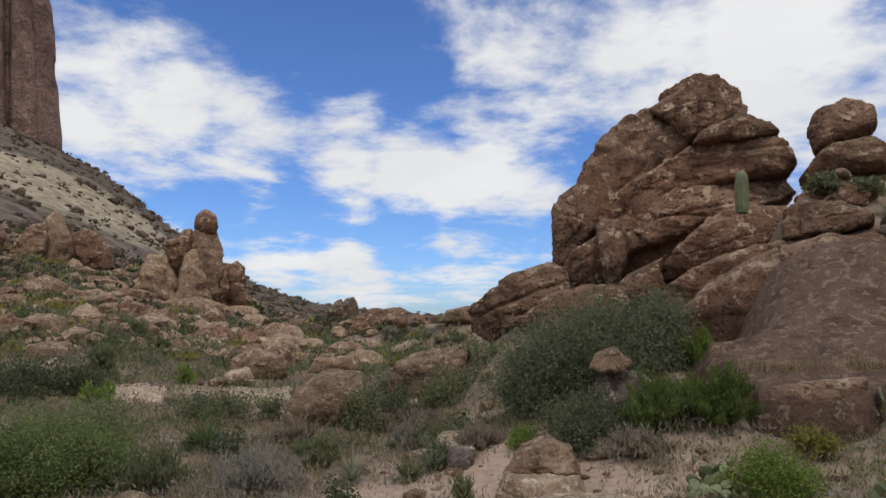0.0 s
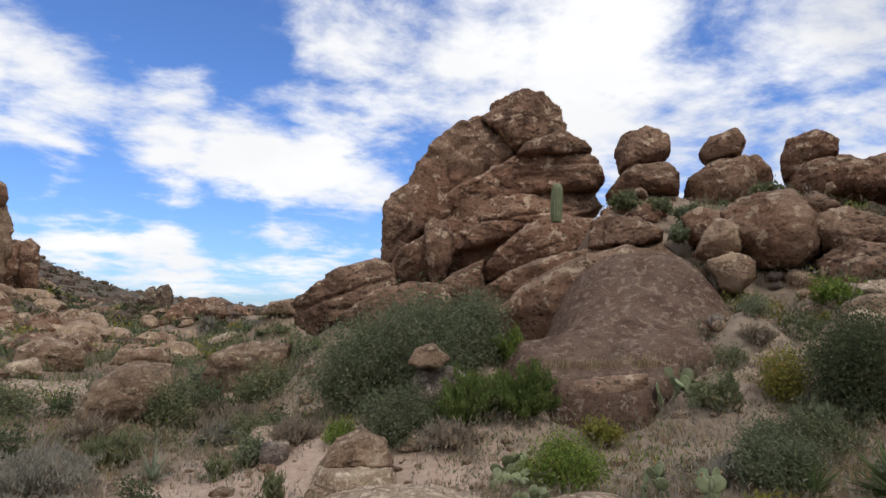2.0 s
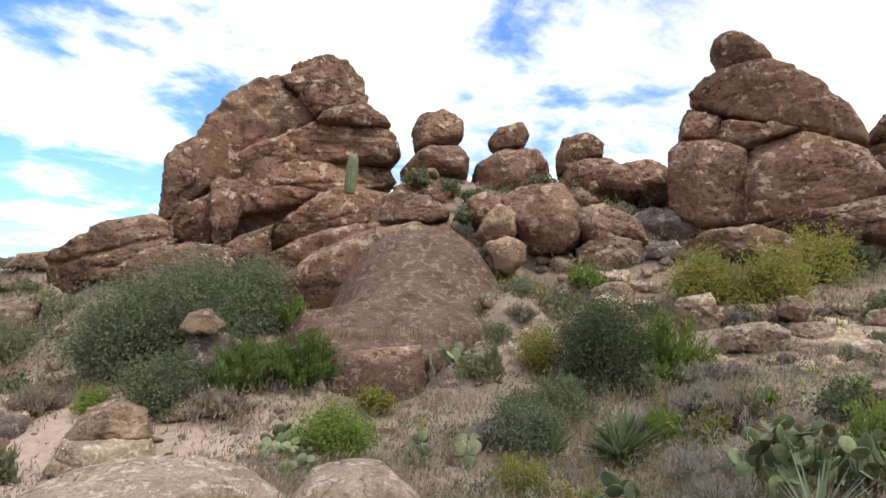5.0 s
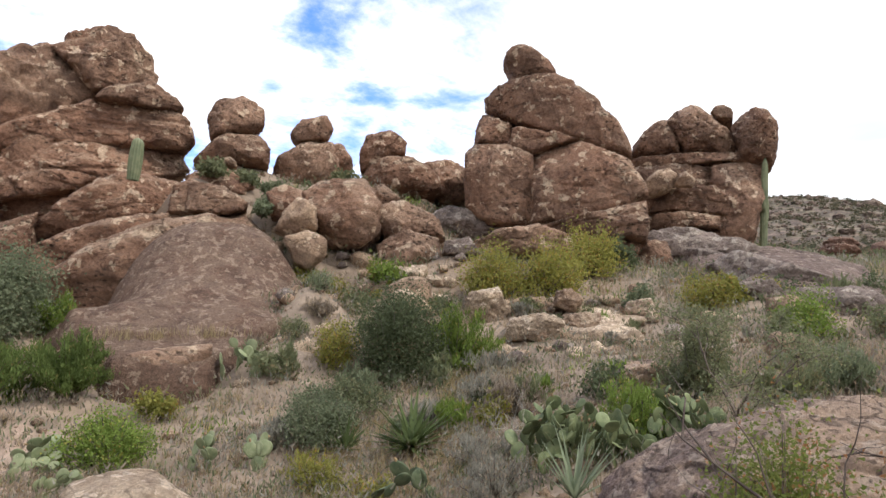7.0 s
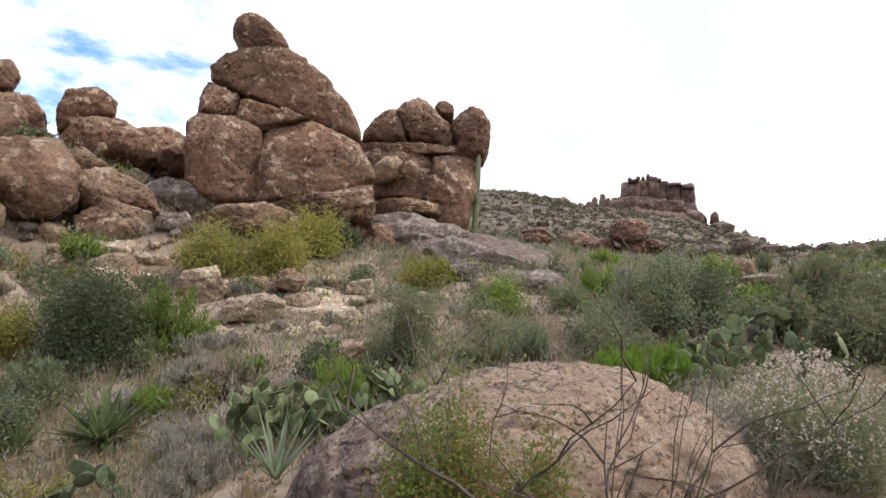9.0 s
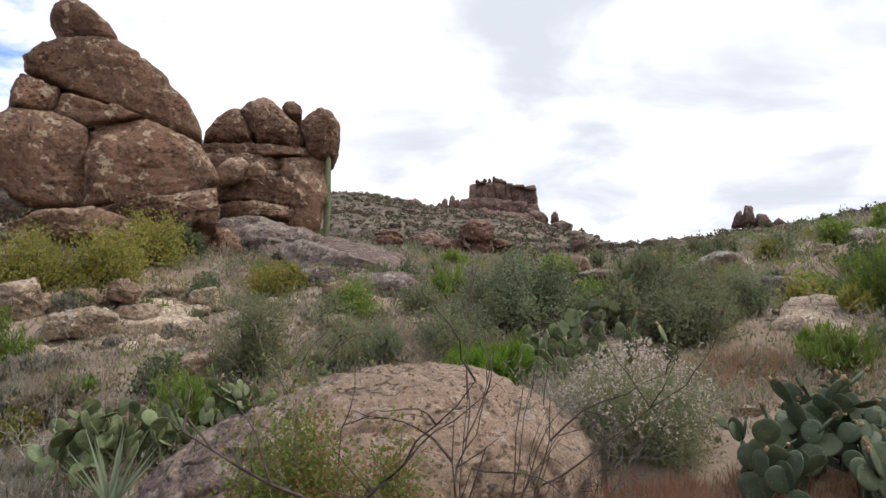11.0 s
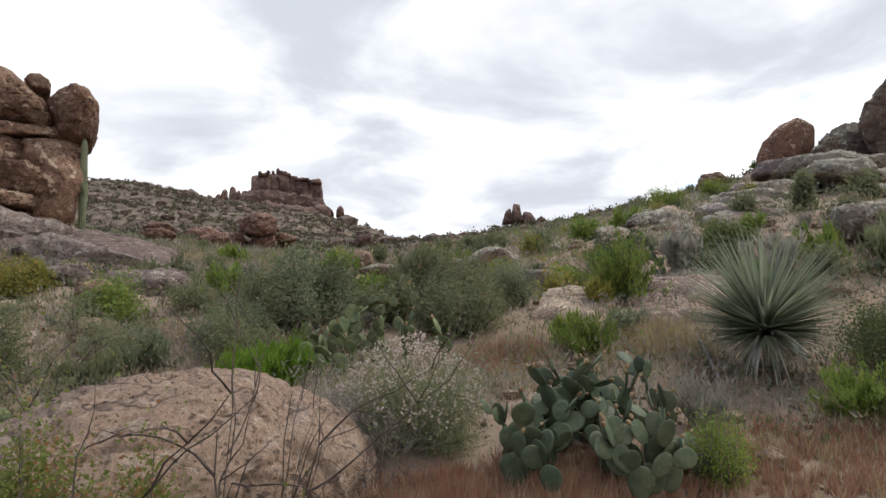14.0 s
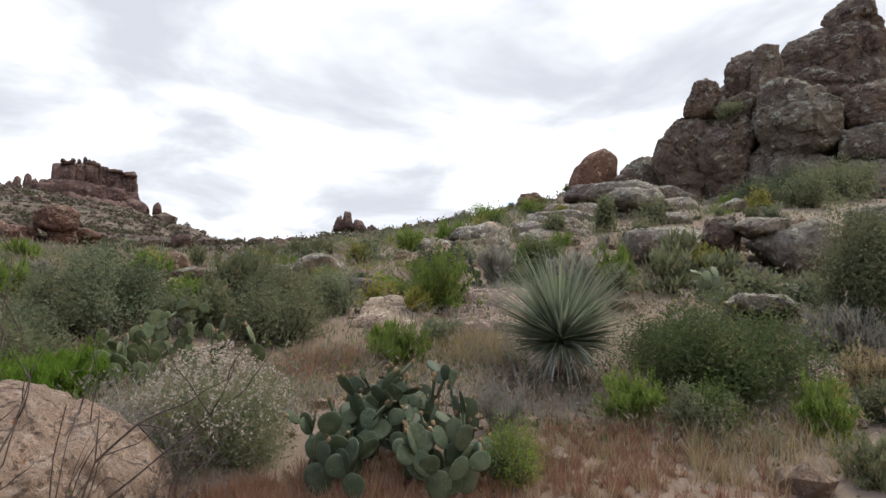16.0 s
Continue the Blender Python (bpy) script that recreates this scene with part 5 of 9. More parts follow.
stone("crown_rock", "", 253.73, -3.23, 54.49, 90.6, 1.20, (-1.00, -0.82, 0.99, -0.81, 0.80, 0.14, 0.01, 0.82, -0.70, 0.54), FARROCK, butte, belly=6, corner=50, sub=3, bite=0.95, rough=1.4)
stone("crown_rock", "", 253.71, -4.57, 53.99, 90.9, 1.20, (-0.84, -0.62, 0.83, -0.61, 0.67, 0.11, 0.00, 0.61, -0.58, 0.41), FARROCK, butte, belly=6, corner=50, sub=3, bite=0.95, rough=1.4)
stone("ledge", "", 248.61, 11.48, 37.86, 87.3, 4.00, (-2.84, -2.34, 2.84, -2.62, 2.23, 1.65, -0.06, 2.62, -2.04, 1.95), FARROCK, butte, belly=4, sub=3, bite=0.96)
stone("ledge", "", 248.74, 8.42, 38.65, 88.0, 4.00, (-3.22, -3.06, 3.22, -3.34, 2.52, 2.37, -0.07, 3.34, -2.31, 2.65), FARROCK, butte, belly=4, sub=4, bite=0.96)
stone("ledge", "", 248.82, 5.66, 37.92, 88.6, 4.00, (-2.38, -2.25, 2.38, -2.57, 1.88, 1.57, -0.05, 2.57, -1.71, 1.90), FARROCK, butte, belly=4, sub=3, bite=0.96)
stone("ledge", "", 248.87, 2.89, 39.14, 89.3, 4.00, (-1.77, -3.41, 1.77, -3.76, 1.38, 2.75, -0.05, 3.76, -1.29, 3.10), FARROCK, butte, belly=4, sub=4, bite=0.96)
stone("ledge", "", 248.88, 1.59, 38.74, 89.6, 4.00, (-3.34, -3.01, 3.34, -3.31, 2.64, 2.32, -0.05, 3.31, -2.39, 2.62), FARROCK, butte, belly=4, sub=4, bite=0.96)
stone("ledge", "", 248.89, -1.87, 38.69, 90.4, 4.00, (-2.16, -2.88, 2.16, -3.23, 1.70, 2.21, -0.04, 3.23, -1.55, 2.56), FARROCK, butte, belly=4, sub=4, bite=0.96)
stone("ledge", "", 248.87, -4.03, 38.62, 90.9, 4.00, (-2.26, -2.77, 2.26, -3.12, 1.79, 2.10, -0.03, 3.12, -1.61, 2.46), FARROCK, butte, belly=4, sub=3, bite=0.96)
stone("ledge", "", 248.80, -7.11, 38.53, 91.6, 4.00, (-3.29, -2.65, 3.29, -2.98, 2.62, 1.97, -0.03, 2.98, -2.33, 2.31), FARROCK, butte, belly=4, sub=4, bite=0.96)
stone("ledge", "", 248.69, -10.50, 38.12, 92.4, 4.00, (-3.22, -2.18, 3.22, -2.53, 2.57, 1.51, -0.02, 2.53, -2.27, 1.87), FARROCK, butte, belly=4, sub=4, bite=0.96)
stone("ledge", "", 248.59, -12.65, 38.33, 92.8, 4.00, (-1.95, -2.36, 1.95, -2.74, 1.55, 1.70, -0.01, 2.74, -1.37, 2.09), FARROCK, butte, belly=4, sub=3, bite=0.96)
stone("ledge", "", 248.40, -15.97, 38.80, 93.6, 4.00, (-3.34, -2.81, 3.34, -3.18, 2.67, 2.15, -0.01, 3.18, -2.34, 2.51), FARROCK, butte, belly=4, sub=4, bite=0.96)
stone("ledge", "", 248.25, -18.15, 38.43, 94.1, 4.00, (-2.05, -2.40, 2.05, -2.80, 1.65, 1.75, 0.00, 2.80, -1.44, 2.14), FARROCK, butte, belly=4, sub=3, bite=0.96)

peak = thing("rock_peak", "small jagged rock peak on the skyline", "rock peak", pose(117.52, -44.28, 19.52))
stone("block", "", 119.62, -43.80, 19.43, 110.0, 3.00, (-1.24, -1.35, 1.24, -1.43, 0.45, 1.43, -0.43, 0.80), FARROCK, peak, sub=3, belly=5.5, bite=0.96)
stone("block", "", 119.07, -45.28, 19.83, 110.8, 3.00, (-1.29, -1.80, 1.29, -1.88, 0.64, 1.63, -0.43, 1.88), FARROCK, peak, sub=4, belly=5.5, bite=0.96)
stone("block", "", 118.22, -47.45, 18.92, 111.8, 3.00, (-1.76, -1.06, 1.76, -1.19, 0.54, 0.81, -0.73, 1.19), FARROCK, peak, sub=4, belly=5.5, bite=0.96)
stone("block", "", 117.22, -49.89, 18.27, 113.0, 3.00, (-1.70, -0.61, 1.70, -0.85, -0.16, 0.85), FARROCK, peak, sub=4, belly=5.5, bite=0.96)

# the egg stone and the lichen cliff
stone("boulder", "egg-shaped brown boulder perched on the slope", 34.18, -31.08, 11.53, 132.2, 1.60, (-1.63, -1.08, -0.74, -1.39, 0.82, -1.20, 1.58, -0.24, 1.57, 0.80, 0.81, 1.39, -0.31, 1.07, -1.31, -0.01), BROWN, None, "boulder", sub=5, rough=0.6, belly=3.5, bite=1.0)
stone("boulder", "dark low boulder on the skyline slope", 34.71, -26.07, 9.05, 127.0, 1.60, (-0.95, -0.32, 0.30, -0.54, 0.95, -0.02, 0.51, 0.54, -0.59, 0.40), BROWN, None, "boulder", sub=4)

cliff = thing("rock_cliff", "high lichen-grey cliff of stacked jointed blocks", "rock cliff", pose(20.88, -32.46, 7.72))
stone("dome", "", 22.25, -42.06, 19.38, 152.3, 3.00, (-1.62, -0.12, -0.39, -1.28, 1.46, -1.45, 1.36, -0.32, 0.92, 0.70, 0.33, 1.29, -0.66, 1.28, -1.22, 0.71), CLIFFRED, cliff, belly=8, corner=50, rough=1.4, bite=0.95, hewn=8, sub=6, swell=1.09)
stone("block", "", 22.79, -40.86, 17.03, 151.0, 3.20, (-2.97, 0.33, -2.41, -0.93, 0.46, -2.05, 1.71, -1.95, 2.69, -1.09, 2.58, 0.54, 1.22, 1.68, -0.47, 2.03, -1.98, 1.68), CLIFFRED, cliff, belly=8, corner=50, rough=1.4, bite=0.95, hewn=8, sub=6, swell=1.09)
stone("block", "", 22.56, -38.69, 15.00, 149.9, 2.20, (-2.19, 0.45, -1.57, -0.15, 0.94, -1.14, 2.04, -0.81, 1.28, 0.06, -0.34, 1.05), CLIFFRED, cliff, belly=8, corner=50, rough=1.4, bite=0.95, hewn=8, sub=6, swell=1.09)
stone("block", "", 25.96, -35.89, 16.07, 144.2, 2.20, (-0.91, -1.25, 0.32, -1.57, 0.72, -0.73, 0.89, 0.99, 0.54, 1.44, -0.40, 1.22, -0.78, 0.39), CLIFFRED, cliff, belly=8, corner=50, rough=1.4, bite=0.95, hewn=8, sub=6, swell=1.09)
stone("block", "", 24.56, -36.50, 15.85, 146.2, 2.20, (-0.93, -1.19, -0.43, -1.54, 0.52, -0.87, 0.88, 0.49, 0.63, 1.43, -0.13, 1.65, -0.63, 1.29), CLIFFRED, cliff, belly=8, corner=50, rough=1.4, bite=0.95, hewn=8, sub=6, swell=1.09)
stone("knob", "", 25.82, -32.11, 14.34, 141.3, 1.10, (-0.98, -0.81, -0.41, -1.08, 0.63, -1.00, 0.94, 0.03, 0.85, 0.71, 0.29, 1.09, -0.36, 0.88, -0.87, -0.24), CLIFFRED, cliff, belly=3, corner=50, rough=1.4, bite=0.95, hewn=8, sub=6, swell=1.09)
stone("ledge", "", 24.67, -33.74, 13.61, 143.9, 1.60, (-1.30, -0.36, 0.98, -0.86, 1.26, 0.35, 0.47, 0.66, -1.09, 0.22), CLIFF, cliff, belly=8, corner=50, rough=1.4, bite=0.95, hewn=8, sub=6, swell=1.09)
stone("block", "", 21.64, -34.82, 12.20, 148.3, 2.80, (-2.11, -0.00, -2.09, -0.82, -1.58, -1.51, -0.47, -1.87, 1.38, -1.72, 1.93, -1.14, 1.87, 0.53, 1.03, 1.27, -0.23, 1.99, -1.09, 1.96, -1.83, 1.46), CLIFF, cliff, belly=8, corner=50, rough=1.4, bite=0.95, hewn=8, sub=6, swell=1.09)
stone("block", "", 22.21, -34.93, 8.65, 147.7, 2.80, (-2.43, -0.67, -1.60, -1.97, 1.89, -2.01, 2.22, -0.43, 2.07, 1.24, -1.40, 2.29, -2.17, 1.25), CLIFF, cliff, belly=8, corner=50, rough=1.4, bite=0.95, hewn=8, sub=6, swell=1.09)
stone("block", "", 19.36, -38.04, 12.72, 153.2, 2.60, (-1.58, -0.14, -1.27, -1.12, 1.41, -1.45, 1.54, 0.66, 0.85, 1.17, -0.65, 0.98, -1.43, 0.64), CLIFFRED, cliff, belly=8, corner=50, rough=1.4, bite=0.95, hewn=8, sub=6, swell=1.09)
stone("block", "", 18.97, -37.11, 10.39, 153.1, 2.60, (-1.51, -0.61, 1.38, -1.18, 1.48, 0.55, 0.76, 0.87, -1.48, 0.83), CLIFF, cliff, belly=8, corner=50, rough=1.4, bite=0.95, hewn=8, sub=6, swell=1.09)
stone("block", "", 19.05, -36.74, 7.79, 152.8, 2.80, (-1.74, -1.34, 1.47, -1.82, 1.65, 1.22, 0.88, 1.61, -1.43, 1.63), CLIFF, cliff, belly=8, corner=50, rough=1.4, bite=0.95, hewn=8, sub=6, swell=1.09)
stone("block", "", 27.51, -32.00, 10.69, 139.3, 2.80, (-1.47, 0.02, -0.55, -2.52, 1.02, -2.74, 1.46, 0.90, 1.29, 2.58, -0.01, 2.35, -1.18, 0.95), CLIFFRED, cliff, belly=8, corner=50, rough=1.4, bite=0.95, hewn=8, sub=6, swell=1.09)
stone("block", "", 25.38, -33.46, 10.48, 142.9, 2.80, (-1.54, 0.78, -1.49, -2.56, 0.73, -2.40, 1.59, 1.57, 1.17, 2.42, 0.55, 2.64, -1.11, 2.62), CLIFFRED, cliff, belly=8, corner=50, rough=1.4, bite=0.95, hewn=8, sub=6, swell=1.09)
stone("ledge", "", 24.52, -32.11, 7.26, 142.7, 2.40, (-3.32, 0.46, -3.06, -0.71, 2.53, -1.02, 3.10, -0.16, 1.28, 0.78, -1.25, 0.82), CLIFF, cliff, belly=8, corner=50, rough=1.4, bite=0.95, hewn=8, sub=6, swell=1.09)
stone("core", "", 23.82, -39.46, 12.94, 149.0, 2.50, (-8.73, -3.61, 6.67, -5.95, 7.27, 3.31, 2.14, 5.10, -0.81, 4.69, -4.00, 3.88, -6.78, 1.77), CLIFFRED, cliff, sub=4, belly=3.0, bite=0.96)
stone("shelf", "", 30.06, -31.59, 10.11, 136.4, 2.50, (-1.92, -0.36, -1.34, -1.24, 1.84, -0.59, 1.63, 0.82, 0.40, 1.29, -0.94, 0.86), CLIFF, cliff, belly=8, corner=50, rough=1.4, bite=0.95, hewn=8, sub=6, swell=1.09)
stone("boulder", "cracked brown boulder on the slope", 11.10, -14.24, 3.53, 142.4, 0.90, (-0.46, -0.06, -0.15, -0.50, 0.38, -0.50, 0.46, 0.14, 0.33, 0.50, -0.33, 0.42), CLIFFRED, None, "boulder", sub=4)
stone("boulder", "wide lichen-grey boulder on the slope", 9.82, -15.14, 3.15, 147.9, 1.30, (-1.06, 0.17, -0.34, -0.45, 0.18, -0.69, 0.90, -0.27, 1.06, 0.23, 0.64, 0.69, -0.29, 0.53), LICHEN, None, "boulder", sub=5, swell=1.0)
stone("boulder", "cracked grey boulder on the slope", 10.12, -14.40, 3.70, 145.1, 0.80, (-0.62, -0.01, -0.28, -0.22, 0.47, -0.20, 0.62, 0.11, -0.26, 0.22), LICHEN, None, "boulder", sub=5)
stone("boulder", "pale grey boulder on the slope", 8.81, -17.04, 3.67, 152.9, 1.20, (-0.84, -0.05, -0.69, -0.33, 0.80, -0.55, 0.84, 0.21, 0.02, 0.55, -0.64, 0.48), LICHEN, None, "boulder", sub=5, swell=1.0)
stone("rock_slab", "flat lichen-grey rock slab on the slope", 12.24, -13.34, 3.31, 137.3, 2.00, (-0.91, -0.03, -0.70, -0.40, 0.35, -0.49, 0.91, -0.09, 0.89, 0.26, -0.13, 0.49, -0.80, 0.37), LICHEN, None, "rock slab", sub=5, swell=1.0)
stone("boulder", "purplish stone wedged under a grey boulder", 10.29, -14.09, 2.59, 144.0, 0.90, (-0.64, -0.05, -0.41, -0.27, 0.40, -0.31, 0.64, -0.11, 0.20, 0.25, -0.44, 0.31), GREYROCK, None, "boulder", sub=5)
stone("rock_slab", "flat grey rock slab on the slope", 7.28, -10.28, 1.82, 145.1, 1.40, (-0.56, 0.00, -0.02, -0.19, 0.56, -0.05, 0.33, 0.13, -0.34, 0.19), LICHEN, None, "rock slab", sub=5)
stone("rock_slab", "bare pinkish rock slab among grasses", 10.93, -7.24, 1.69, 123.2, 1.80, (-1.03, 0.08, -0.59, -0.24, 0.45, -0.40, 1.03, 0.13, 0.40, 0.40, -0.67, 0.33), PINK, None, "rock slab", sub=5, swell=1.0)
stone("rock_slab", "bare pale rock slab among grasses", 12.65, -6.24, 1.63, 116.0, 1.20, (-0.83, -0.05, 0.28, -0.23, 0.83, -0.07, 0.41, 0.16, -0.48, 0.23), PALE, None, "rock slab", sub=5, swell=1.0)
stone("rock_slab", "lichen-grey outcrop on the hillside", 19.88, -12.74, 4.35, 122.7, 2.00, (-1.04, -0.19, 0.60, -0.37, 1.04, -0.04, 0.30, 0.37, -0.75, 0.26), LICHEN, None, "rock slab", sub=5)
stone("rock_slab", "lichen-grey outcrop on the hillside", 20.91, -21.30, 6.42, 136.0, 2.50, (-1.49, 0.10, 0.31, -0.54, 1.49, -0.27, 1.06, 0.41, -0.71, 0.54), LICHEN, None, "rock slab", sub=5, swell=1.0)
stone("rock_slab", "lichen-grey outcrop on the hillside", 19.92, -16.10, 4.92, 128.9, 2.00, (-1.46, -0.08, -0.23, -0.37, 1.46, -0.21, 0.83, 0.31, -0.90, 0.37), LICHEN, None, "rock slab", sub=5, swell=1.0)
stone("rock_slab", "flat lichen-grey rock slab on the slope", 14.14, -15.32, 3.47, 137.8, 2.50, (-1.10, 0.11, -0.52, -0.43, 1.04, -0.61, 1.10, 0.19, 0.33, 0.61, -0.70, 0.58), LICHEN, None, "rock slab", sub=5, swell=1.0)
stone("rock_slab", "jointed lichen-grey outcrop on the hillside", 31.70, -29.22, 9.01, 133.2, 2.50, (-2.21, -0.05, 2.21, -0.75, 2.14, 0.29, 0.82, 0.74, -1.72, 0.75), GREYROCK, None, "rock slab", belly=4.5, sub=5, swell=1.0)
stone("rock_slab", "jointed lichen-grey outcrop on the hillside", 26.40, -28.84, 7.84, 138.2, 2.50, (-2.27, -0.08, 2.21, -0.83, 2.27, 0.08, 0.77, 0.83, -1.49, 0.75), LICHEN, None, "rock slab", belly=4.5, sub=5, swell=1.0)
stone("rock_slab", "jointed lichen-grey outcrop on the hillside", 26.41, -22.68, 6.70, 131.3, 2.00, (-1.97, -0.11, 1.72, -0.55, 1.97, 0.08, 1.12, 0.55, -1.21, 0.54), LICHEN, None, "rock slab", belly=4.5, sub=5, swell=1.0)
stone("rock_slab", "jointed lichen-grey outcrop on the hillside", 27.15, -26.74, 8.25, 135.0, 2.50, (-2.35, -0.24, 2.04, -0.64, 2.35, 0.04, 0.94, 0.64, -1.42, 0.56), LICHEN, None, "rock slab", belly=4.5, sub=5, swell=1.0)
stone("rock_slab", "jointed lichen-grey outcrop on the hillside", 23.45, -25.72, 6.77, 138.0, 2.00, (-2.07, -0.16, 0.80, -0.58, 2.07, -0.16, 1.35, 0.54, -1.25, 0.58), LICHEN, None, "rock slab", belly=4.5, sub=5, swell=1.0)
stone("rock_slab", "jointed lichen-grey outcrop on the hillside", 22.62, -18.90, 5.64, 129.8, 1.60, (-1.65, -0.16, 0.48, -0.45, 1.65, -0.01, 0.73, 0.45, -1.16, 0.37), LICHEN, None, "rock slab", belly=4.5, sub=5)
stone("rock_slab", "jointed lichen-grey outcrop on the hillside", 15.55, -9.80, 2.84, 122.3, 1.40, (-0.97, -0.11, 0.43, -0.30, 0.97, 0.03, 0.46, 0.30, -0.61, 0.24), GREYROCK, None, "rock slab", belly=4.5, sub=5, swell=1.0)
stone("rock_slab", "jointed lichen-grey outcrop on the hillside", 12.56, -9.27, 2.16, 126.6, 1.20, (-0.67, -0.15, 0.22, -0.29, 0.67, -0.07, 0.36, 0.29, -0.42, 0.23), LICHEN, None, "rock slab", belly=4.5, sub=5)

# near boulders
stone("boulder", "broad smooth pinkish boulder half sunk in the ground", 5.28, 0.59, 0.50, 80.9, 1.35, (-1.76, -0.73, 1.76, -0.36, 1.61, 0.21, 1.30, 0.51, 0.72, 0.73, 0.03, 0.72, -0.67, 0.52, -1.18, 0.29, -1.57, -0.05), PINK, None, "boulder", rough=0.85, belly=2.0, bite=0.95, sub=7, swell=1.0)
stone("boulder", "low pale boulder at the edge of the brush", 1.47, 6.41, -0.27, 11.4, 0.80, (-1.20, -0.11, 1.20, -0.17, 0.79, 0.07, 0.30, 0.17, -0.32, 0.15, -0.81, 0.07), PALE, None, "boulder", rough=0.6, sub=6, swell=1.0)
stone("boulder", "low pale boulder at the edge of the brush", 2.70, 4.93, 0.01, 26.4, 0.50, (-0.57, -0.19, 0.57, -0.10, 0.23, 0.17, -0.09, 0.19, -0.39, 0.11), PALE, None, "boulder", rough=0.6, sub=5, swell=1.0)
stone("boulder", "split boulder with a dark weathered top", 1.38, 9.46, -0.24, 7.7, 0.50, (-0.54, -0.27, -0.00, -0.26, 0.54, -0.20, 0.42, 0.13, 0.10, 0.27, -0.27, 0.14), TAN, None, "boulder", sub=5, swell=1.0)
stone("boulder", "pale lower half of a split boulder", 1.30, 9.17, -0.64, 7.6, 0.55, (-0.63, -0.15, 0.29, -0.25, 0.63, -0.08, 0.54, 0.25, -0.45, 0.23), PALE, None, "boulder", sub=5, swell=1.0)
stone("boulder", "whitish boulder lying beside the path", 0.12, 12.44, -0.86, -0.1, 0.60, (-0.43, -0.32, 0.43, -0.23, 0.32, 0.20, 0.01, 0.32, -0.32, 0.22), PALE, None, "boulder", sub=5)
stone("boulder", "whitish boulder lying beside the path", -0.45, 12.93, -0.94, -2.5, 0.40, (-0.23, -0.10, 0.23, -0.12, 0.21, 0.12, -0.12, 0.09), PALE, None, "boulder", sub=4)
stone("boulder", "whitish boulder lying beside the path", 2.64, 10.65, -0.30, 13.3, 0.50, (-0.41, -0.18, 0.41, -0.17, 0.25, 0.17, -0.19, 0.18), PALE, None, "boulder", sub=4)
stone("boulder", "whitish boulder lying beside the path", 0.20, 11.94, -0.72, 0.4, 0.50, (-0.43, -0.16, 0.43, -0.09, 0.32, 0.16, -0.21, 0.10), PALE, None, "boulder", sub=5)
stone("boulder", "dark grey stone among dry brush", 2.96, 11.60, -0.16, 13.6, 0.50, (-0.46, -0.02, -0.12, -0.21, 0.46, -0.15, 0.34, 0.19, -0.24, 0.21), GREYROCK, None, "boulder", sub=4)
stone("boulder", "whitish boulder lying beside the path", 3.92, 9.73, -0.35, 21.2, 0.50, (-0.26, -0.14, 0.26, -0.12, 0.16, 0.14, -0.15, 0.10), PALE, None, "boulder", sub=4)
stone("boulder", "dark rocks under a reddish boulder", 3.02, 11.18, 0.36, 14.4, 0.45, (-0.48, 0.11, -0.36, -0.46, 0.47, -0.44, 0.48, 0.28, 0.20, 0.46, -0.37, 0.38), GREYROCK, None, "boulder", sub=5)
stone("boulder", "reddish stone standing clear of the bush", 2.78, 11.03, 0.99, 13.3, 0.45, (-0.35, -0.13, -0.16, -0.22, 0.21, -0.18, 0.35, -0.02, 0.07, 0.22, -0.22, 0.13), TAN, None, "boulder", sub=4)
stone("boulder", "whitish boulder lying beside the path", 5.20, 11.04, -0.26, 24.7, 0.50, (-0.43, -0.24, 0.34, -0.21, 0.43, 0.16, 0.16, 0.24, -0.29, 0.07), PALE, None, "boulder", sub=4)
stone("boulder", "brown block lying on the slope", 8.73, 10.35, 1.46, 39.5, 0.50, (-0.32, -0.22, 0.31, -0.24, 0.32, 0.13, -0.04, 0.24, -0.31, 0.11), BROWN, None, "boulder", sub=4)
stone("boulder", "flat brown stone on the slope", 8.48, 11.18, 1.48, 36.7, 0.40, (-0.23, -0.08, 0.23, -0.06, 0.17, 0.08, -0.12, 0.07), BROWN, None, "boulder", sub=4)
stone("boulder", "large tan boulder in the brush", -2.81, 15.75, -0.13, -9.8, 0.90, (-0.93, -0.64, 0.30, -0.63, 0.93, -0.03, 0.92, 0.63, 0.08, 0.64, -0.72, 0.19), TAN, None, "boulder", sub=5, swell=1.0)
stone("boulder", "large reddish boulder beside the bush", -0.40, 19.00, 0.22, -1.2, 1.00, (-1.18, -0.57, 0.01, -0.68, 1.06, -0.42, 1.18, 0.68, 0.01, 0.65, -0.99, 0.30), TAN, None, "boulder", sub=5, swell=1.0)
stone("boulder", "tan boulder in the brush", -6.42, 23.13, 0.21, -15.7, 1.00, (-0.97, -0.44, -0.13, -0.53, 0.97, -0.42, 0.80, 0.27, -0.16, 0.53, -0.87, 0.19), TAN, None, "boulder", sub=5)
stone("boulder", "pale boulder in the brush", -6.53, 21.01, -0.07, -17.2, 0.60, (-0.55, -0.30, 0.55, -0.15, 0.36, 0.30, -0.31, 0.13), PALE, None, "boulder", sub=4)
stone("boulder", "tan boulder in the brush", -4.01, 24.68, 0.10, -9.3, 0.80, (-0.98, -0.30, 0.98, -0.22, 0.56, 0.30, -0.69, 0.21), TAN, None, "boulder", sub=4)
stone("boulder", "low tan boulder in the brush", -13.05, 22.49, 0.52, -30.5, 1.20, (-1.32, -0.15, -0.02, -0.47, 1.32, -0.23, 0.26, 0.47, -0.88, 0.39), TAN, None, "boulder", sub=5, swell=1.0)

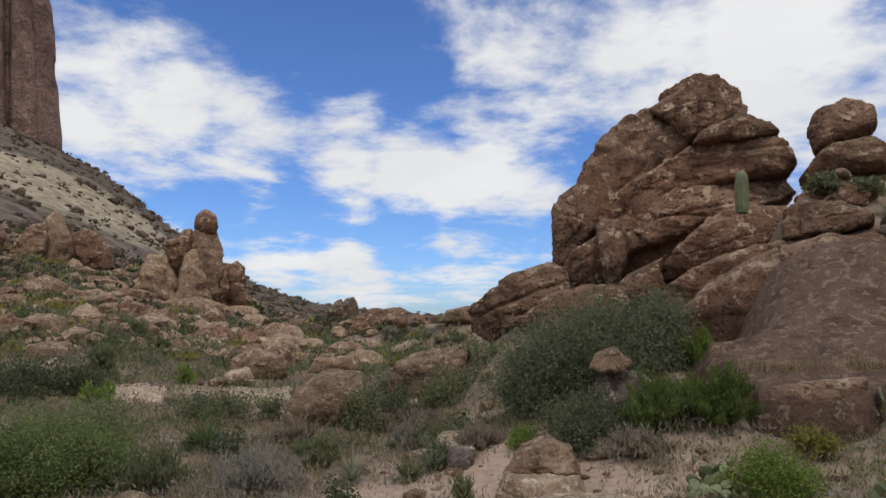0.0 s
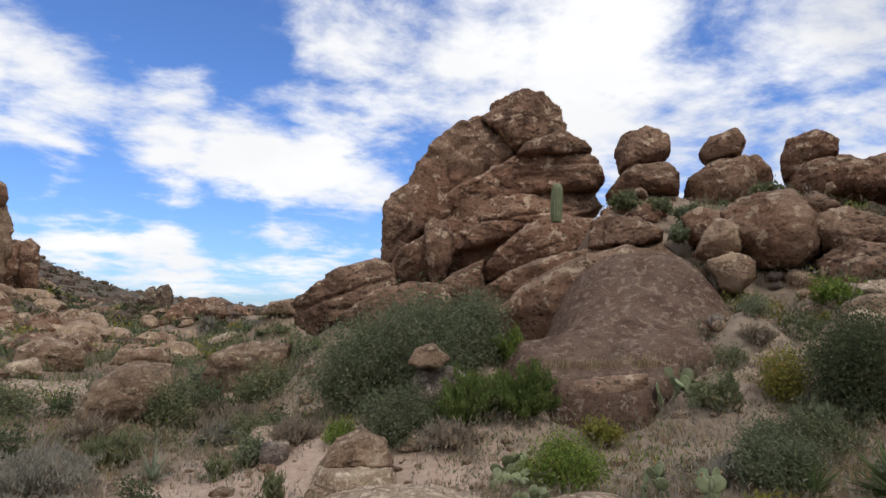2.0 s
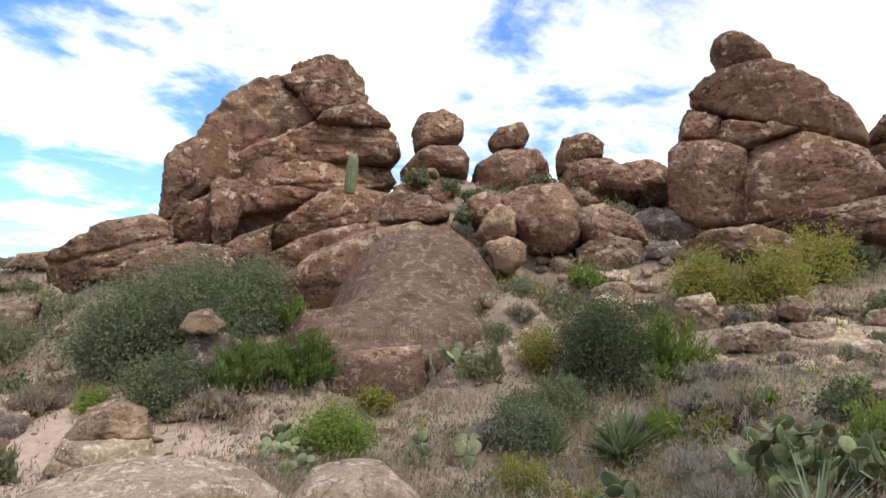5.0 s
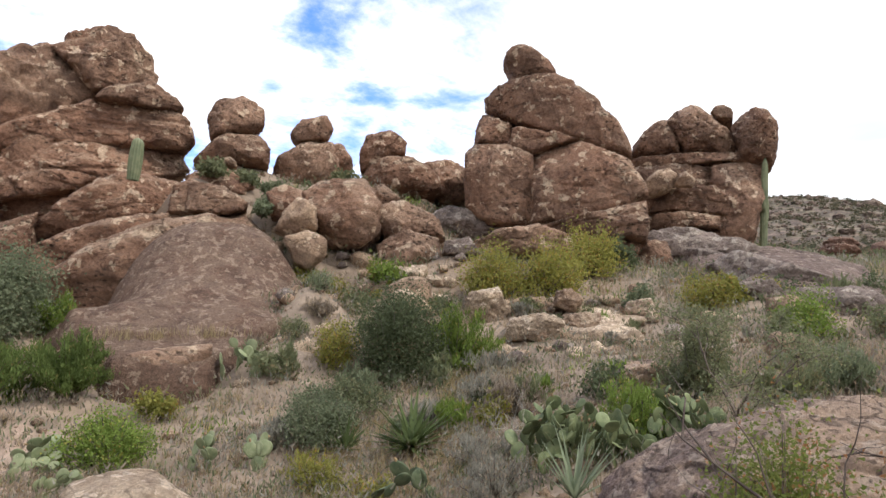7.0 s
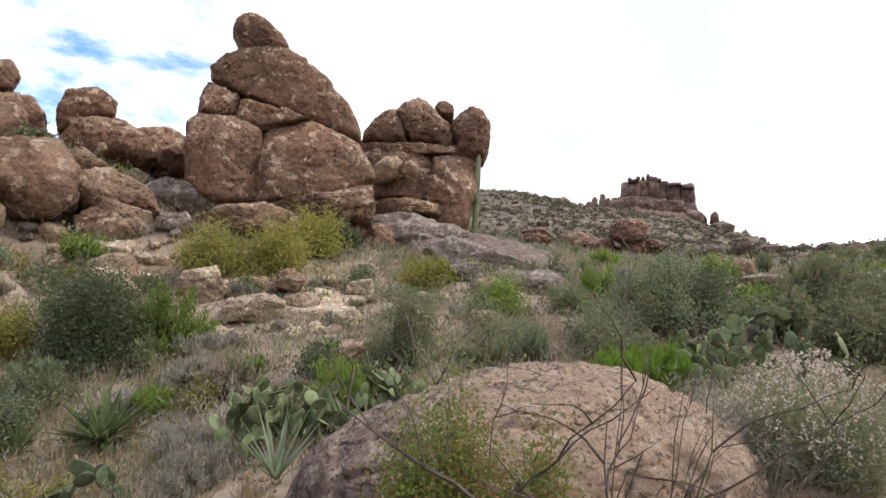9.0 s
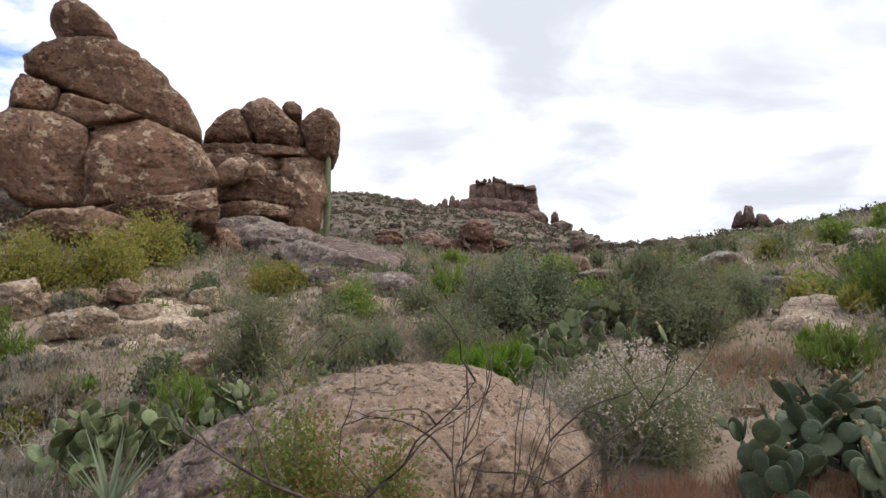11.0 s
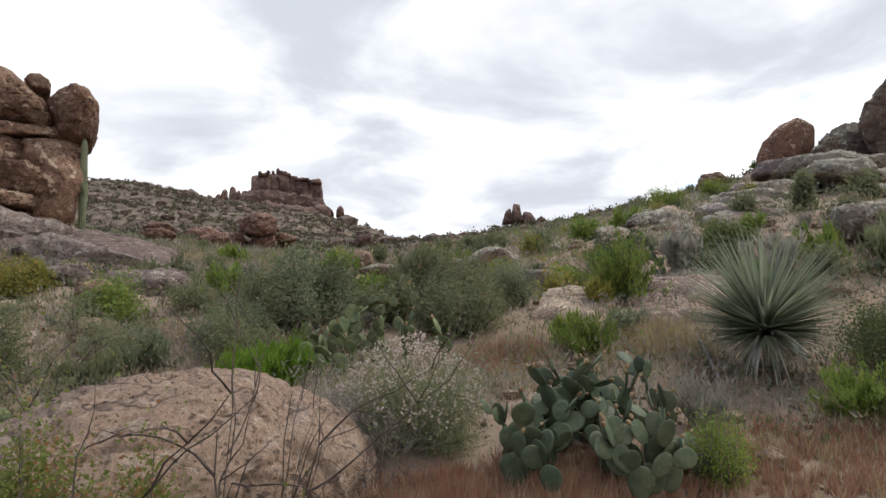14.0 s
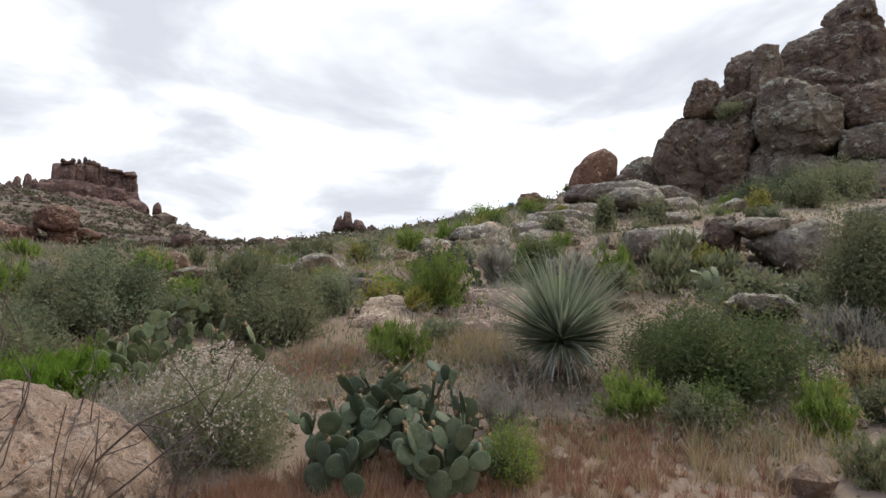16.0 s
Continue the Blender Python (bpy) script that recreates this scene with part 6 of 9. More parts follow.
stone("boulder", "pale broken stone beside the rock sheet", 7.73, 9.39, 0.67, 38.9, 0.35, (-0.33, -0.10, -0.15, -0.30, 0.24, -0.21, 0.32, 0.12, 0.12, 0.30, -0.18, 0.18), PALE, None, "boulder", sub=4, rough=1.6, belly=5, corner=24)
stone("boulder", "pale broken stone beside the rock sheet", 7.62, 9.92, 0.80, 37.0, 0.30, (-0.25, -0.13, 0.05, -0.19, 0.24, 0.02, 0.16, 0.20, -0.09, 0.11), PALE, None, "boulder", sub=4, rough=1.6, belly=5, corner=24)
stone("boulder", "pale broken stone beside the rock sheet", 6.98, 9.27, 0.48, 36.4, 0.30, (-0.23, -0.10, 0.01, -0.18, 0.23, -0.01, 0.12, 0.18, -0.14, 0.11), PALE, None, "boulder", sub=4, rough=1.6, belly=5, corner=24)
stone("boulder", "pale broken stone beside the rock sheet", 8.47, 9.75, 1.06, 40.5, 0.30, (-0.24, -0.12, -0.02, -0.19, 0.24, -0.01, 0.14, 0.19, -0.12, 0.14), PALE, None, "boulder", sub=4, rough=1.6, belly=5, corner=24)
stone("boulder", "pale broken stone beside the rock sheet", 6.50, 9.25, 0.20, 34.5, 0.30, (-0.18, -0.04, -0.02, -0.12, 0.18, -0.03, 0.12, 0.13, -0.09, 0.11), PALE, None, "boulder", sub=4, rough=1.6, belly=5, corner=24)

# pale stones and ledges on the slope below the dome
stone("boulder", "tan broken boulder on the slope", 12.05, 6.48, 1.97, 60.7, 0.50, (-0.28, -0.15, 0.18, -0.24, 0.28, 0.05, 0.04, 0.24, -0.23, 0.16), TAN, None, "boulder", sub=5, rough=1.8, belly=6, corner=24)
stone("boulder", "pale broken boulder on the slope", 10.86, 6.53, 1.43, 58.1, 0.50, (-0.54, -0.28, 0.51, -0.26, 0.54, 0.11, 0.17, 0.28, -0.40, 0.10), PALE, None, "boulder", sub=5, rough=1.8, belly=6, corner=24)
stone("boulder", "tan broken boulder on the slope", 11.58, 5.89, 1.48, 62.0, 0.50, (-0.47, -0.27, 0.47, -0.20, 0.30, 0.27, -0.33, 0.17), TAN, None, "boulder", sub=5, rough=1.8, belly=6, corner=24)
stone("boulder", "pale broken boulder on the slope", 11.18, 7.84, 1.76, 53.9, 0.50, (-0.49, -0.23, 0.21, -0.36, 0.49, -0.06, 0.18, 0.36, -0.34, 0.24), PALE, None, "boulder", sub=5, rough=1.8, belly=6, corner=24)
stone("boulder", "tan broken boulder on the slope", 12.06, 7.45, 1.72, 57.5, 0.50, (-0.62, -0.15, 0.34, -0.33, 0.62, 0.05, 0.31, 0.33, -0.40, 0.22), TAN, None, "boulder", sub=5, rough=1.8, belly=6, corner=24)
stone("boulder", "pale broken boulder on the slope", 11.24, 4.77, 1.29, 65.8, 0.50, (-0.33, -0.19, 0.33, -0.09, 0.13, 0.19, -0.25, 0.11), PALE, None, "boulder", sub=5, rough=1.8, belly=6, corner=24)
stone("boulder", "flat pinkish stone behind prickly pear", 9.03, 3.59, 0.95, 67.1, 0.50, (-0.39, -0.08, 0.10, -0.16, 0.39, 0.02, 0.16, 0.16, -0.20, 0.09), PINK, None, "boulder", sub=5, rough=1.8, belly=6, corner=24)
stone("boulder", "pale broken boulder on the slope", 8.55, 9.91, 0.68, 39.4, 0.50, (-0.31, -0.32, 0.18, -0.35, 0.31, 0.04, 0.07, 0.35, -0.29, 0.11), PALE, None, "boulder", sub=5, rough=1.8, belly=6, corner=24)
stone("boulder", "pale broken boulder on the slope", 9.40, 9.96, 0.98, 42.1, 0.50, (-0.37, -0.19, 0.37, -0.15, 0.23, 0.19, -0.22, 0.10), PALE, None, "boulder", sub=5, rough=1.8, belly=6, corner=24)
stone("boulder", "pale broken boulder on the slope", 13.14, 5.42, 1.86, 66.6, 0.50, (-0.36, -0.25, 0.36, -0.20, 0.18, 0.25, -0.26, 0.16), PALE, None, "boulder", sub=5, rough=1.8, belly=6, corner=24)
stone("boulder", "lichen-grey boulder on the slope", 12.95, 10.05, 3.22, 51.1, 0.50, (-0.48, -0.23, 0.48, -0.17, 0.18, 0.23, -0.37, 0.13), GREYROCK, None, "boulder", sub=5, rough=1.8, belly=6, corner=24)
stone("boulder", "lichen-grey boulder on the slope", 14.57, 3.54, 2.42, 75.4, 0.50, (-0.56, -0.22, 0.56, -0.16, 0.26, 0.22, -0.46, 0.13), GREYROCK, None, "boulder", sub=5, rough=1.8, belly=6, corner=24)
stone("boulder", "pale broken boulder on the slope", 9.94, 6.65, 0.92, 54.8, 0.50, (-0.40, -0.17, 0.40, -0.11, 0.18, 0.17, -0.26, 0.09), PALE, None, "boulder", sub=5, rough=1.8, belly=6, corner=24)
stone("boulder", "lichen-grey boulder on the slope", 14.13, 1.95, 2.14, 81.5, 0.50, (-0.52, -0.20, 0.52, -0.14, 0.35, 0.20, -0.34, 0.12), GREYROCK, None, "boulder", sub=5, rough=1.8, belly=6, corner=24)
stone("boulder", "tan broken boulder on the slope", 9.55, 9.27, 1.08, 44.6, 0.50, (-0.33, -0.24, 0.33, -0.14, 0.19, 0.24, -0.25, 0.16), TAN, None, "boulder", sub=5, rough=1.8, belly=6, corner=24)

# the far ridge with the standing pillars

hoodoo = thing("rock_hoodoo", "cluster of tall weathered rock pillars with a knob", "hoodoo", pose(-16.42, 42.97, 3.18))
stone("knob", "", -15.26, 41.80, 8.09, -20.1, 0.90, (-0.71, -0.42, -0.49, -0.84, 0.52, -0.79, 0.74, -0.27, 0.54, 0.49, -0.08, 0.81, -0.67, 0.38), BROWN, hoodoo, sub=4, belly=3, bite=0.95, rough=0.7)
stone("column", "", -15.69, 42.39, 5.04, -20.3, 1.70, (-1.29, -0.89, -0.76, -2.57, 1.04, -2.55, 1.33, -0.11, 1.31, 1.35, 0.79, 2.49, -0.24, 2.58, -0.70, 2.34, -1.16, 0.71), TAN, hoodoo, sub=5, belly=6, corner=40, rough=1.2, bite=0.93, hewn=8, swell=1.03, beds=((1.2, 0.1, 0.08, 0.05),))
stone("column", "", -15.59, 41.04, 4.36, -20.8, 1.30, (-1.08, -1.91, 1.25, -1.89, 0.57, 0.47, -0.01, 1.92, -0.52, 1.62, -0.95, 0.36), TAN, hoodoo, sub=5, belly=6, corner=40, rough=1.2, bite=0.93, hewn=8, swell=1.03)
stone("block", "", -17.85, 40.00, 4.14, -24.1, 1.60, (-1.29, -1.46, 1.41, -1.60, 1.41, -0.07, 0.83, 1.66, -0.20, 1.62, -0.55, 0.72), TAN, hoodoo, sub=5, belly=6, corner=40, rough=1.2, bite=0.93, hewn=8, swell=1.03)
stone("block", "", -16.79, 41.00, 5.96, -22.3, 1.30, (-0.86, -0.83, -0.32, -1.51, 0.19, -1.50, 0.83, 0.28, 0.85, 1.56, 0.39, 1.50, -0.41, 0.58), BROWN, hoodoo, sub=5, belly=6, corner=40, rough=1.2, bite=0.93, hewn=8, swell=1.03)
stone("slab", "", -16.78, 40.35, 6.55, -22.6, 0.90, (-0.68, -0.14, -0.16, -0.29, 0.69, -0.04, 0.58, 0.31, -0.18, 0.17), TAN, hoodoo, sub=5, belly=6, corner=40, rough=1.2, bite=0.93, hewn=8, swell=1.03)
stone("block", "", -14.11, 42.94, 4.02, -18.2, 1.40, (-0.68, 0.75, -0.66, -1.52, 0.78, -1.51, 0.72, 0.23, 0.33, 1.46, -0.30, 1.52), BROWN, hoodoo, sub=5, belly=6, corner=40, rough=1.2, bite=0.93, hewn=8, swell=1.03)
stone("block", "", -13.34, 42.45, 4.18, -17.4, 1.10, (-0.55, 0.17, -0.23, -1.40, 0.60, -1.39, 0.42, 0.99, -0.05, 1.41, -0.52, 1.03), BROWN, hoodoo, sub=5, belly=6, corner=40, rough=1.2, bite=0.93, hewn=8, swell=1.03)
stone("block", "", -15.09, 39.41, 2.36, -21.0, 1.20, (-2.47, -0.34, 0.10, -0.82, 2.62, -0.49, 1.94, 0.35, 0.34, 0.83, -1.20, 0.71), TAN, hoodoo, sub=5, belly=6, corner=40, rough=1.2, bite=0.93, hewn=8, swell=1.03)
stone("crest_rock", "dark rock knob on the saddle", -6.91, 41.82, 2.14, -9.4, 1.40, (-0.61, -0.82, 0.50, -0.94, 0.67, -0.26, 0.42, 0.96, 0.09, 0.82, -0.40, 0.23), CLIFFRED, None, "rock", sub=5, rough=1.4, belly=5)
stone("crest_rock", "dark jagged rock on the saddle", -6.05, 41.96, 2.19, -8.2, 1.40, (-0.55, -0.93, -0.02, -1.06, 0.56, -0.78, 0.58, 0.39, 0.35, 1.07, -0.04, 0.99, -0.49, 0.54), CLIFFRED, None, "rock", sub=5, rough=1.4, belly=5)
stone("crest_rock", "rounded brown boulder on the saddle", -4.58, 38.22, 1.61, -6.9, 1.50, (-0.96, -0.73, 0.31, -0.85, 1.01, -0.19, 0.85, 0.84, 0.48, 0.86, -0.41, 0.32), BROWN, None, "rock", sub=5, rough=0.9, belly=6, swell=1.05)
stone("crest_rock", "rounded brown boulder on the saddle", -2.96, 38.38, 1.74, -4.4, 1.50, (-0.80, -0.79, 0.24, -0.72, 0.84, -0.14, 0.76, 0.51, 0.19, 0.79, -0.79, 0.64), BROWN, None, "rock", sub=5, rough=0.9, belly=6, swell=1.05)
stone("crest_rock", "dark rock knob on the saddle", -1.71, 47.97, 1.91, -1.9, 1.20, (-0.92, -0.27, 0.92, -0.39, 0.72, 0.23, -0.31, 0.39), BROWN, None, "rock", sub=4)
stone("crest_rock", "low tan rock on the saddle", 0.54, 30.00, 2.00, 1.2, 1.20, (-0.77, -0.37, 0.77, -0.32, 0.65, 0.37, -0.39, 0.19), TAN, None, "rock", sub=4)

crag = thing("rock_crag", "rough tan crag above the boulder field", "crag", pose(-29.55, 49.91, 6.03))
stone("pinnacle", "", -29.91, 49.69, 6.77, -31.0, 2.00, (-2.33, -2.20, -1.57, -3.41, 2.03, -3.34, 2.69, -1.61, 1.57, 0.93, 0.68, 2.85, 0.09, 3.44, -0.38, 2.76), TAN, crag, sub=5, belly=6, corner=40, rough=1.2, bite=0.93, hewn=8, swell=1.03)
stone("block", "", -26.34, 49.19, 6.93, -28.2, 1.80, (-1.42, 0.11, -0.53, -1.71, 1.53, -1.43, 1.14, 0.25, 0.26, 1.30, -0.71, 1.66, -1.34, 1.16), BROWN, crag, sub=5, belly=6, corner=40, rough=1.2, bite=0.93, hewn=8, swell=1.03)
stone("block", "", -30.25, 45.69, 5.04, -33.5, 1.80, (-1.47, -0.69, -0.50, -1.23, 1.44, -0.98, 1.56, 0.28, 0.64, 1.26, -0.63, 0.80), TAN, crag, sub=5, belly=6, corner=40, rough=1.2, bite=0.93, hewn=8, swell=1.03)
stone("block", "", -26.35, 46.56, 4.95, -29.5, 1.50, (-0.98, -1.30, 1.15, -1.25, 0.92, 0.41, -0.04, 1.29, -0.87, 0.34), TAN, crag, sub=5, belly=6, corner=40, rough=1.2, bite=0.93, hewn=8, swell=1.03)
stone("block", "", -23.57, 47.02, 4.09, -26.6, 1.60, (-1.45, -0.62, -0.37, -1.39, 1.58, -0.97, 1.33, 0.43, 0.38, 1.41, -0.85, 1.16), BROWN, crag, sub=5, belly=6, corner=40, rough=1.2, bite=0.93, hewn=8, swell=1.03)
stone("block", "", -27.39, 43.73, 2.68, -32.1, 1.60, (-2.23, -0.62, 0.23, -1.15, 2.44, -0.59, 2.05, 0.54, 0.40, 1.17, -1.43, 0.83), TAN, crag, sub=5, belly=6, corner=40, rough=1.2, bite=0.93, hewn=8, swell=1.03)
stone("block", "", -29.90, 46.76, 7.27, -32.6, 1.50, (-1.18, -1.34, 0.16, -1.59, 1.32, -0.32, 1.13, 1.71, 0.32, 1.44, -0.62, 0.36), BROWN, crag, sub=5, belly=6, corner=40, rough=1.2, bite=0.93, hewn=8, swell=1.03)

talus = thing("rock_outcrop", "broken pale and yellowish rock on the talus slope", "rock outcrop", pose(-62.61, 108.19, 17.82))
stone("block", "", -64.34, 94.76, 15.23, -34.2, 1.20, (-1.04, -0.63, 1.04, -0.47, 0.78, 0.41, -0.08, 0.63, -0.79, 0.34), TAN, talus, sub=4, belly=5.5, bite=0.96)
stone("block", "", -56.44, 114.07, 18.29, -26.3, 1.20, (-1.69, -0.69, 1.69, -0.47, 1.30, 0.46, -0.07, 0.69, -1.24, 0.35), TAN, talus, sub=4, belly=5.5, bite=0.96)
stone("block", "", -52.73, 92.88, 11.34, -29.6, 1.20, (-0.91, -0.65, 0.91, -0.57, 0.67, 0.38, -0.07, 0.65, -0.69, 0.37), PALE, talus, sub=3, belly=5.5, bite=0.96)
stone("block", "", -66.52, 97.41, 17.11, -34.3, 1.20, (-0.60, -0.67, 0.60, -0.57, 0.42, 0.39, -0.08, 0.67, -0.48, 0.37), PALE, talus, sub=3, belly=5.5, bite=0.96)
stone("block", "", -62.63, 98.26, 15.36, -32.5, 1.20, (-1.84, -0.81, 1.84, -0.55, 1.40, 0.55, -0.11, 0.81, -1.37, 0.41), PALE, talus, sub=4, belly=5.5, bite=0.96)
stone("block", "", -54.80, 112.39, 15.20, -26.0, 1.20, (-1.42, -1.03, 1.42, -0.88, 1.06, 0.59, -0.11, 1.03, -1.08, 0.57), PALE, talus, sub=4, belly=5.5, bite=0.96)
stone("block", "", -54.10, 100.19, 17.08, -28.4, 1.20, (-1.95, -1.16, 1.95, -0.89, 1.46, 0.73, -0.13, 1.16, -1.47, 0.62), PALE, talus, sub=4, belly=5.5, bite=0.96)
stone("block", "", -56.83, 107.22, 16.89, -28.0, 1.20, (-1.10, -1.32, 1.10, -1.19, 0.78, 0.74, -0.14, 1.32, -0.88, 0.75), PALE, talus, sub=3, belly=5.5, bite=0.96)
stone("block", "", -61.57, 99.51, 14.34, -31.8, 1.20, (-1.88, -0.80, 1.88, -0.55, 1.43, 0.53, -0.11, 0.80, -1.40, 0.41), PALE, talus, sub=4, belly=5.5, bite=0.96)
stone("block", "", -60.94, 110.39, 19.37, -28.9, 1.20, (-1.62, -1.00, 1.62, -0.76, 1.21, 0.63, -0.11, 1.00, -1.22, 0.53), TAN, talus, sub=4, belly=5.5, bite=0.96)
stone("block", "", -65.35, 117.40, 18.85, -29.1, 1.20, (-1.49, -1.15, 1.49, -0.95, 1.10, 0.69, -0.13, 1.15, -1.15, 0.63), PALE, talus, sub=4, belly=5.5, bite=0.96)
stone("block", "", -49.24, 104.28, 14.69, -25.3, 1.20, (-1.32, -1.01, 1.32, -0.87, 0.98, 0.58, -0.10, 1.01, -1.00, 0.56), TAN, talus, sub=4, belly=5.5, bite=0.96)
stone("block", "", -70.93, 108.16, 16.78, -33.3, 1.20, (-1.81, -0.83, 1.81, -0.56, 1.38, 0.56, -0.11, 0.83, -1.35, 0.42), PALE, talus, sub=4, belly=5.5, bite=0.96)
stone("block", "", -52.95, 102.11, 17.33, -27.4, 1.20, (-1.43, -1.11, 1.43, -0.92, 1.06, 0.66, -0.12, 1.11, -1.10, 0.61), PALE, talus, sub=4, belly=5.5, bite=0.96)
stone("block", "", -60.00, 109.90, 17.50, -28.7, 1.20, (-1.16, -1.13, 1.16, -0.98, 0.84, 0.65, -0.12, 1.13, -0.91, 0.63), PALE, talus, sub=3, belly=5.5, bite=0.96)
stone("block", "", -66.71, 98.39, 19.05, -34.2, 1.20, (-0.99, -1.14, 0.99, -0.95, 0.69, 0.67, -0.14, 1.14, -0.81, 0.63), PALE, talus, sub=3, belly=5.5, bite=0.96)
stone("block", "", -64.08, 94.09, 15.59, -34.3, 1.20, (-0.80, -0.90, 0.80, -0.77, 0.56, 0.52, -0.11, 0.90, -0.65, 0.50), PALE, talus, sub=3, belly=5.5, bite=0.96)
stone("block", "", -69.89, 101.17, 15.39, -34.7, 1.20, (-0.98, -1.15, 0.98, -1.01, 0.68, 0.66, -0.15, 1.15, -0.81, 0.65), TAN, talus, sub=3, belly=5.5, bite=0.96)
stone("block", "", -64.90, 104.96, 14.78, -31.8, 1.20, (-0.74, -1.02, 0.74, -0.93, 0.50, 0.56, -0.12, 1.02, -0.61, 0.58), TAN, talus, sub=3, belly=5.5, bite=0.96)
stone("block", "", -63.03, 100.02, 14.71, -32.2, 1.20, (-0.94, -0.79, 0.94, -0.67, 0.68, 0.47, -0.10, 0.79, -0.74, 0.44), TAN, talus, sub=3, belly=5.5, bite=0.96)
stone("block", "", -59.26, 104.39, 19.04, -29.6, 1.20, (-1.22, -0.74, 1.22, -0.55, 0.91, 0.48, -0.08, 0.74, -0.92, 0.39), PALE, talus, sub=4, belly=5.5, bite=0.96)
stone("block", "", -47.44, 101.88, 12.89, -25.0, 1.20, (-2.00, -1.23, 2.00, -1.06, 1.51, 0.71, -0.13, 1.23, -1.50, 0.68), PALE, talus, sub=4, belly=5.5, bite=0.96)
stone("block", "", -62.06, 105.08, 14.52, -30.6, 1.20, (-1.68, -1.30, 1.68, -1.10, 1.23, 0.76, -0.16, 1.30, -1.30, 0.72), PALE, talus, sub=4, belly=5.5, bite=0.96)
stone("block", "", -50.08, 101.36, 10.62, -26.3, 1.20, (-1.99, -0.64, 1.99, -0.50, 1.54, 0.41, -0.08, 0.64, -1.45, 0.34), PALE, talus, sub=4, belly=5.5, bite=0.96)
stone("block", "", -57.86, 119.43, 13.31, -25.9, 1.20, (-2.28, -1.40, 2.28, -1.23, 1.72, 0.81, -0.15, 1.40, -1.71, 0.78), PALE, talus, sub=4, belly=5.5, bite=0.96)
stone("block", "", -64.11, 92.92, 17.35, -34.6, 1.20, (-0.67, -0.84, 0.67, -0.72, 0.46, 0.49, -0.11, 0.84, -0.56, 0.47), PALE, talus, sub=3, belly=5.5, bite=0.96)

tower = thing("rock_tower", "sheer vertical reddish cliff tower above the talus", "rock tower", pose(-134.39, 198.85, 58.07))
stone("face", "", -138.65, 183.51, 81.15, -37.1, 25.00, (-22.46, 40.84, -15.70, -49.89, 17.54, -46.18, 24.38, -35.54, 12.99, 57.33), TOWERROCK, tower, corner=60, belly=7, rough=0.25, swell=1.0, bite=1.03, hewn=4, sub=6)
stone("buttress", "", -125.61, 169.54, 76.19, -36.5, 10.00, (-8.77, 38.34, -3.40, -40.27, 8.86, -38.72, 6.16, -3.84, 2.43, 43.08), TOWERROCK, tower, corner=60, belly=7, rough=0.25, swell=1.0, bite=1.03, hewn=4, sub=6)
stone("buttress", "", -117.30, 175.39, 79.02, -33.8, 9.00, (-5.67, 41.41, -0.98, -41.47, 6.08, -40.64, -1.57, 43.03), TOWERROCK, tower, corner=60, belly=7, rough=0.25, swell=1.0, bite=1.03, hewn=4, sub=6)


# ---- plants ----
def tubes(paths, radius, sides=3):
    """Tapered tubes along paths (lists of points); radius at the root of each."""
    verts, faces = [], []
    for path, r0 in zip(paths, radius):
        P = [Vector(p) for p in path]
        base = len(verts)
        for i, p in enumerate(P):
            d = (P[min(i + 1, len(P) - 1)] - P[max(i - 1, 0)]).normalized()
            u = d.orthogonal().normalized()
            v = d.cross(u)
            r = r0 * (1 - 0.8 * i / (len(P) - 1))
            for k in range(sides):
                a = 2 * math.pi * k / sides
                verts.append(p + u * math.cos(a) * r + v * math.sin(a) * r)
        for i in range(len(P) - 1):
            for k in range(sides):
                a, b = base + i * sides + k, base + i * sides + (k + 1) % sides
                faces.append((a, b, b + sides, a + sides))
    return verts, faces


def leaf_faces(rng, centres, length, width, up=0.0):
    """Pointed leaves at the centres, turned at random, drawn upward by up."""
    n = len(centres)
    a = rng.normal(size=(n, 3))
    a[:, 2] += up * 2.5
    a /= np.linalg.norm(a, axis=1, keepdims=True)
    b = np.cross(a, rng.normal(size=(n, 3)))
    b /= np.linalg.norm(b, axis=1, keepdims=True) + 1e-9
    s = rng.uniform(0.6, 1.3, (n, 1))
    a, b = a * length * s, b * width * s * 0.5
    fold = np.cross(a, b)
    fold /= np.linalg.norm(fold, axis=1, keepdims=True) + 1e-9
    V = np.stack([centres - b * 1.25, centres + b * 1.25 + fold * width * 0.1, centres + a], 1).reshape(-1, 3)
    return V, (np.arange(n)[:, None] * 3 + np.arange(3)).tolist()


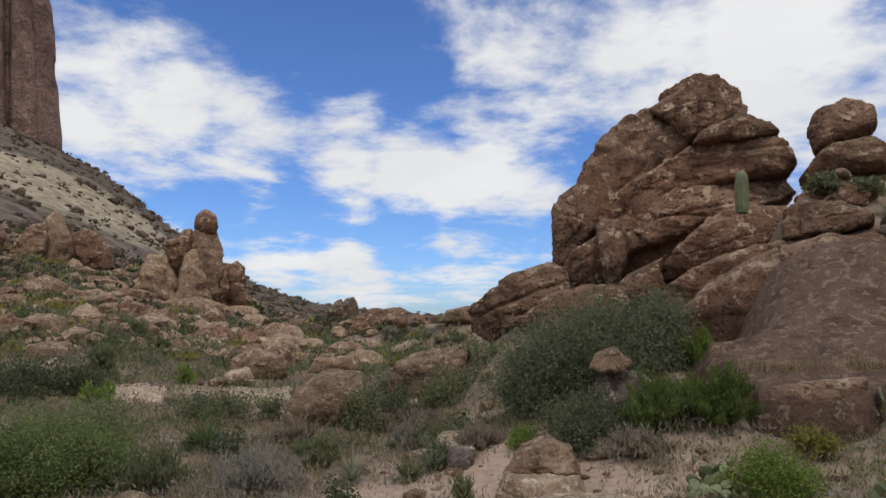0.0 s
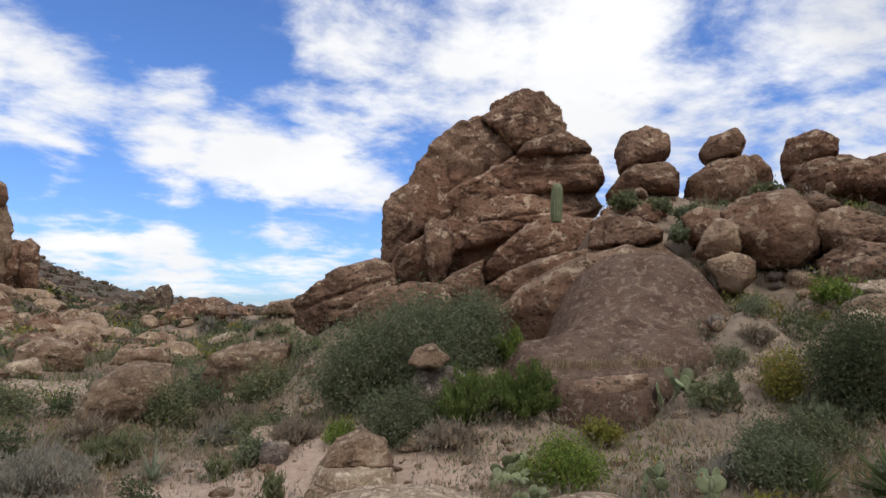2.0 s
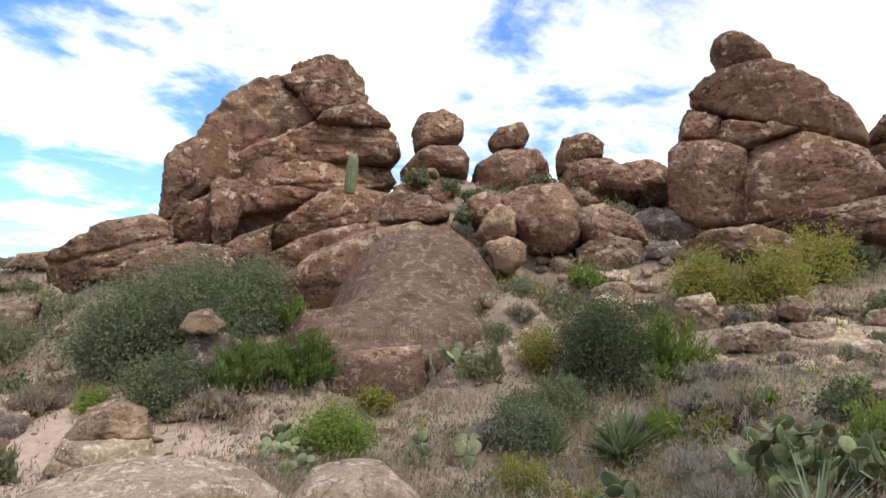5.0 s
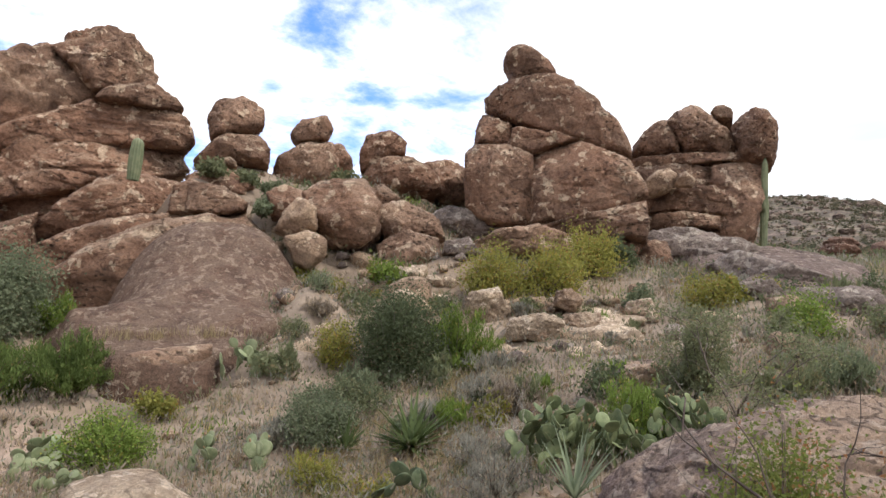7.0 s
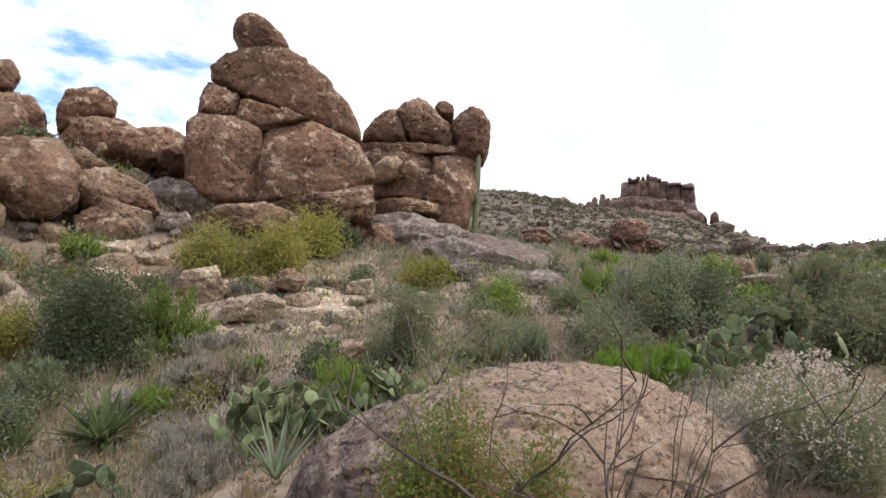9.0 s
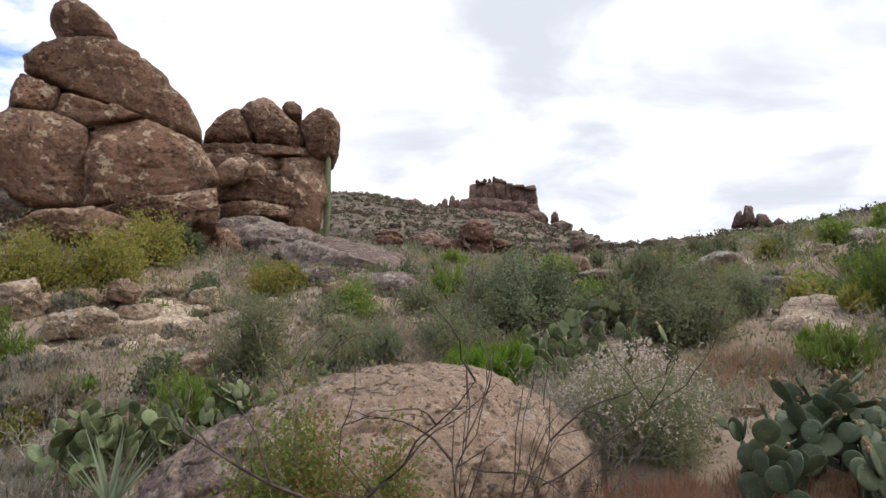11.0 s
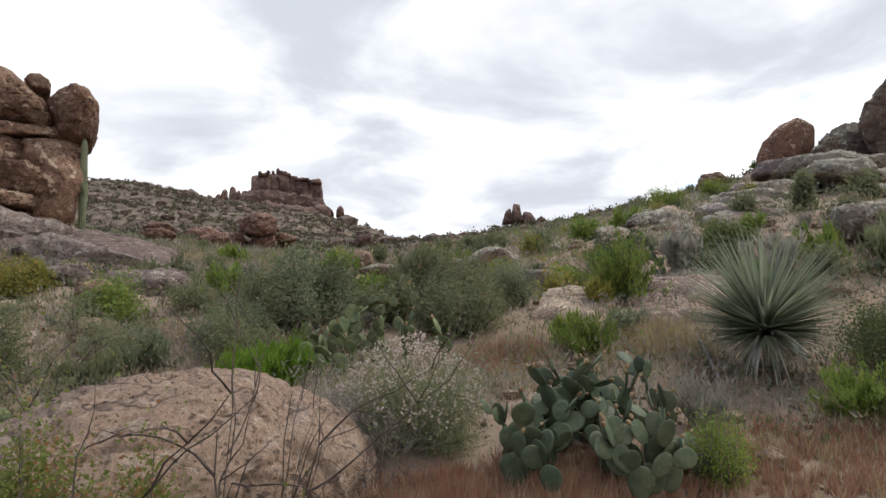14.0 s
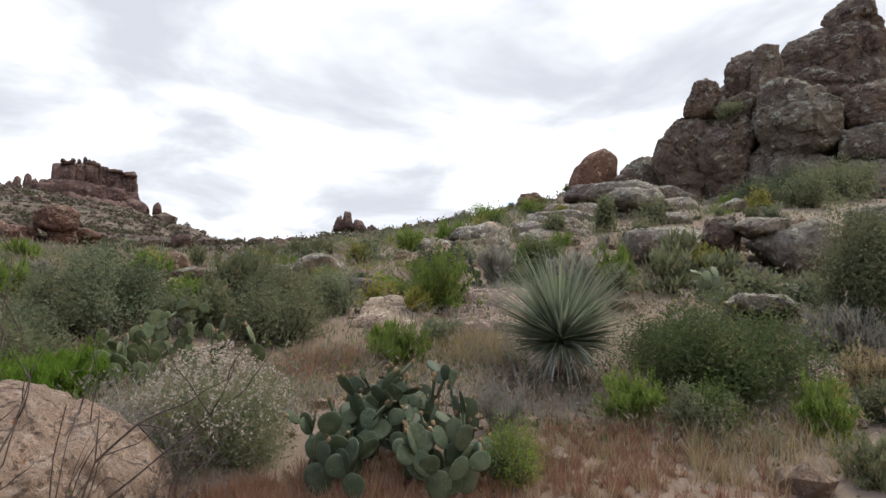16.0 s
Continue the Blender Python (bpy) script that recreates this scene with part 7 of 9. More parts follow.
def dome_tips(rng, n, w, h, d, gap=0.45, seed=0):
    """Ends of twigs, spread through an uneven dome."""
    out = []
    lumps = [(rng.uniform(-0.3, 0.3) * w, rng.uniform(-0.3, 0.3) * d, rng.uniform(0.35, 0.75) * h, rng.uniform(0.22, 0.36)) for _ in range(9)]
    while len(out) < n:
        if rng.random() < 0.3:
            a, e, q = rng.uniform(0, 2 * math.pi), math.asin(rng.uniform(0.0, 1)), rng.uniform(0.35, 1.0) ** 0.5
            p = (0.5 * w * q * math.cos(e) * math.cos(a), 0.5 * d * q * math.cos(e) * math.sin(a), h * (0.15 + 0.8 * q * math.sin(e)))
        else:
            x, y, z, r = lumps[rng.integers(9)]
            g = rng.normal(size=3) * r * 0.55
            p = (x + g[0] * w, y + g[1] * d, z + g[2] * h)
            if p[2] < 0.05 * h or (2 * p[0] / w) ** 2 + (2 * p[1] / d) ** 2 + ((p[2] - 0.1 * h) / (0.95 * h)) ** 2 > 1.1:
                continue
        if noise.noise((p[0] / w * 4 + seed, p[1] / d * 4, p[2] / h * 3)) > gap:
            continue
        out.append(p)
    return np.array(out)


def bush(label, x, y, w, h, material, style="leafy", leaves=3000, leaf=0.03, z=None, group="", twig=None, category="bush", name="bush"):
    """A shrub: many stems from one root, and leaves round their outer parts."""
    seed = int(abs(x * 97 + y * 41) * 10) % 9973
    rng = np.random.default_rng(seed)
    root = thing(name, label, category, pose(x, y, (ground_z(x, y) if z is None else z) - 0.03, 0, 0, seed % 360), group)
    K = {"leafy": 60, "dense": 96, "feather": 64, "airy": 50}[style]
    if leaves >= 1300 and leaf > 0.02:
        leaves, leaf = int(leaves * 2.0), leaf * 0.66
    if leaves < 1300:
        K = 24
    tips = dome_tips(rng, K, w, h, w * 0.9, {"dense": 0.6}.get(style, 0.35), seed)
    paths, rads, cent = [], [], []
    per = max(leaves // K, 1)
    for p in tips:
        r0 = rng.uniform(-0.06, 0.06, 2) * w
        if style == "feather":
            mid = (r0[0] * 0.5 + p[0] * 0.42, r0[1] * 0.5 + p[1] * 0.42, p[2] * 0.45)
        else:
            mid = (p[0] * 0.55 + rng.normal() * 0.05 * w, p[1] * 0.55 + rng.normal() * 0.05 * w, p[2] * 0.42)
        A, B, C = np.array([r0[0], r0[1], 0.0]), np.array(mid), p
        ts = np.linspace(0, 1, 4)[:, None]
        path = (1 - ts) ** 2 * A + 2 * ts * (1 - ts) * B + ts**2 * C
        paths.append(path.tolist())
        rads.append((0.012 + 0.006 * w) * rng.uniform(0.5, 1.0))
        t = rng.uniform(0.45 if style != "feather" else 0.3, 1.05, (per, 1))
        q = (1 - t) ** 2 * A + 2 * t * (1 - t) * B + t**2 * C
        s = {"leafy": 0.075, "dense": 0.075, "feather": 0.03, "airy": 0.06}[style] * (w + h) / 2
        cent.append(q + rng.normal(size=(per, 3)) * s)
    v, f = tubes(paths, rads)
    part("woody_frame", mesh_from("woody_frame", v, f, twig or BARK), root)
    cent = np.concatenate(cent)
    if style == "dense":
        # shaded leaves within the crown
        fill = rng.normal(size=(leaves // 4, 3)) * (0.2 * w, 0.18 * w, 0.2 * h) + (0, 0, 0.42 * h)
        cent = np.concatenate([cent, fill])
    cent[:, 2] = np.maximum(cent[:, 2], 0.02)
    if style == "feather":
        V, F = leaf_faces(rng, cent, leaf * 2.4, leaf * 0.5, 1.0)
    else:
        V, F = leaf_faces(rng, cent, leaf * (1.25 if style == "dense" else 1.0), leaf * 0.75, 0.2)
    part("foliage", mesh_from("foliage", V, F, material, False), root)
    return root


def flower_heads(root, w, h, n, size=0.03):
    rng = np.random.default_rng(5)
    a, e = rng.uniform(0, 2 * math.pi, n), np.arcsin(rng.uniform(0.25, 1, n))
    q = rng.uniform(0.85, 1.06, n)
    c = np.stack([0.5 * w * q * np.cos(e) * np.cos(a), 0.45 * w * q * np.cos(e) * np.sin(a), h * (0.1 + 0.9 * q * np.sin(e))], 1)
    c = np.repeat(c, 4, 0) + rng.normal(size=(n * 4, 3)) * size * 0.6
    V, F = leaf_faces(rng, c, size, size * 0.9)
    return tagged(part("bloom", mesh_from("bloom", V, F, L_FLOWER, False), root), "small white dried flower heads", "", "", "stuff")


def twigs(rng, p, d, length, radius, level, paths, rads):
    """A bare branch with its side branches."""
    pts, q, dd = [p], Vector(p), Vector(d)
    for _ in range(6):
        dd = (dd + Vector(rng.normal(size=3) * 0.17)).normalized()
        q = q + dd * length / 6
        pts.append(q.copy())
    paths.append(pts)
    rads.append(radius)
    if level:
        for _ in range(3):
            k = int(rng.integers(2, 7))
            side = (dd + Vector(rng.normal(size=3) * 0.6)).normalized()
            twigs(rng, pts[k], side, length * rng.uniform(0.45, 0.7), radius * 0.6, level - 1, paths, rads)


def bare_shrub(label, x, y, w, h, material=None, stems=6, level=2, leaves=0, leaf=0.03, foliage=None, z=None, thick=0.009, name="bare_shrub"):
    seed = int(abs(x * 53 + y * 29) * 10) % 9973
    rng = np.random.default_rng(seed)
    root = thing(name, label, "shrub", pose(x, y, (ground_z(x, y) if z is None else z) - 0.03))
    paths, rads = [], []
    for k in range(stems):
        a = 2 * math.pi * (k + rng.random()) / stems
        d = Vector((math.cos(a) * w / h * 0.6, math.sin(a) * w / h * 0.6, 1)).normalized()
        twigs(rng, Vector((0, 0, 0)), d, h * 0.62 * rng.uniform(0.8, 1.1), thick * rng.uniform(0.7, 1.2), level, paths, rads)
    v, f = tubes(paths, rads)
    part("branchwork", mesh_from("branchwork", v, f, material or BARK), root)
    if leaves:
        ends = np.array([p[k][:] for p in paths for k in (3, 4, 6)])
        c = ends[rng.integers(len(ends), size=leaves)] + rng.normal(size=(leaves, 3)) * 0.05 * w
        V, F = leaf_faces(rng, c, leaf, leaf * 0.5)
        part("foliage", mesh_from("foliage", V, F, foliage or L_OLIVE, False), root)
    return root


def pad_mesh(material):
    bm = bmesh.new()
    bmesh.ops.create_uvsphere(bm, u_segments=14, v_segments=9, radius=0.5)
    for v in bm.verts:
        x, y, z = v.co
        wide = 0.86 + 0.22 * z
        v.co = (x * wide, y * 0.13 * (1 + 0.15 * math.sin(9 * x + 5 * z)), z + 0.5)
    me = bpy.data.meshes.new("pad")
    bm.to_mesh(me)
    bm.free()
    me.materials.append(material)
    me.polygons.foreach_set("use_smooth", [True] * len(me.polygons))
    return me


def fruit_mesh():
    bm = bmesh.new()
    bmesh.ops.create_icosphere(bm, subdivisions=1, radius=0.5)
    for v in bm.verts:
        v.co = (v.co.x * 0.6, v.co.y * 0.6, v.co.z + 0.4)
    me = bpy.data.meshes.new("fruit")
    bm.to_mesh(me)
    bm.free()
    me.materials.append(FRUIT)
    return me


PADS, FRUITS = {}, fruit_mesh()


def prickly_pear(label, x, y, w, h, pads, size, material=None, fruits=0, z=None):
    """A clump of pads, each grown from the rim of another."""
    material = material or PAD
    me = PADS.setdefault(material.name, pad_mesh(material))
    seed = int(abs(x * 71 + y * 37) * 10) % 9973
    rng = random.Random(seed)
    root = thing("prickly_pear", label, "cactus", pose(x, y, ground_z(x, y) if z is None else z), "prickly pears")
    grown = []
    starts = max(pads // 6, 2)
    for k in range(starts):
        a, q = rng.uniform(0, 2 * math.pi), 0.42 * w * math.sqrt(rng.random())
        m = pose(q * math.cos(a), q * math.sin(a), -0.03, rng.uniform(-14, 14), rng.uniform(-25, 25), rng.uniform(0, 180))
        grown.append((m, size * rng.uniform(0.85, 1.1), 0))
    tries = 0
    while len(grown) < pads and tries < pads * 40:
        tries += 1
        m, s, lv = grown[rng.randrange(len(grown))]
        tilt = rng.uniform(-58, 58)
        # a point on the rim of the parent, then lean out along it
        rim = Vector((0.43 * s * math.sin(radians(tilt)), 0, s * (0.5 + 0.47 * math.cos(radians(tilt)))))
        q = m @ Matrix.Translation(rim) @ pose(0, 0, 0, rng.uniform(-22, 22), tilt * 0.8, 0) @ pose(0, 0, 0, 0, 0, rng.uniform(-60, 60))
        top = q @ Vector((0, 0, s * 0.9))
        if (2 * top.x / w) ** 2 + (2 * top.y / w) ** 2 + (top.z / h) ** 2 > 1.08 or top.z < 0.06:
            continue
        if any((top - (g[0] @ Vector((0, 0, g[1] * 0.9)))).length < 0.31 * s for g in grown):
            continue
        grown.append((q, s * rng.uniform(0.82, 1.0), lv + 1))
    for m, s, _ in grown:
        part("pad", me, root, "", m @ Matrix.Diagonal((s, s * rng.uniform(0.8, 1.2), s * rng.uniform(0.92, 1.12), 1)))
    for k in range(fruits):
        m, s, _ = max((grown[rng.randrange(len(grown))] for _ in range(3)), key=lambda g: g[0].translation.z)
        tilt = rng.uniform(-50, 50)
        rim = Vector((0.43 * s * math.sin(radians(tilt)), 0, s * (0.5 + 0.5 * math.cos(radians(tilt)))))
        f = s * 0.3
        part("fruit", FRUITS, root, "dry brown cactus fruit" if k == 0 else "", m @ Matrix.Translation(rim) @ pose(0, 0, 0, 0, tilt, 0) @ Matrix.Diagonal((f, f, f, 1)))
    return root


def blade_mesh(name, material, width, droop):
    """A long pointed leaf of length 1 along z, folded along its middle, bending over by droop."""
    verts, faces, n = [], [], 6
    for i in range(n + 1):
        t = i / n
        wd = width * (1 - t) ** 0.7 * (0.75 + 0.5 * math.sin(math.pi * min(t * 1.4, 1)))
        y, z = droop * t * t, t * (1 - 0.25 * droop * t)
        verts += [(-wd, y, z), (0, y + wd * 0.5, z), (wd, y, z)]
    for i in range(n):
        a = i * 3
        faces += [(a, a + 1, a + 4, a + 3), (a + 1, a + 2, a + 5, a + 4)]
    return mesh_from(name, verts, faces, material)


BLADES = {}


def rosette(name, label, x, y, spread, height, leaves, material, width=0.03, low=-5, droop=0.1, z=None, category="yucca", rest=0, heart=0.1, skirt=0):
    """A rosette of stiff leaves round a short stem."""
    key = (material.name, width, droop)
    if key not in BLADES:
        BLADES[key] = blade_mesh("leaf", material, width, droop)
    me = BLADES[key]
    rng = random.Random(int(abs(x * 61 + y * 43) * 10))
    root = thing(name, label, category, pose(x, y, ground_z(x, y) if z is None else z), "yuccas" if name == "yucca" else "")

    def turn(k, total):
        s0 = math.sin(radians(low))
        e = math.degrees(math.asin(s0 + (0.995 - s0) * (k + 0.5) / total))
        return e + rng.uniform(-7, 7), k * 137.5 + rng.uniform(-30, 30)

    for k in range(leaves):
        e, a = turn(k, leaves)
        s = (spread * 0.5 * math.cos(radians(e)) ** 2 + (1 - heart) * height * math.sin(radians(e)) ** 2 + 0.12 * spread * math.sin(radians(2 * abs(e)))) * rng.uniform(0.85, 1.08)
        part("leaf", me, root, "", pose(0, 0, heart * height, 0, 0, a) @ pose(0, 0, 0, 90 - e, 0, 0) @ Matrix.Diagonal((s, -s, s, 1)))
    if skirt:
        # dead lower leaves hang down, bleached
        if "dead" not in BLADES:
            BLADES["dead"] = blade_mesh("dead_leaf", L_SKIRT, width * 1.5, 0.35)
        for k in range(skirt):
            e, a = rng.uniform(-52, 8), rng.uniform(0, 360)
            s = spread * 0.5 * rng.uniform(0.6, 0.92)
            part("dead_leaf", BLADES["dead"], root, "bleached drooping dead leaf" if k == 0 else "", pose(0, 0, heart * height, 0, 0, a) @ pose(0, 0, 0, 90 - e, 0, 0) @ Matrix.Diagonal((s, -s, s, 1)))
    if rest:
        V, F = [], []
        base = [Vector(v.co) for v in me.vertices]
        fs = [tuple(p.vertices) for p in me.polygons]
        for k in range(rest):
            e, a = turn(k, rest)
            s = (spread * 0.5 * math.cos(radians(e)) ** 2 + (1 - heart) * height * math.sin(radians(e)) ** 2 + 0.12 * spread * math.sin(radians(2 * abs(e)))) * rng.uniform(0.7, 1.04)
            m = pose(0, 0, heart * height, 0, 0, a + 60) @ pose(0, 0, 0, 90 - e, 0, 0) @ Matrix.Diagonal((s, -s, s, 1))
            o = len(V)
            V += [m @ v for v in base]
            F += [tuple(i + o for i in f) for f in fs]
        tagged(part("crown", mesh_from("crown", V, F, material), root), "", "", "", "stuff")
    return root


def saguaro(label, x, y, z, height, radius, arms=(), lean=0.0):
    root = thing("saguaro", label, "cactus", pose(x, y, z, 0, lean, 0))

    def column(path, r):
        ribs, verts, faces = 13, [], []
        n = ribs * 4
        P = [Vector(p) for p in path]
        for i, p in enumerate(P):
            t = i / (len(P) - 1)
            d = (P[min(i + 1, len(P) - 1)] - P[max(i - 1, 0)]).normalized()
            u = Vector((1, 0, 0)) if abs(d.x) < 0.7 else Vector((0, 1, 0))
            u = (u - d * u.dot(d)).normalized()
            v = d.cross(u)
            rr = r * (0.82 + 0.18 * math.sin(math.pi * min(t * 1.1, 1))) * math.sqrt(max(1 - max(0, (t - 0.86) / 0.14) ** 2, 0.01))
            for k in range(n):
                a = 2 * math.pi * k / n
                q = rr * (1 + 0.09 * math.cos(ribs * a))
                verts.append(p + u * math.cos(a) * q + v * math.sin(a) * q)
        for i in range(len(P) - 1):
            for k in range(n):
                a, b = i * n + k, i * n + (k + 1) % n
                faces.append((a, b, b + n, a + n))
        faces.append(tuple(range(len(verts) - n, len(verts))))
        return verts, faces

    v, f = column([(0, 0, height * i / 24) for i in range(25)], radius)
    part("trunk", mesh_from("trunk", v, f, SAGUARO), root)
    for side, low, out, up in arms:
        path = [(side * out * min(1, t * 2), 0, low + (0 if t < 0.2 else (t - 0.2) ** 1.2 * up * 1.2)) for t in np.linspace(0, 1, 18)]
        v, f = column(path, radius * 0.7)
        part("arm", mesh_from("arm", v, f, SAGUARO), root)
    return root


def grass_mesh(name, patches, material, blade=0.005, seed=1):
    """Upright blades over patches of (x, y, radius, count, height)."""
    rng = np.random.default_rng(seed)
    V = []
    for x, y, r, n, h in patches:
        tufts = max(n // 14, 1)
        for _ in range(tufts):
            a, q = rng.uniform(0, 2 * math.pi), r * math.sqrt(rng.random())
            tx, ty = x + q * math.cos(a), y + q * math.sin(a)
            tz = ground_z(tx, ty) - 0.02
            hh = h * rng.uniform(0.5, 1.2)
            for _ in range(14):
                p = np.array([tx, ty, tz]) + [*rng.normal(size=2) * 0.25 * hh * 0.5, 0]
                d = np.array([*rng.normal(size=2) * 0.28 * hh, hh * rng.uniform(0.5, 1.1)])
                s = rng.normal(size=2)
                s = np.array([*s / np.linalg.norm(s), 0]) * blade * rng.uniform(0.7, 1.6)
                V += [p - s, p + s, p + d]
    V = np.array(V)
    F = (np.arange(len(V) // 3)[:, None] * 3 + np.arange(3)).tolist()
    return mesh_from(name, V, F, material, False)

# bushes below the great outcrop
bush("broad grey-green bush with dense small leaves below the outcrop", 3.12, 12.58, 3.08, 2.17, L_GREY, "dense", 19000, 0.062)
bush("broad grey-green bush with dense small leaves below the outcrop", 1.90, 13.01, 2.39, 1.94, L_GREY, "dense", 13000, 0.062)
bush("grey-green bush with small leaves below the outcrop", 4.06, 12.74, 1.70, 1.74, L_GREY, "dense", 9000, 0.062)
bush("grey-green bush wrapped round a reddish stone", 2.40, 10.90, 1.75, 1.05, L_GREY, "dense", 8000, 0.050)
bush("bright green bush tucked against the rock", 4.72, 12.30, 1.02, 0.98, L_BRIGHT, "feather", 3200, 0.050)
bush("feathery dark green bush before the rock sheet", 3.28, 10.46, 1.49, 1.07, L_DARKGREEN, "feather", 7500, 0.046)
bush("feathery dark green bush before the rock sheet", 4.16, 10.05, 1.38, 1.00, L_DARKGREEN, "feather", 7500, 0.046)
bush("low bright green bush beside pale boulders", 1.37, 11.37, 0.71, 0.51, L_BRIGHT, "leafy", 1600, 0.045)
bush("grey low brush beside pale boulders", 2.79, 10.19, 0.86, 0.52, L_SAGE, "feather", 1500, 0.040)
bush("olive green bush beside the tan boulder", -1.86, 15.35, 1.90, 1.09, L_OLIVE, "leafy", 2845, 0.077)
bush("olive green bush beside the reddish boulder", 0.09, 16.92, 1.79, 1.19, L_OLIVE, "leafy", 2438, 0.084)
bush("dark green low bush beside stones", -1.15, 16.22, 1.57, 0.86, L_DARK, "leafy", 1676, 0.081)
bush("bright green bush growing among prickly pears", 4.08, 8.17, 1.32, 0.72, L_BRIGHT, "leafy", 3772, 0.045)
bush("yellow-green low bush below the rock", 5.06, 9.07, 0.78, 0.53, L_YELLOW, "leafy", 1252, 0.051)
bush("spreading dark green bush in the hollow", -5.35, 9.40, 2.57, 1.15, L_HOLLOW, "dense", 14000, 0.048)
bush("dark olive low bush in the hollow", -6.84, 12.86, 3.08, 0.90, L_OLIVE, "leafy", 4877, 0.072)
bush("dark olive bush in the hollow", -6.02, 8.59, 2.22, 1.15, L_HOLLOW, "leafy", 10000, 0.052)
bush("dark olive low bush in the hollow", -10.47, 16.62, 3.11, 1.04, L_DARK, "leafy", 2743, 0.097)
bush("dark olive low bush in the hollow", -9.38, 17.48, 1.92, 0.87, L_DARK, "leafy", 1397, 0.098)
bush("olive low brush among dry grass", -4.09, 9.55, 1.46, 0.73, L_OLIVE, "feather", 2956, 0.051)
bush("pale grey dry brush beside the path", -2.75, 9.60, 1.84, 0.70, L_SAGE, "feather", 3879, 0.049, twig=DEADWOOD)
bush("olive low bush among dry grass", -5.56, 16.34, 2.28, 0.76, L_OLIVE, "leafy", 1905, 0.086)
bush("yellowish low brush beside the path", -2.29, 12.21, 1.31, 0.66, L_OLIVE, "feather", 1662, 0.062)
bush("pale grey dry brush beside the path", -0.74, 13.71, 1.21, 0.48, L_SAGE, "feather", 1200, 0.068, twig=DEADWOOD)
rosette("yucca", "grassy green yucca clump", -4.59, 13.08, 1.71, 0.91, 110, L_YUCCA, 0.018, 5, 0.25, None, "yucca", 0, 0.10, 0)
rosette("yucca", "pale blue-green yucca beside the path", -1.49, 11.04, 0.83, 0.69, 45, L_SOTOL, 0.030, 0, 0.10, None, "yucca", 0, 0.10, 0)

# the slope below the balanced stones
bush("large dark green bush on the slope", 8.46, 7.67, 1.65, 1.75, L_DARK, "dense", 13232, 0.051)
bush("bright green feathery bush on the slope", 9.29, 7.04, 1.68, 1.22, L_BRIGHT, "feather", 4572, 0.057)
bush("yellow-green bush on the slope", 7.80, 8.49, 0.96, 0.96, L_YELLOW, "leafy", 2292, 0.057)
bush("wide yellow-green bush turning with autumn", 11.98, 8.18, 2.14, 1.38, L_YELLOW, "leafy", 4750, 0.071)
bush("wide yellow-green bush turning with autumn", 12.97, 7.49, 1.94, 1.42, L_YELLOW, "leafy", 4191, 0.073)
bush("yellow-green bush turning with autumn", 15.08, 7.56, 1.90, 1.46, L_YELLOW, "leafy", 3302, 0.082)
bush("dark green bush below the dome", 16.47, 7.47, 1.25, 0.94, L_DARK, "leafy", 1219, 0.088)
bush("olive bush on the ledge", 19.86, 10.83, 1.57, 0.79, L_OLIVE, "leafy", 1200, 0.110)
bush("yellow-green bush between boulders", 10.39, 11.72, 1.03, 1.03, L_YELLOW, "leafy", 1428, 0.077)
bush("green bush between boulders", 10.83, 10.47, 1.12, 0.79, L_BRIGHT, "leafy", 1295, 0.074)
bush("olive bush between boulders", 9.99, 10.47, 0.89, 0.76, L_OLIVE, "leafy", 1200, 0.072)
bush("grey-green low bush beside yuccas", 6.32, 7.03, 1.41, 0.79, L_GREY, "leafy", 4102, 0.047)
bush("olive low bush among dry grass", 7.30, 7.32, 1.36, 0.54, L_OLIVE, "leafy", 2286, 0.051)
bush("dry pale brush among green bushes", 5.69, 7.30, 0.73, 0.49, L_SAGE, "feather", 1247, 0.046)
bush("bright green low brush", 7.42, 5.59, 0.65, 0.41, L_BRIGHT, "feather", 1200, 0.046)
bush("yellow flowering low brush", 5.48, 6.14, 0.79, 0.40, L_YELLOW, "feather", 1397, 0.041)
bush("olive low brush among dry grass", 7.03, 8.83, 0.59, 0.49, L_OLIVE, "feather", 1200, 0.056)
bush("bright green bush among prickly pears", 3.94, 8.24, 1.20, 0.72, L_BRIGHT, "leafy", 3429, 0.045)
bush("olive low bush among dry grass", 3.67, 12.52, 1.15, 0.57, L_OLIVE, "leafy", 1270, 0.065)
bush("olive low brush among dry grass", 0.01, 13.53, 1.55, 0.60, L_OLIVE, "leafy", 1651, 0.067)
bush("yellow-green shrub between boulders", 10.11, 12.38, 1.26, 0.70, L_YELLOW, "leafy", 1200, 0.079)
bush("olive shrub on the ridge", 9.67, 16.38, 1.00, 0.58, L_OLIVE, "leafy", 1200, 0.094, z=4.91)
bush("olive shrub on the ridge", 11.19, 14.78, 1.14, 0.65, L_OLIVE, "leafy", 1200, 0.092, z=4.21)
bush("olive shrub on the ridge", 10.84, 16.37, 1.21, 0.45, L_OLIVE, "leafy", 1200, 0.097, z=4.88)
bush("grey-green shrub on the ridge", 11.14, 15.44, 1.17, 0.47, L_GREY, "leafy", 1200, 0.094, z=4.54)
bush("olive shrub on the ridge", 12.88, 14.72, 1.03, 0.48, L_OLIVE, "leafy", 1200, 0.097, z=5.14)
bush("grey-green shrub on the ridge", 10.28, 14.82, 0.95, 0.48, L_GREY, "leafy", 1200, 0.089, z=3.84)
bush("small shrub rooted in a crack of the dome", 18.04, 9.34, 0.80, 0.39, L_OLIVE, "leafy", 1200, 0.100, z=7.05)
bush("pale grey-green soft bush beside the agave", 5.54, 3.48, 0.95, 0.58, L_SAGE, "feather", 2600, 0.032)
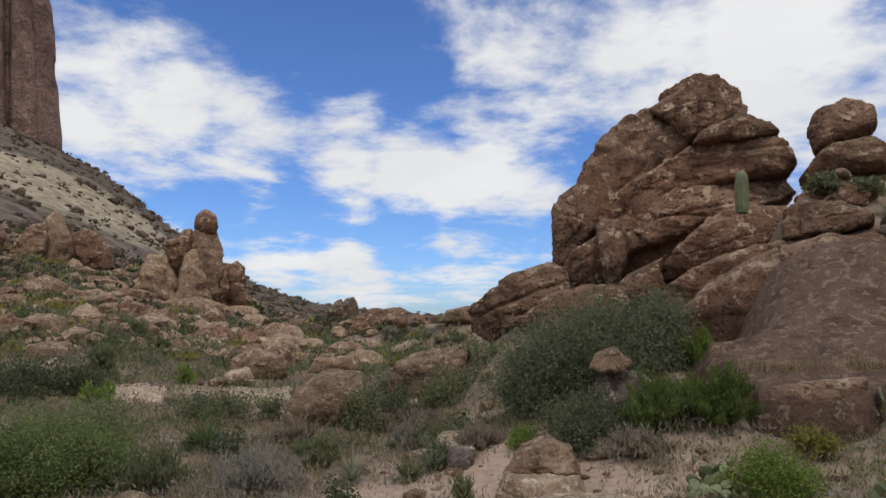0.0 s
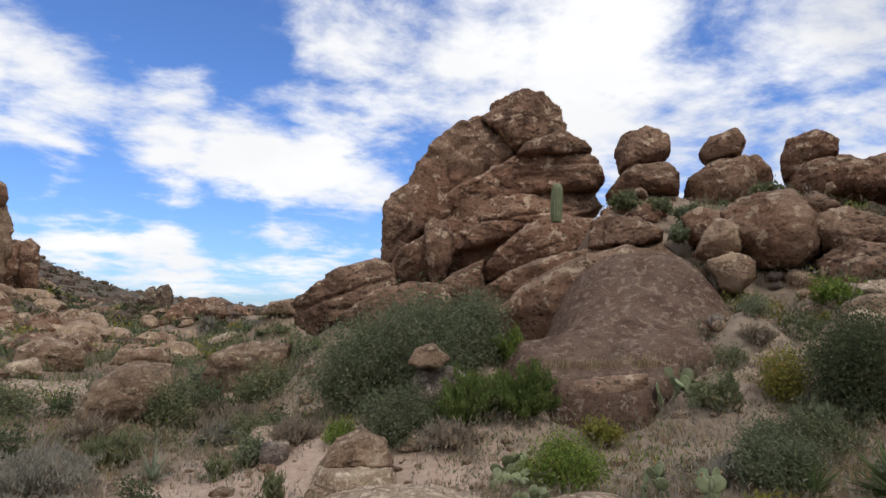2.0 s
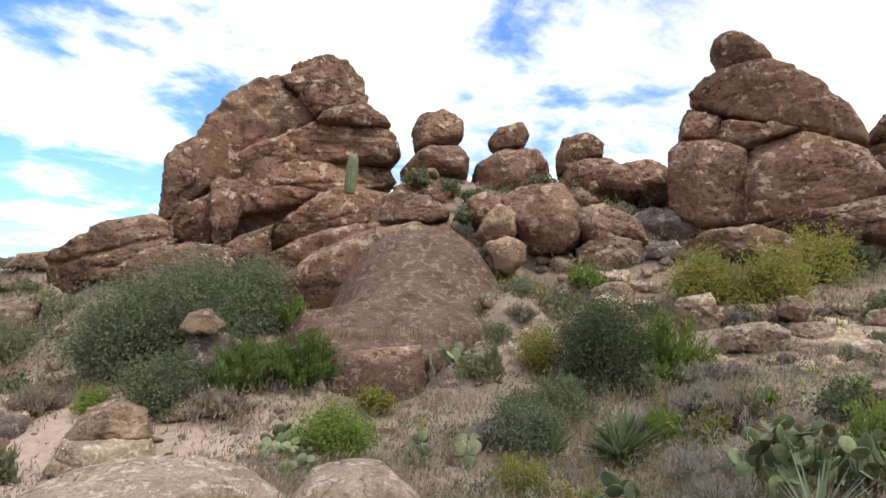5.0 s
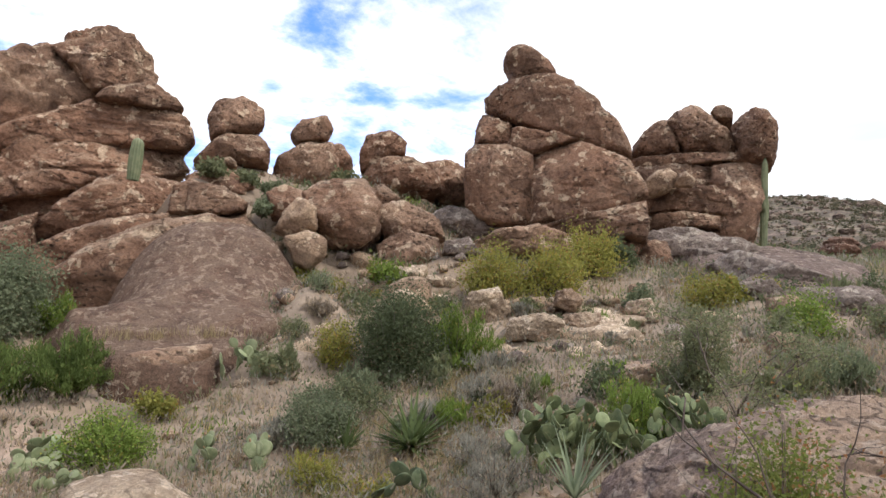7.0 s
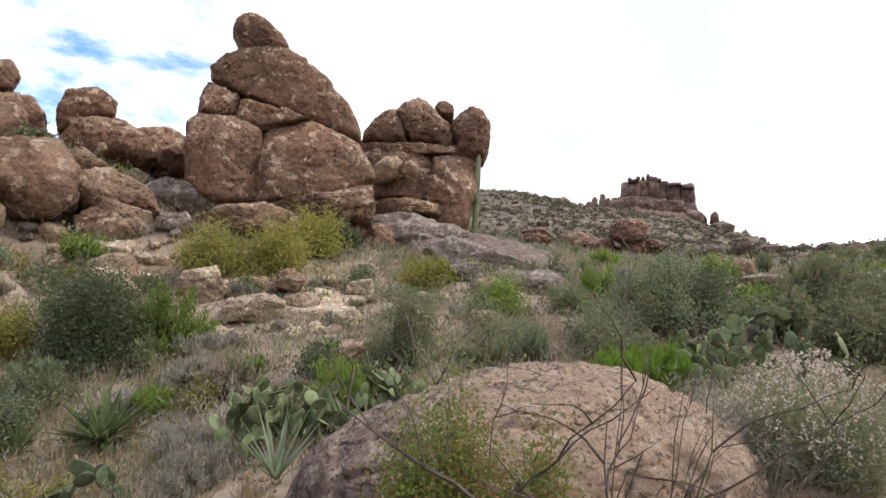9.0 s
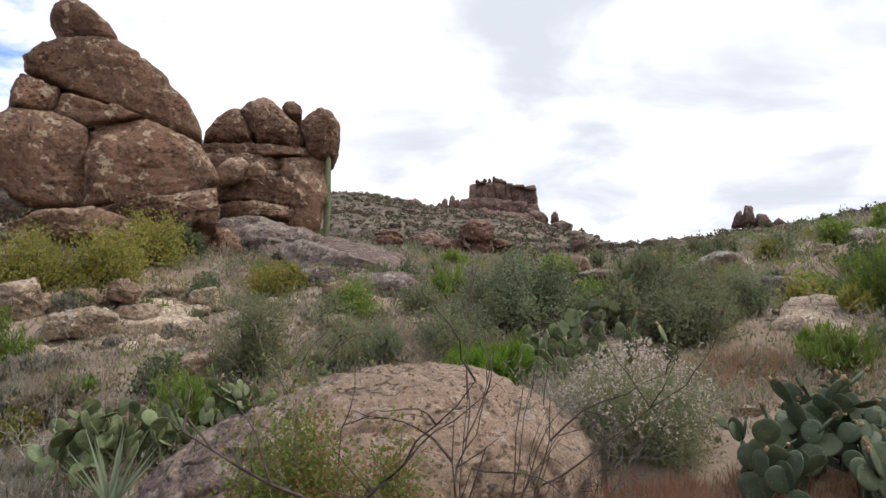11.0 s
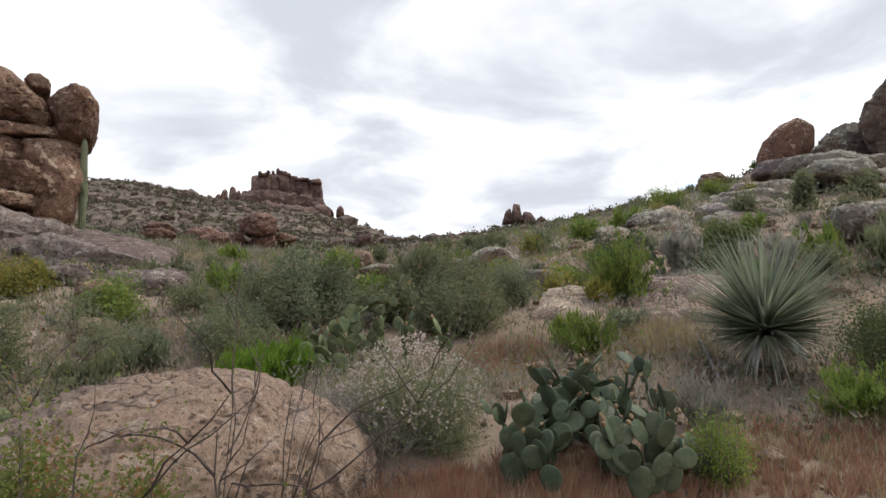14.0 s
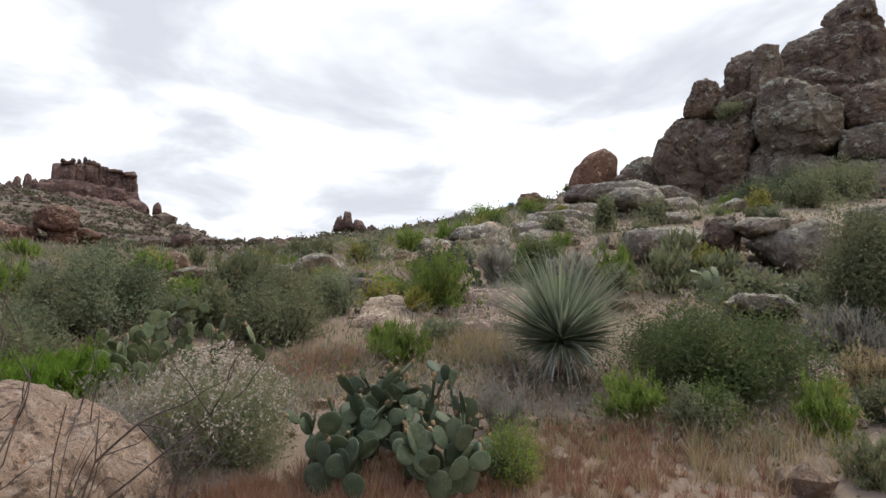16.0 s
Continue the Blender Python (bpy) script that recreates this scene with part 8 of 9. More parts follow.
bush("yellow flowering low brush", 5.27, 5.75, 0.75, 0.41, L_YELLOW, "leafy", 1676, 0.038)
bush("yellow flowering low brush", 5.54, 5.20, 0.59, 0.33, L_YELLOW, "leafy", 1200, 0.037)
bush("grey-green low bush beside yuccas", 6.87, 7.64, 1.16, 0.54, L_GREY, "leafy", 1981, 0.050)
bush("bright green stems among prickly pears", 6.96, 2.72, 0.70, 0.77, L_BRIGHT, "feather", 3048, 0.036)
bush("bright green low brush", 7.63, 5.74, 0.66, 0.33, L_BRIGHT, "feather", 1200, 0.047)
bush("olive low brush among dry grass", 6.83, 8.89, 0.78, 0.49, L_OLIVE, "leafy", 1200, 0.055)
prickly_pear("pale green prickly pear clump", 3.28, 8.42, 0.87, 0.60, 24, 0.21, PAD_PALE, 4)
prickly_pear("upright pale prickly pear", 4.71, 7.22, 0.45, 0.47, 12, 0.21, PAD_PALE, 2)
prickly_pear("pale blue-green prickly pear on the rock edge", 6.44, 9.25, 0.79, 0.67, 22, 0.24, PAD_PALE, 0)
prickly_pear("low prickly pear with pale pads", 3.16, 7.28, 0.77, 0.31, 14, 0.18, PAD_PALE, 2)
prickly_pear("small prickly pear clump", 5.29, 6.93, 0.61, 0.42, 14, 0.20, PAD_PALE, 2)
prickly_pear("dense olive prickly pear clump behind the agave", 6.55, 3.20, 1.50, 0.80, 95, 0.19, PAD_OLIVE, 14)
prickly_pear("dense olive prickly pear clump beside the boulder", 7.30, 2.45, 1.30, 0.85, 80, 0.19, PAD_OLIVE, 14)
prickly_pear("wide olive prickly pear clump mixed with green stems", 6.95, 3.05, 2.10, 0.95, 150, 0.20, PAD_OLIVE, 24)
bush("bright green stems growing through prickly pear", 7.05, 2.85, 0.80, 0.85, L_BRIGHT, "feather", 3600, 0.036)
rosette("agave", "pale green agave with long narrow upright leaves", 5.30, 2.55, 0.80, 0.66, 22, L_AGAVE, 0.034, 38, 0.05, None, "agave", 0, 0.10, 0)
prickly_pear("low prickly pear with wide green pads", 5.60, 4.71, 0.76, 0.44, 10, 0.29, PAD, 2)
rosette("yucca", "green narrow-leaved yucca on the slope", 6.35, 6.50, 0.72, 0.56, 40, L_YUCCA, 0.050, 0, 0.10, None, "yucca", 0, 0.10, 0)
rosette("yucca", "dark green spiky yucca rosette", 6.75, 5.70, 1.27, 0.85, 64, L_YUCCA, 0.050, -5, 0.10, None, "yucca", 0, 0.10, 0)
rosette("yucca", "small green yucca on the slope", 15.62, 5.13, 0.57, 0.42, 26, L_YUCCA, 0.035, 0, 0.10, None, "yucca", 0, 0.10, 0)
rosette("yucca", "small green yucca on the slope", 15.58, 5.26, 0.42, 0.37, 20, L_YUCCA, 0.035, 0, 0.10, None, "yucca", 0, 0.10, 0)
bare_shrub("grey bare-twigged shrub beside prickly pear", 6.84, 4.21, 1.04, 0.97, DEADWOOD, 7, 2, 0, 0.030, L_OLIVE, None, 0.008, "bare_shrub")
bare_shrub("small airy tree with thin green foliage", 8.23, 2.12, 1.53, 1.34, BARK, 4, 3, 6000, 0.030, L_OLIVE, None, 0.022, "small_tree")
bare_shrub("airy green shrub with thin twigs", 9.76, 3.38, 0.97, 0.88, BARK, 4, 2, 900, 0.030, L_OLIVE, None, 0.012, "bare_shrub")

# round the near boulder
bush("shrub with leaves turning red in front of the boulder", 3.25, 0.53, 0.53, 1.38, L_RED, "dense", 34000, 0.015)
bush("shrub with leaves turning red in front of the boulder", 3.11, 0.63, 0.34, 1.20, L_RED, "dense", 17000, 0.015)
bush("low green shrub with reddish tips in front of the boulder", 3.23, 0.12, 0.31, 1.19, L_RED, "dense", 17000, 0.015)
bare_shrub("leafless dark shrub in front of the boulder", 3.15, -0.05, 0.80, 2.05, DARKBARK, 4, 2, 60, 0.026, L_RED, None, 0.013)
bare_shrub("leafless dark shrub in front of the boulder", 3.26, -0.29, 0.60, 1.85, DARKBARK, 3, 2, 20, 0.026, L_RED, None, 0.010)
bare_shrub("leafless dark shrub in front of the boulder", 3.12, 0.60, 0.48, 1.70, BARK, 4, 2, 40, 0.026, L_RED, None, 0.006)
bush("bright yellow-green bush on the slope", 11.91, 2.16, 1.08, 0.98, L_BRIGHT, "leafy", 2534, 0.058)
bush("yellow-green bush on the ledge", 23.14, 3.72, 1.22, 0.71, L_YELLOW, "leafy", 1200, 0.110)
bush("grey-green bush among stones", 13.50, 5.57, 1.01, 0.75, L_GREY, "leafy", 1219, 0.071)
bush("bright green small bush", 11.72, 5.55, 0.50, 0.50, L_BRIGHT, "feather", 1200, 0.063)
bush("small olive bush among stones", 11.68, 7.16, 0.65, 0.36, L_OLIVE, "leafy", 1200, 0.067)
bush("yellow-green bush on the slope", 13.68, 4.35, 1.72, 0.74, L_YELLOW, "leafy", 2133, 0.069)
bush("yellow-green bush on the slope", 13.98, 3.88, 0.75, 0.62, L_YELLOW, "leafy", 1200, 0.070)
bush("grey round shrub on bare rock", 25.34, 6.16, 0.90, 0.59, L_GREY, "leafy", 1200, 0.110)
bush("olive shrub on bare rock", 23.02, 7.81, 0.84, 0.46, L_OLIVE, "leafy", 1200, 0.110)
bush("olive shrub on the ledge of the outcrop", 22.39, 8.18, 1.65, 0.72, L_OLIVE, "leafy", 1200, 0.110)
bush("dark airy bush with many twigs", 11.25, -0.86, 2.38, 1.43, L_GREY, "airy", 6500, 0.054)
bush("olive airy bush with thin twigs", 9.40, 0.14, 1.42, 0.87, L_OLIVE, "airy", 3500, 0.044)
bush("olive bush on the slope", 12.69, 1.02, 1.19, 0.65, L_OLIVE, "leafy", 1676, 0.061)
bush("soft green low brush behind the boulder", 9.16, 1.82, 1.34, 0.47, L_OLIVE, "feather", 2355, 0.044)
bush("bright green grassy clump behind the boulder", 8.88, -0.02, 1.04, 0.44, L_BRIGHT, "feather", 1939, 0.042)
bush("bright green grassy clump behind the boulder", 8.96, -0.65, 0.75, 0.49, L_BRIGHT, "feather", 1501, 0.042)
bush("soft green low brush behind the boulder", 8.58, 2.81, 0.92, 0.46, L_OLIVE, "feather", 1662, 0.043)
bush("dry pale brush among green bushes", 8.25, 5.66, 1.03, 0.52, L_SAGE, "feather", 1662, 0.049)
bush("olive low brush among dry grass", 8.69, 6.92, 0.86, 0.58, L_OLIVE, "feather", 1247, 0.054)
bush("pale grey soft low brush", 6.59, 4.40, 1.15, 0.54, L_SAGE, "feather", 2400, 0.038)
bush("dark green bush on the slope", 11.56, -3.15, 1.62, 0.81, L_DARK, "leafy", 3251, 0.057)
bush("bright green bush on the slope", 13.60, -2.42, 1.05, 0.59, L_BRIGHT, "leafy", 1200, 0.066)
bush("grey-green bush on the slope", 23.47, -0.96, 1.42, 0.81, L_GREY, "leafy", 1200, 0.110)
bush("bright green brush on the crest", 23.68, 1.06, 1.23, 0.72, L_BRIGHT, "feather", 1200, 0.110)
flowering = bush("bush with white dried flowers and dead lower twigs", 5.80, -1.42, 1.48, 0.88, L_OLIVE, "leafy", 12000, 0.027, twig=DEADWOOD)
flower_heads(flowering, 1.45, 0.90, 850, 0.018)
bare_shrub("tangle of dead grey twigs under the flowering bush", 5.57, -1.09, 0.77, 0.54, DEADWOOD, 12, 2, 0, 0.030, L_OLIVE, None, 0.006, "bare_shrub")
bare_shrub("tangle of dead grey twigs beside the boulder", 4.95, -0.97, 0.79, 0.83, BARK, 16, 2, 0, 0.030, L_OLIVE, None, 0.006, "bare_shrub")
bare_shrub("tangle of dead grey twigs beside the boulder", 5.67, -0.87, 0.69, 0.78, DEADWOOD, 10, 2, 0, 0.030, L_OLIVE, None, 0.006, "bare_shrub")
prickly_pear("wide olive prickly pear behind the flowering bush", 8.45, -1.55, 2.00, 0.98, 90, 0.24, PAD_OLIVE, 20)
bush("bright green grassy clump behind the boulder", 8.35, -0.30, 1.35, 0.58, L_VIVID, "feather", 5200, 0.044)
bush("dry flowering bush with pinkish seed heads", 6.05, -0.95, 0.95, 0.78, L_SAGE, "leafy", 3600, 0.026, twig=DEADWOOD)
prickly_pear("upright pale cactus stems", 9.08, -0.78, 0.45, 0.53, 10, 0.23, PAD_PALE, 2)

# the far side, up the slope
prickly_pear("large dark green prickly pear with round pads", 4.90, -2.62, 1.80, 1.20, 235, 0.215, PAD, 120)
bush("leafy shrub with dry seed heads beside prickly pear", 4.47, -3.35, 0.66, 0.61, L_BRIGHT, "leafy", 2600, 0.025)
bush("dry seed heads on thin stems", 5.31, -3.75, 0.62, 0.67, L_SAGE, "feather", 900, 0.029, twig=DEADWOOD)
rosette("sotol", "great blue-green sotol with a round crown of spiky leaves", 6.33, -5.28, 1.72, 1.62, 300, L_SOTOL, 0.017, -12, 0.10, None, "sotol", 500, 0.30, 130)
v, f = tubes([[(6.15, -4.62, 0.79), (6.62, -4.82, 1.07), (7.10, -5.02, 1.30)]], [0.03], 6)
tagged(new("dead_stalk", mesh_from("dead_stalk", v, f, DEADWOOD)), "bleached dead flower stalk leaning beside the sotol", "stalk")
bush("bright green feathery bush in dry grass", 4.98, -4.99, 0.85, 0.54, L_BRIGHT, "feather", 3291, 0.032)
bush("broad low dark green bush with dense leaves", 5.40, -6.68, 2.65, 1.08, L_LOW, "dense", 17000, 0.040)
bush("dark green bush beside the sotol", 6.35, -6.78, 0.92, 0.61, L_DARK, "leafy", 2438, 0.043)
bush("small olive bush at the grass edge", 4.44, -5.23, 0.66, 0.52, L_OLIVE, "leafy", 2896, 0.031)
bush("tall olive green bush at the slope", 5.46, -10.00, 1.43, 2.09, L_OLIVE, "dense", 14000, 0.048)
bush("bright green brush with yellow tips", 4.21, -6.63, 0.64, 0.45, L_BRIGHT, "feather", 1616, 0.036)
bush("grey sage brush below the rocks", 5.52, -9.49, 1.28, 0.50, L_SAGE, "feather", 1778, 0.051)
bush("dry straw-coloured brush beside the rocks", 4.36, -7.80, 0.81, 0.51, L_STRAW, "feather", 1778, 0.041)
bush("olive brush in dry grass", 3.08, -5.44, 0.60, 0.45, L_OLIVE, "feather", 2494, 0.028)
bush("olive brush at the grass edge", 3.78, -6.87, 0.64, 0.45, L_OLIVE, "leafy", 1778, 0.036)
prickly_pear("prickly pear on the rocky slope", 8.58, -10.30, 1.13, 0.70, 18, 0.25, PAD_PALE, 2)
bare_shrub("bare skeleton of a shrub", 8.18, -9.04, 1.12, 0.76, BARK, 5, 2, 0, 0.030, L_OLIVE, None, 0.012, "bare_shrub")
bush("dark airy bush with many twigs", 11.85, -0.45, 2.80, 1.20, L_DARK, "airy", 5000, 0.056)
bush("olive bush with russet patches", 10.84, -3.51, 1.52, 1.05, L_OLIVE, "leafy", 4471, 0.054)
bush("grey-green bush on the slope", 11.27, -4.31, 1.11, 1.01, L_GREY, "leafy", 2794, 0.057)
bush("green brush in dry grass", 8.28, -4.00, 0.68, 0.42, L_BRIGHT, "feather", 1200, 0.043)
bush("grey-green low bush beside yuccas", 8.34, -4.84, 0.72, 0.40, L_GREY, "leafy", 1200, 0.045)
bush("yellow-green brush on the slope", 9.89, -5.26, 0.56, 0.47, L_YELLOW, "feather", 1200, 0.053)
bush("green bush beside the yucca", 13.64, -6.29, 1.14, 0.63, L_BRIGHT, "leafy", 1200, 0.072)
rosette("yucca", "bright green yucca clump on the slope", 13.02, -6.93, 1.37, 0.93, 60, L_YUCCA, 0.030, 0, 0.10, None, "yucca", 0, 0.10, 0)
rosette("yucca", "pale green yucca on the slope", 18.65, -7.85, 1.04, 0.78, 40, L_YUCCA, 0.030, 0, 0.10, None, "yucca", 0, 0.10, 0)
bush("grey round dry shrub", 12.78, -7.36, 0.75, 0.31, L_SAGE, "leafy", 1200, 0.070)
prickly_pear("small upright cactus on the slope", 12.23, -7.75, 0.32, 0.80, 7, 0.20, PAD, 0)
bush("green brush on the slope", 13.12, -7.64, 0.90, 0.70, L_BRIGHT, "feather", 1200, 0.072)
bush("olive bush on the slope", 13.32, -10.34, 1.57, 0.71, L_OLIVE, "leafy", 1397, 0.081)
bush("green bush on the slope", 19.10, -9.76, 1.65, 0.83, L_BRIGHT, "leafy", 1200, 0.103)
bush("green bush on the skyline slope", 27.08, -17.55, 2.79, 1.11, L_BRIGHT, "leafy", 2068, 0.110)
bush("green bush on the skyline slope", 29.44, -22.42, 2.24, 1.02, L_BRIGHT, "leafy", 1530, 0.110)
bush("olive bush on the slope", 16.63, -13.56, 1.28, 0.92, L_OLIVE, "leafy", 1200, 0.103)
bush("olive bush on the slope", 17.09, -15.99, 1.00, 1.40, L_OLIVE, "leafy", 1200, 0.110)
bush("grey-green bush on the skyline slope", 14.44, -14.69, 1.06, 0.70, L_GREY, "leafy", 1200, 0.099)
bush("olive bush on the slope", 17.73, -19.07, 1.57, 1.12, L_OLIVE, "leafy", 1200, 0.110)
bush("dark green bush on the slope", 20.01, -4.88, 1.23, 0.79, L_DARK, "leafy", 1200, 0.099)
bush("green bush on the slope", 15.21, -2.46, 1.05, 0.59, L_BRIGHT, "leafy", 1200, 0.074)
bush("green brush on the slope", 20.25, -2.16, 1.57, 0.79, L_BRIGHT, "feather", 1200, 0.098)
bush("olive bush on the slope", 26.80, -9.43, 1.71, 0.86, L_OLIVE, "leafy", 1200, 0.110)
bush("olive bush at the foot of the cliff", 16.46, -26.65, 2.43, 1.89, L_OLIVE, "leafy", 3069, 0.110)
bush("olive shrub on a ledge of the cliff", 23.74, -31.69, 2.06, 0.86, L_OLIVE, "leafy", 1200, 0.110, z=12.74)
bush("dark bush at the foot of the cliff", 18.04, -25.62, 3.24, 1.35, L_DARK, "leafy", 2923, 0.110)
bush("dark bush at the foot of the cliff", 18.89, -30.16, 3.69, 1.69, L_DARK, "dense", 6066, 0.110)
bush("olive bush at the foot of the cliff", 17.32, -31.09, 3.69, 2.16, L_OLIVE, "leafy", 5308, 0.110)
bush("grey shrub on the skyline slope", 14.30, -14.84, 1.06, 0.53, L_GREY, "leafy", 1200, 0.099)
bush("yellow-green bush beside the boulders", 11.03, -13.39, 0.88, 0.59, L_YELLOW, "leafy", 1200, 0.083)

bush("olive shrub with grey twigs behind the flowering bush", 14.35, -3.65, 2.40, 1.05, L_OLIVE, "leafy", 2200, 0.075)
bush("olive bush turning brown on the slope", 10.28, -2.87, 1.26, 0.84, L_OLIVE, "leafy", 3000, 0.057)
bush("dark grey-green airy bush on the slope", 11.59, -1.05, 2.00, 1.24, L_DARK, "airy", 5000, 0.061)
bush("grey-green airy shrub behind the boulder", 10.19, 0.38, 1.37, 0.93, L_GREY, "airy", 4200, 0.054)
bush("grey-green soft brush behind the boulder", 9.66, 1.33, 1.11, 0.61, L_GREY, "feather", 2600, 0.052)
bush("grey-green shrub on the slope", 11.41, -1.64, 1.11, 0.58, L_GREY, "leafy", 1600, 0.062)
bush("dry grey brush on the slope", 9.27, 6.25, 1.18, 0.47, L_SAGE, "feather", 1500, 0.060)
bush("dry straw brush beside yucca", 7.91, 4.93, 0.98, 0.62, L_DUST, "feather", 1800, 0.050)
bush("grey-green brush beside yucca", 7.34, 7.43, 1.01, 0.70, L_GREY, "feather", 2400, 0.056)
bush("dark green brush on the slope", 9.53, 7.68, 1.08, 0.62, L_DARK, "feather", 2000, 0.066)
bush("grey-green low bush beside yuccas", 6.38, 7.15, 1.21, 0.72, L_GREY, "leafy", 3200, 0.051)
bush("dark grey-green low bush among boulders", -1.77, 16.37, 3.10, 1.07, L_DARK, "feather", 3000, 0.075)
bush("dry brown brush beside pale boulders", 0.70, 12.32, 1.30, 0.52, L_DUST, "feather", 1600, 0.066)
bush("dry brown brush beside pale boulders", -0.49, 14.96, 1.83, 0.62, L_DUST, "feather", 1600, 0.075)
bush("dry brown brush among pale boulders", 2.95, 9.86, 1.26, 0.47, L_DUST, "feather", 1600, 0.055)
bush("dry brown brush beside the path", -3.05, 13.72, 1.24, 0.65, L_DUST, "feather", 1600, 0.075)
bush("dry brown brush beside the path", -1.24, 15.72, 1.39, 0.66, L_DUST, "feather", 1500, 0.075)
bush("pale dry brush beside the path", -2.77, 10.43, 1.77, 0.71, L_SAGE, "feather", 3000, 0.056)
bush("olive airy bush on the slope", 11.18, -0.27, 1.74, 1.20, L_OLIVE, "airy", 4000, 0.059)
bush("small airy tree behind the boulder", 8.56, 2.72, 1.10, 1.20, L_OLIVE, "airy", 3200, 0.048)
bush("olive bush with russet patches on the slope", 9.66, -3.07, 1.41, 1.01, L_OLIVE, "leafy", 3200, 0.053)
bush("green bush on the rocky slope", 10.12, -5.82, 1.62, 1.16, L_BRIGHT, "feather", 2400, 0.062)
bush("green bush on the rocky slope", 13.34, -10.37, 1.63, 0.85, L_DARKGREEN, "leafy", 1800, 0.075)
bush("yellow-green bush below grey boulders", 10.26, -12.34, 1.55, 0.81, L_YELLOW, "leafy", 1600, 0.075)
bush("grey sage brush on the slope", 5.34, -9.07, 1.35, 0.70, L_SAGE, "feather", 2400, 0.056)
bush("green brush behind prickly pear", 7.69, -3.92, 1.05, 0.50, L_BRIGHT, "feather", 2000, 0.046)
bush("bright green brush with yellow tips", 3.83, -6.12, 0.70, 0.60, L_BRIGHT, "feather", 2600, 0.039)
bush("dark green brush under the low bush", 4.53, -5.52, 0.75, 0.48, L_DARKGREEN, "leafy", 2400, 0.038)

bush("dry brown brush beside the rock sheet", 7.15, 10.05, 0.70, 0.40, L_DUST, "feather", 1500, 0.045)
bush("small olive bush beside the rock sheet", 7.80, 9.70, 0.75, 0.45, L_OLIVE, "leafy", 1500, 0.045)
bush("dry brown brush beside the rock sheet", 8.45, 9.85, 0.80, 0.40, L_DUST, "feather", 1500, 0.045)
bush("small grey-green bush beside the rock sheet", 8.9, 10.4, 0.80, 0.45, L_GREY, "leafy", 1400, 0.048)

# bare rock on the far slope
slab = thing("rock_slab", "bare pinkish rock sheet among dry grasses", "rock slab", pose(10.05, -6.72, 1.85))
rock_sheet("surface", "", (8.62, -4.71, 1.43), (8.25, -6.33, 1.50), (10.70, -8.51, 2.16), (12.63, -7.34, 2.29), 0.12, PINK, slab)
slab = thing("rock_slab", "bare pale rock sheet among dry grasses", "rock slab", pose(10.62, -5.24, 1.73))
rock_sheet("surface", "", (9.80, -3.98, 1.53), (8.98, -5.04, 1.54), (12.22, -6.96, 1.94), (11.50, -4.99, 1.91), 0.12, PALE, slab)
slab = thing("rock_slab", "lichen-grey rock sheet on the slope", "rock slab", pose(13.31, -14.78, 3.59))
rock_sheet("surface", "", (11.76, -11.18, 2.83), (10.56, -13.54, 2.66), (14.51, -18.06, 4.35), (16.42, -16.36, 4.53), 0.12, LICHEN, slab)
slab = thing("rock_slab", "lichen-grey rock sheet on the slope", "rock slab", pose(22.25, -14.14, 4.96))
rock_sheet("surface", "", (19.21, -10.90, 4.08), (15.98, -11.47, 3.72), (21.94, -15.43, 5.25), (31.89, -18.77, 6.78), 0.12, LICHEN, slab)
slab = thing("rock_slab", "lichen-grey rock sheet on the slope", "rock slab", pose(21.77, -17.50, 5.46))
rock_sheet("surface", "", (20.06, -14.20, 4.71), (15.72, -14.29, 4.09), (22.38, -20.18, 5.96), (28.91, -21.34, 7.10), 0.12, LICHEN, slab)
slab = thing("rock_slab", "lichen-grey rock sheet on the hillside", "rock slab", pose(26.98, -27.34, 8.20))
rock_sheet("surface", "", (27.18, -24.58, 7.49), (18.96, -21.17, 5.75), (28.94, -32.17, 9.30), (32.84, -31.44, 10.27), 0.12, LICHEN, slab)
slab = thing("rock_slab", "purplish bare rock shelf below the outcrop", "rock slab", pose(21.47, 5.13, 3.47))
rock_sheet("surface", "", (15.55, 5.77, 2.79), (17.26, 1.66, 2.59), (29.01, 4.53, 4.46), (24.05, 8.55, 4.52), 0.30, SHELF, slab)
slab = thing("rock_slab", "purplish bare rock shelf below the outcrop", "rock slab", pose(20.89, 4.01, 3.36))
rock_sheet("surface", "", (14.49, 4.26, 2.50), (16.68, 1.46, 2.45), (26.48, 3.26, 4.04), (25.93, 7.06, 4.90), 0.30, SHELF, slab)
slab = thing("rock_slab", "broken pale rock shelf on the slope", "rock slab", pose(11.97, 5.81, 1.61))
rock_sheet("surface", "", (10.85, 6.10, 1.29), (11.38, 4.58, 1.34), (13.27, 5.73, 1.90), (12.37, 6.83, 1.89), 0.12, PALE, slab)
slab = thing("rock_slab", "flat pale rock sheet in the brush", "rock slab", pose(-8.27, 17.78, -0.26))
rock_sheet("surface", "", (-8.63, 16.37, -0.30), (-7.05, 16.91, -0.45), (-7.99, 19.48, -0.20), (-9.40, 18.37, -0.08), 0.12, PALE, slab)
slab = thing("rock_slab", "flat pale rock sheet in the brush", "rock slab", pose(-5.50, 19.81, -0.46))
rock_sheet("surface", "", (-6.17, 17.64, -0.52), (-4.32, 19.36, -0.65), (-4.93, 22.03, -0.42), (-6.58, 20.22, -0.25), 0.12, PALE, slab)

# columns
saguaro("young ribbed saguaro standing on the rock ledge", 7.22, 15.62, 4.25, 1.04, 0.15, (), 2.0)
saguaro("tall slender saguaro with short arms beside the outcrop", 25.17, 6.15, 4.26, 3.54, 0.12, ((1, 1.23, 0.29, 0.94), (-1, 1.57, 0.18, 0.67)), 0.0)

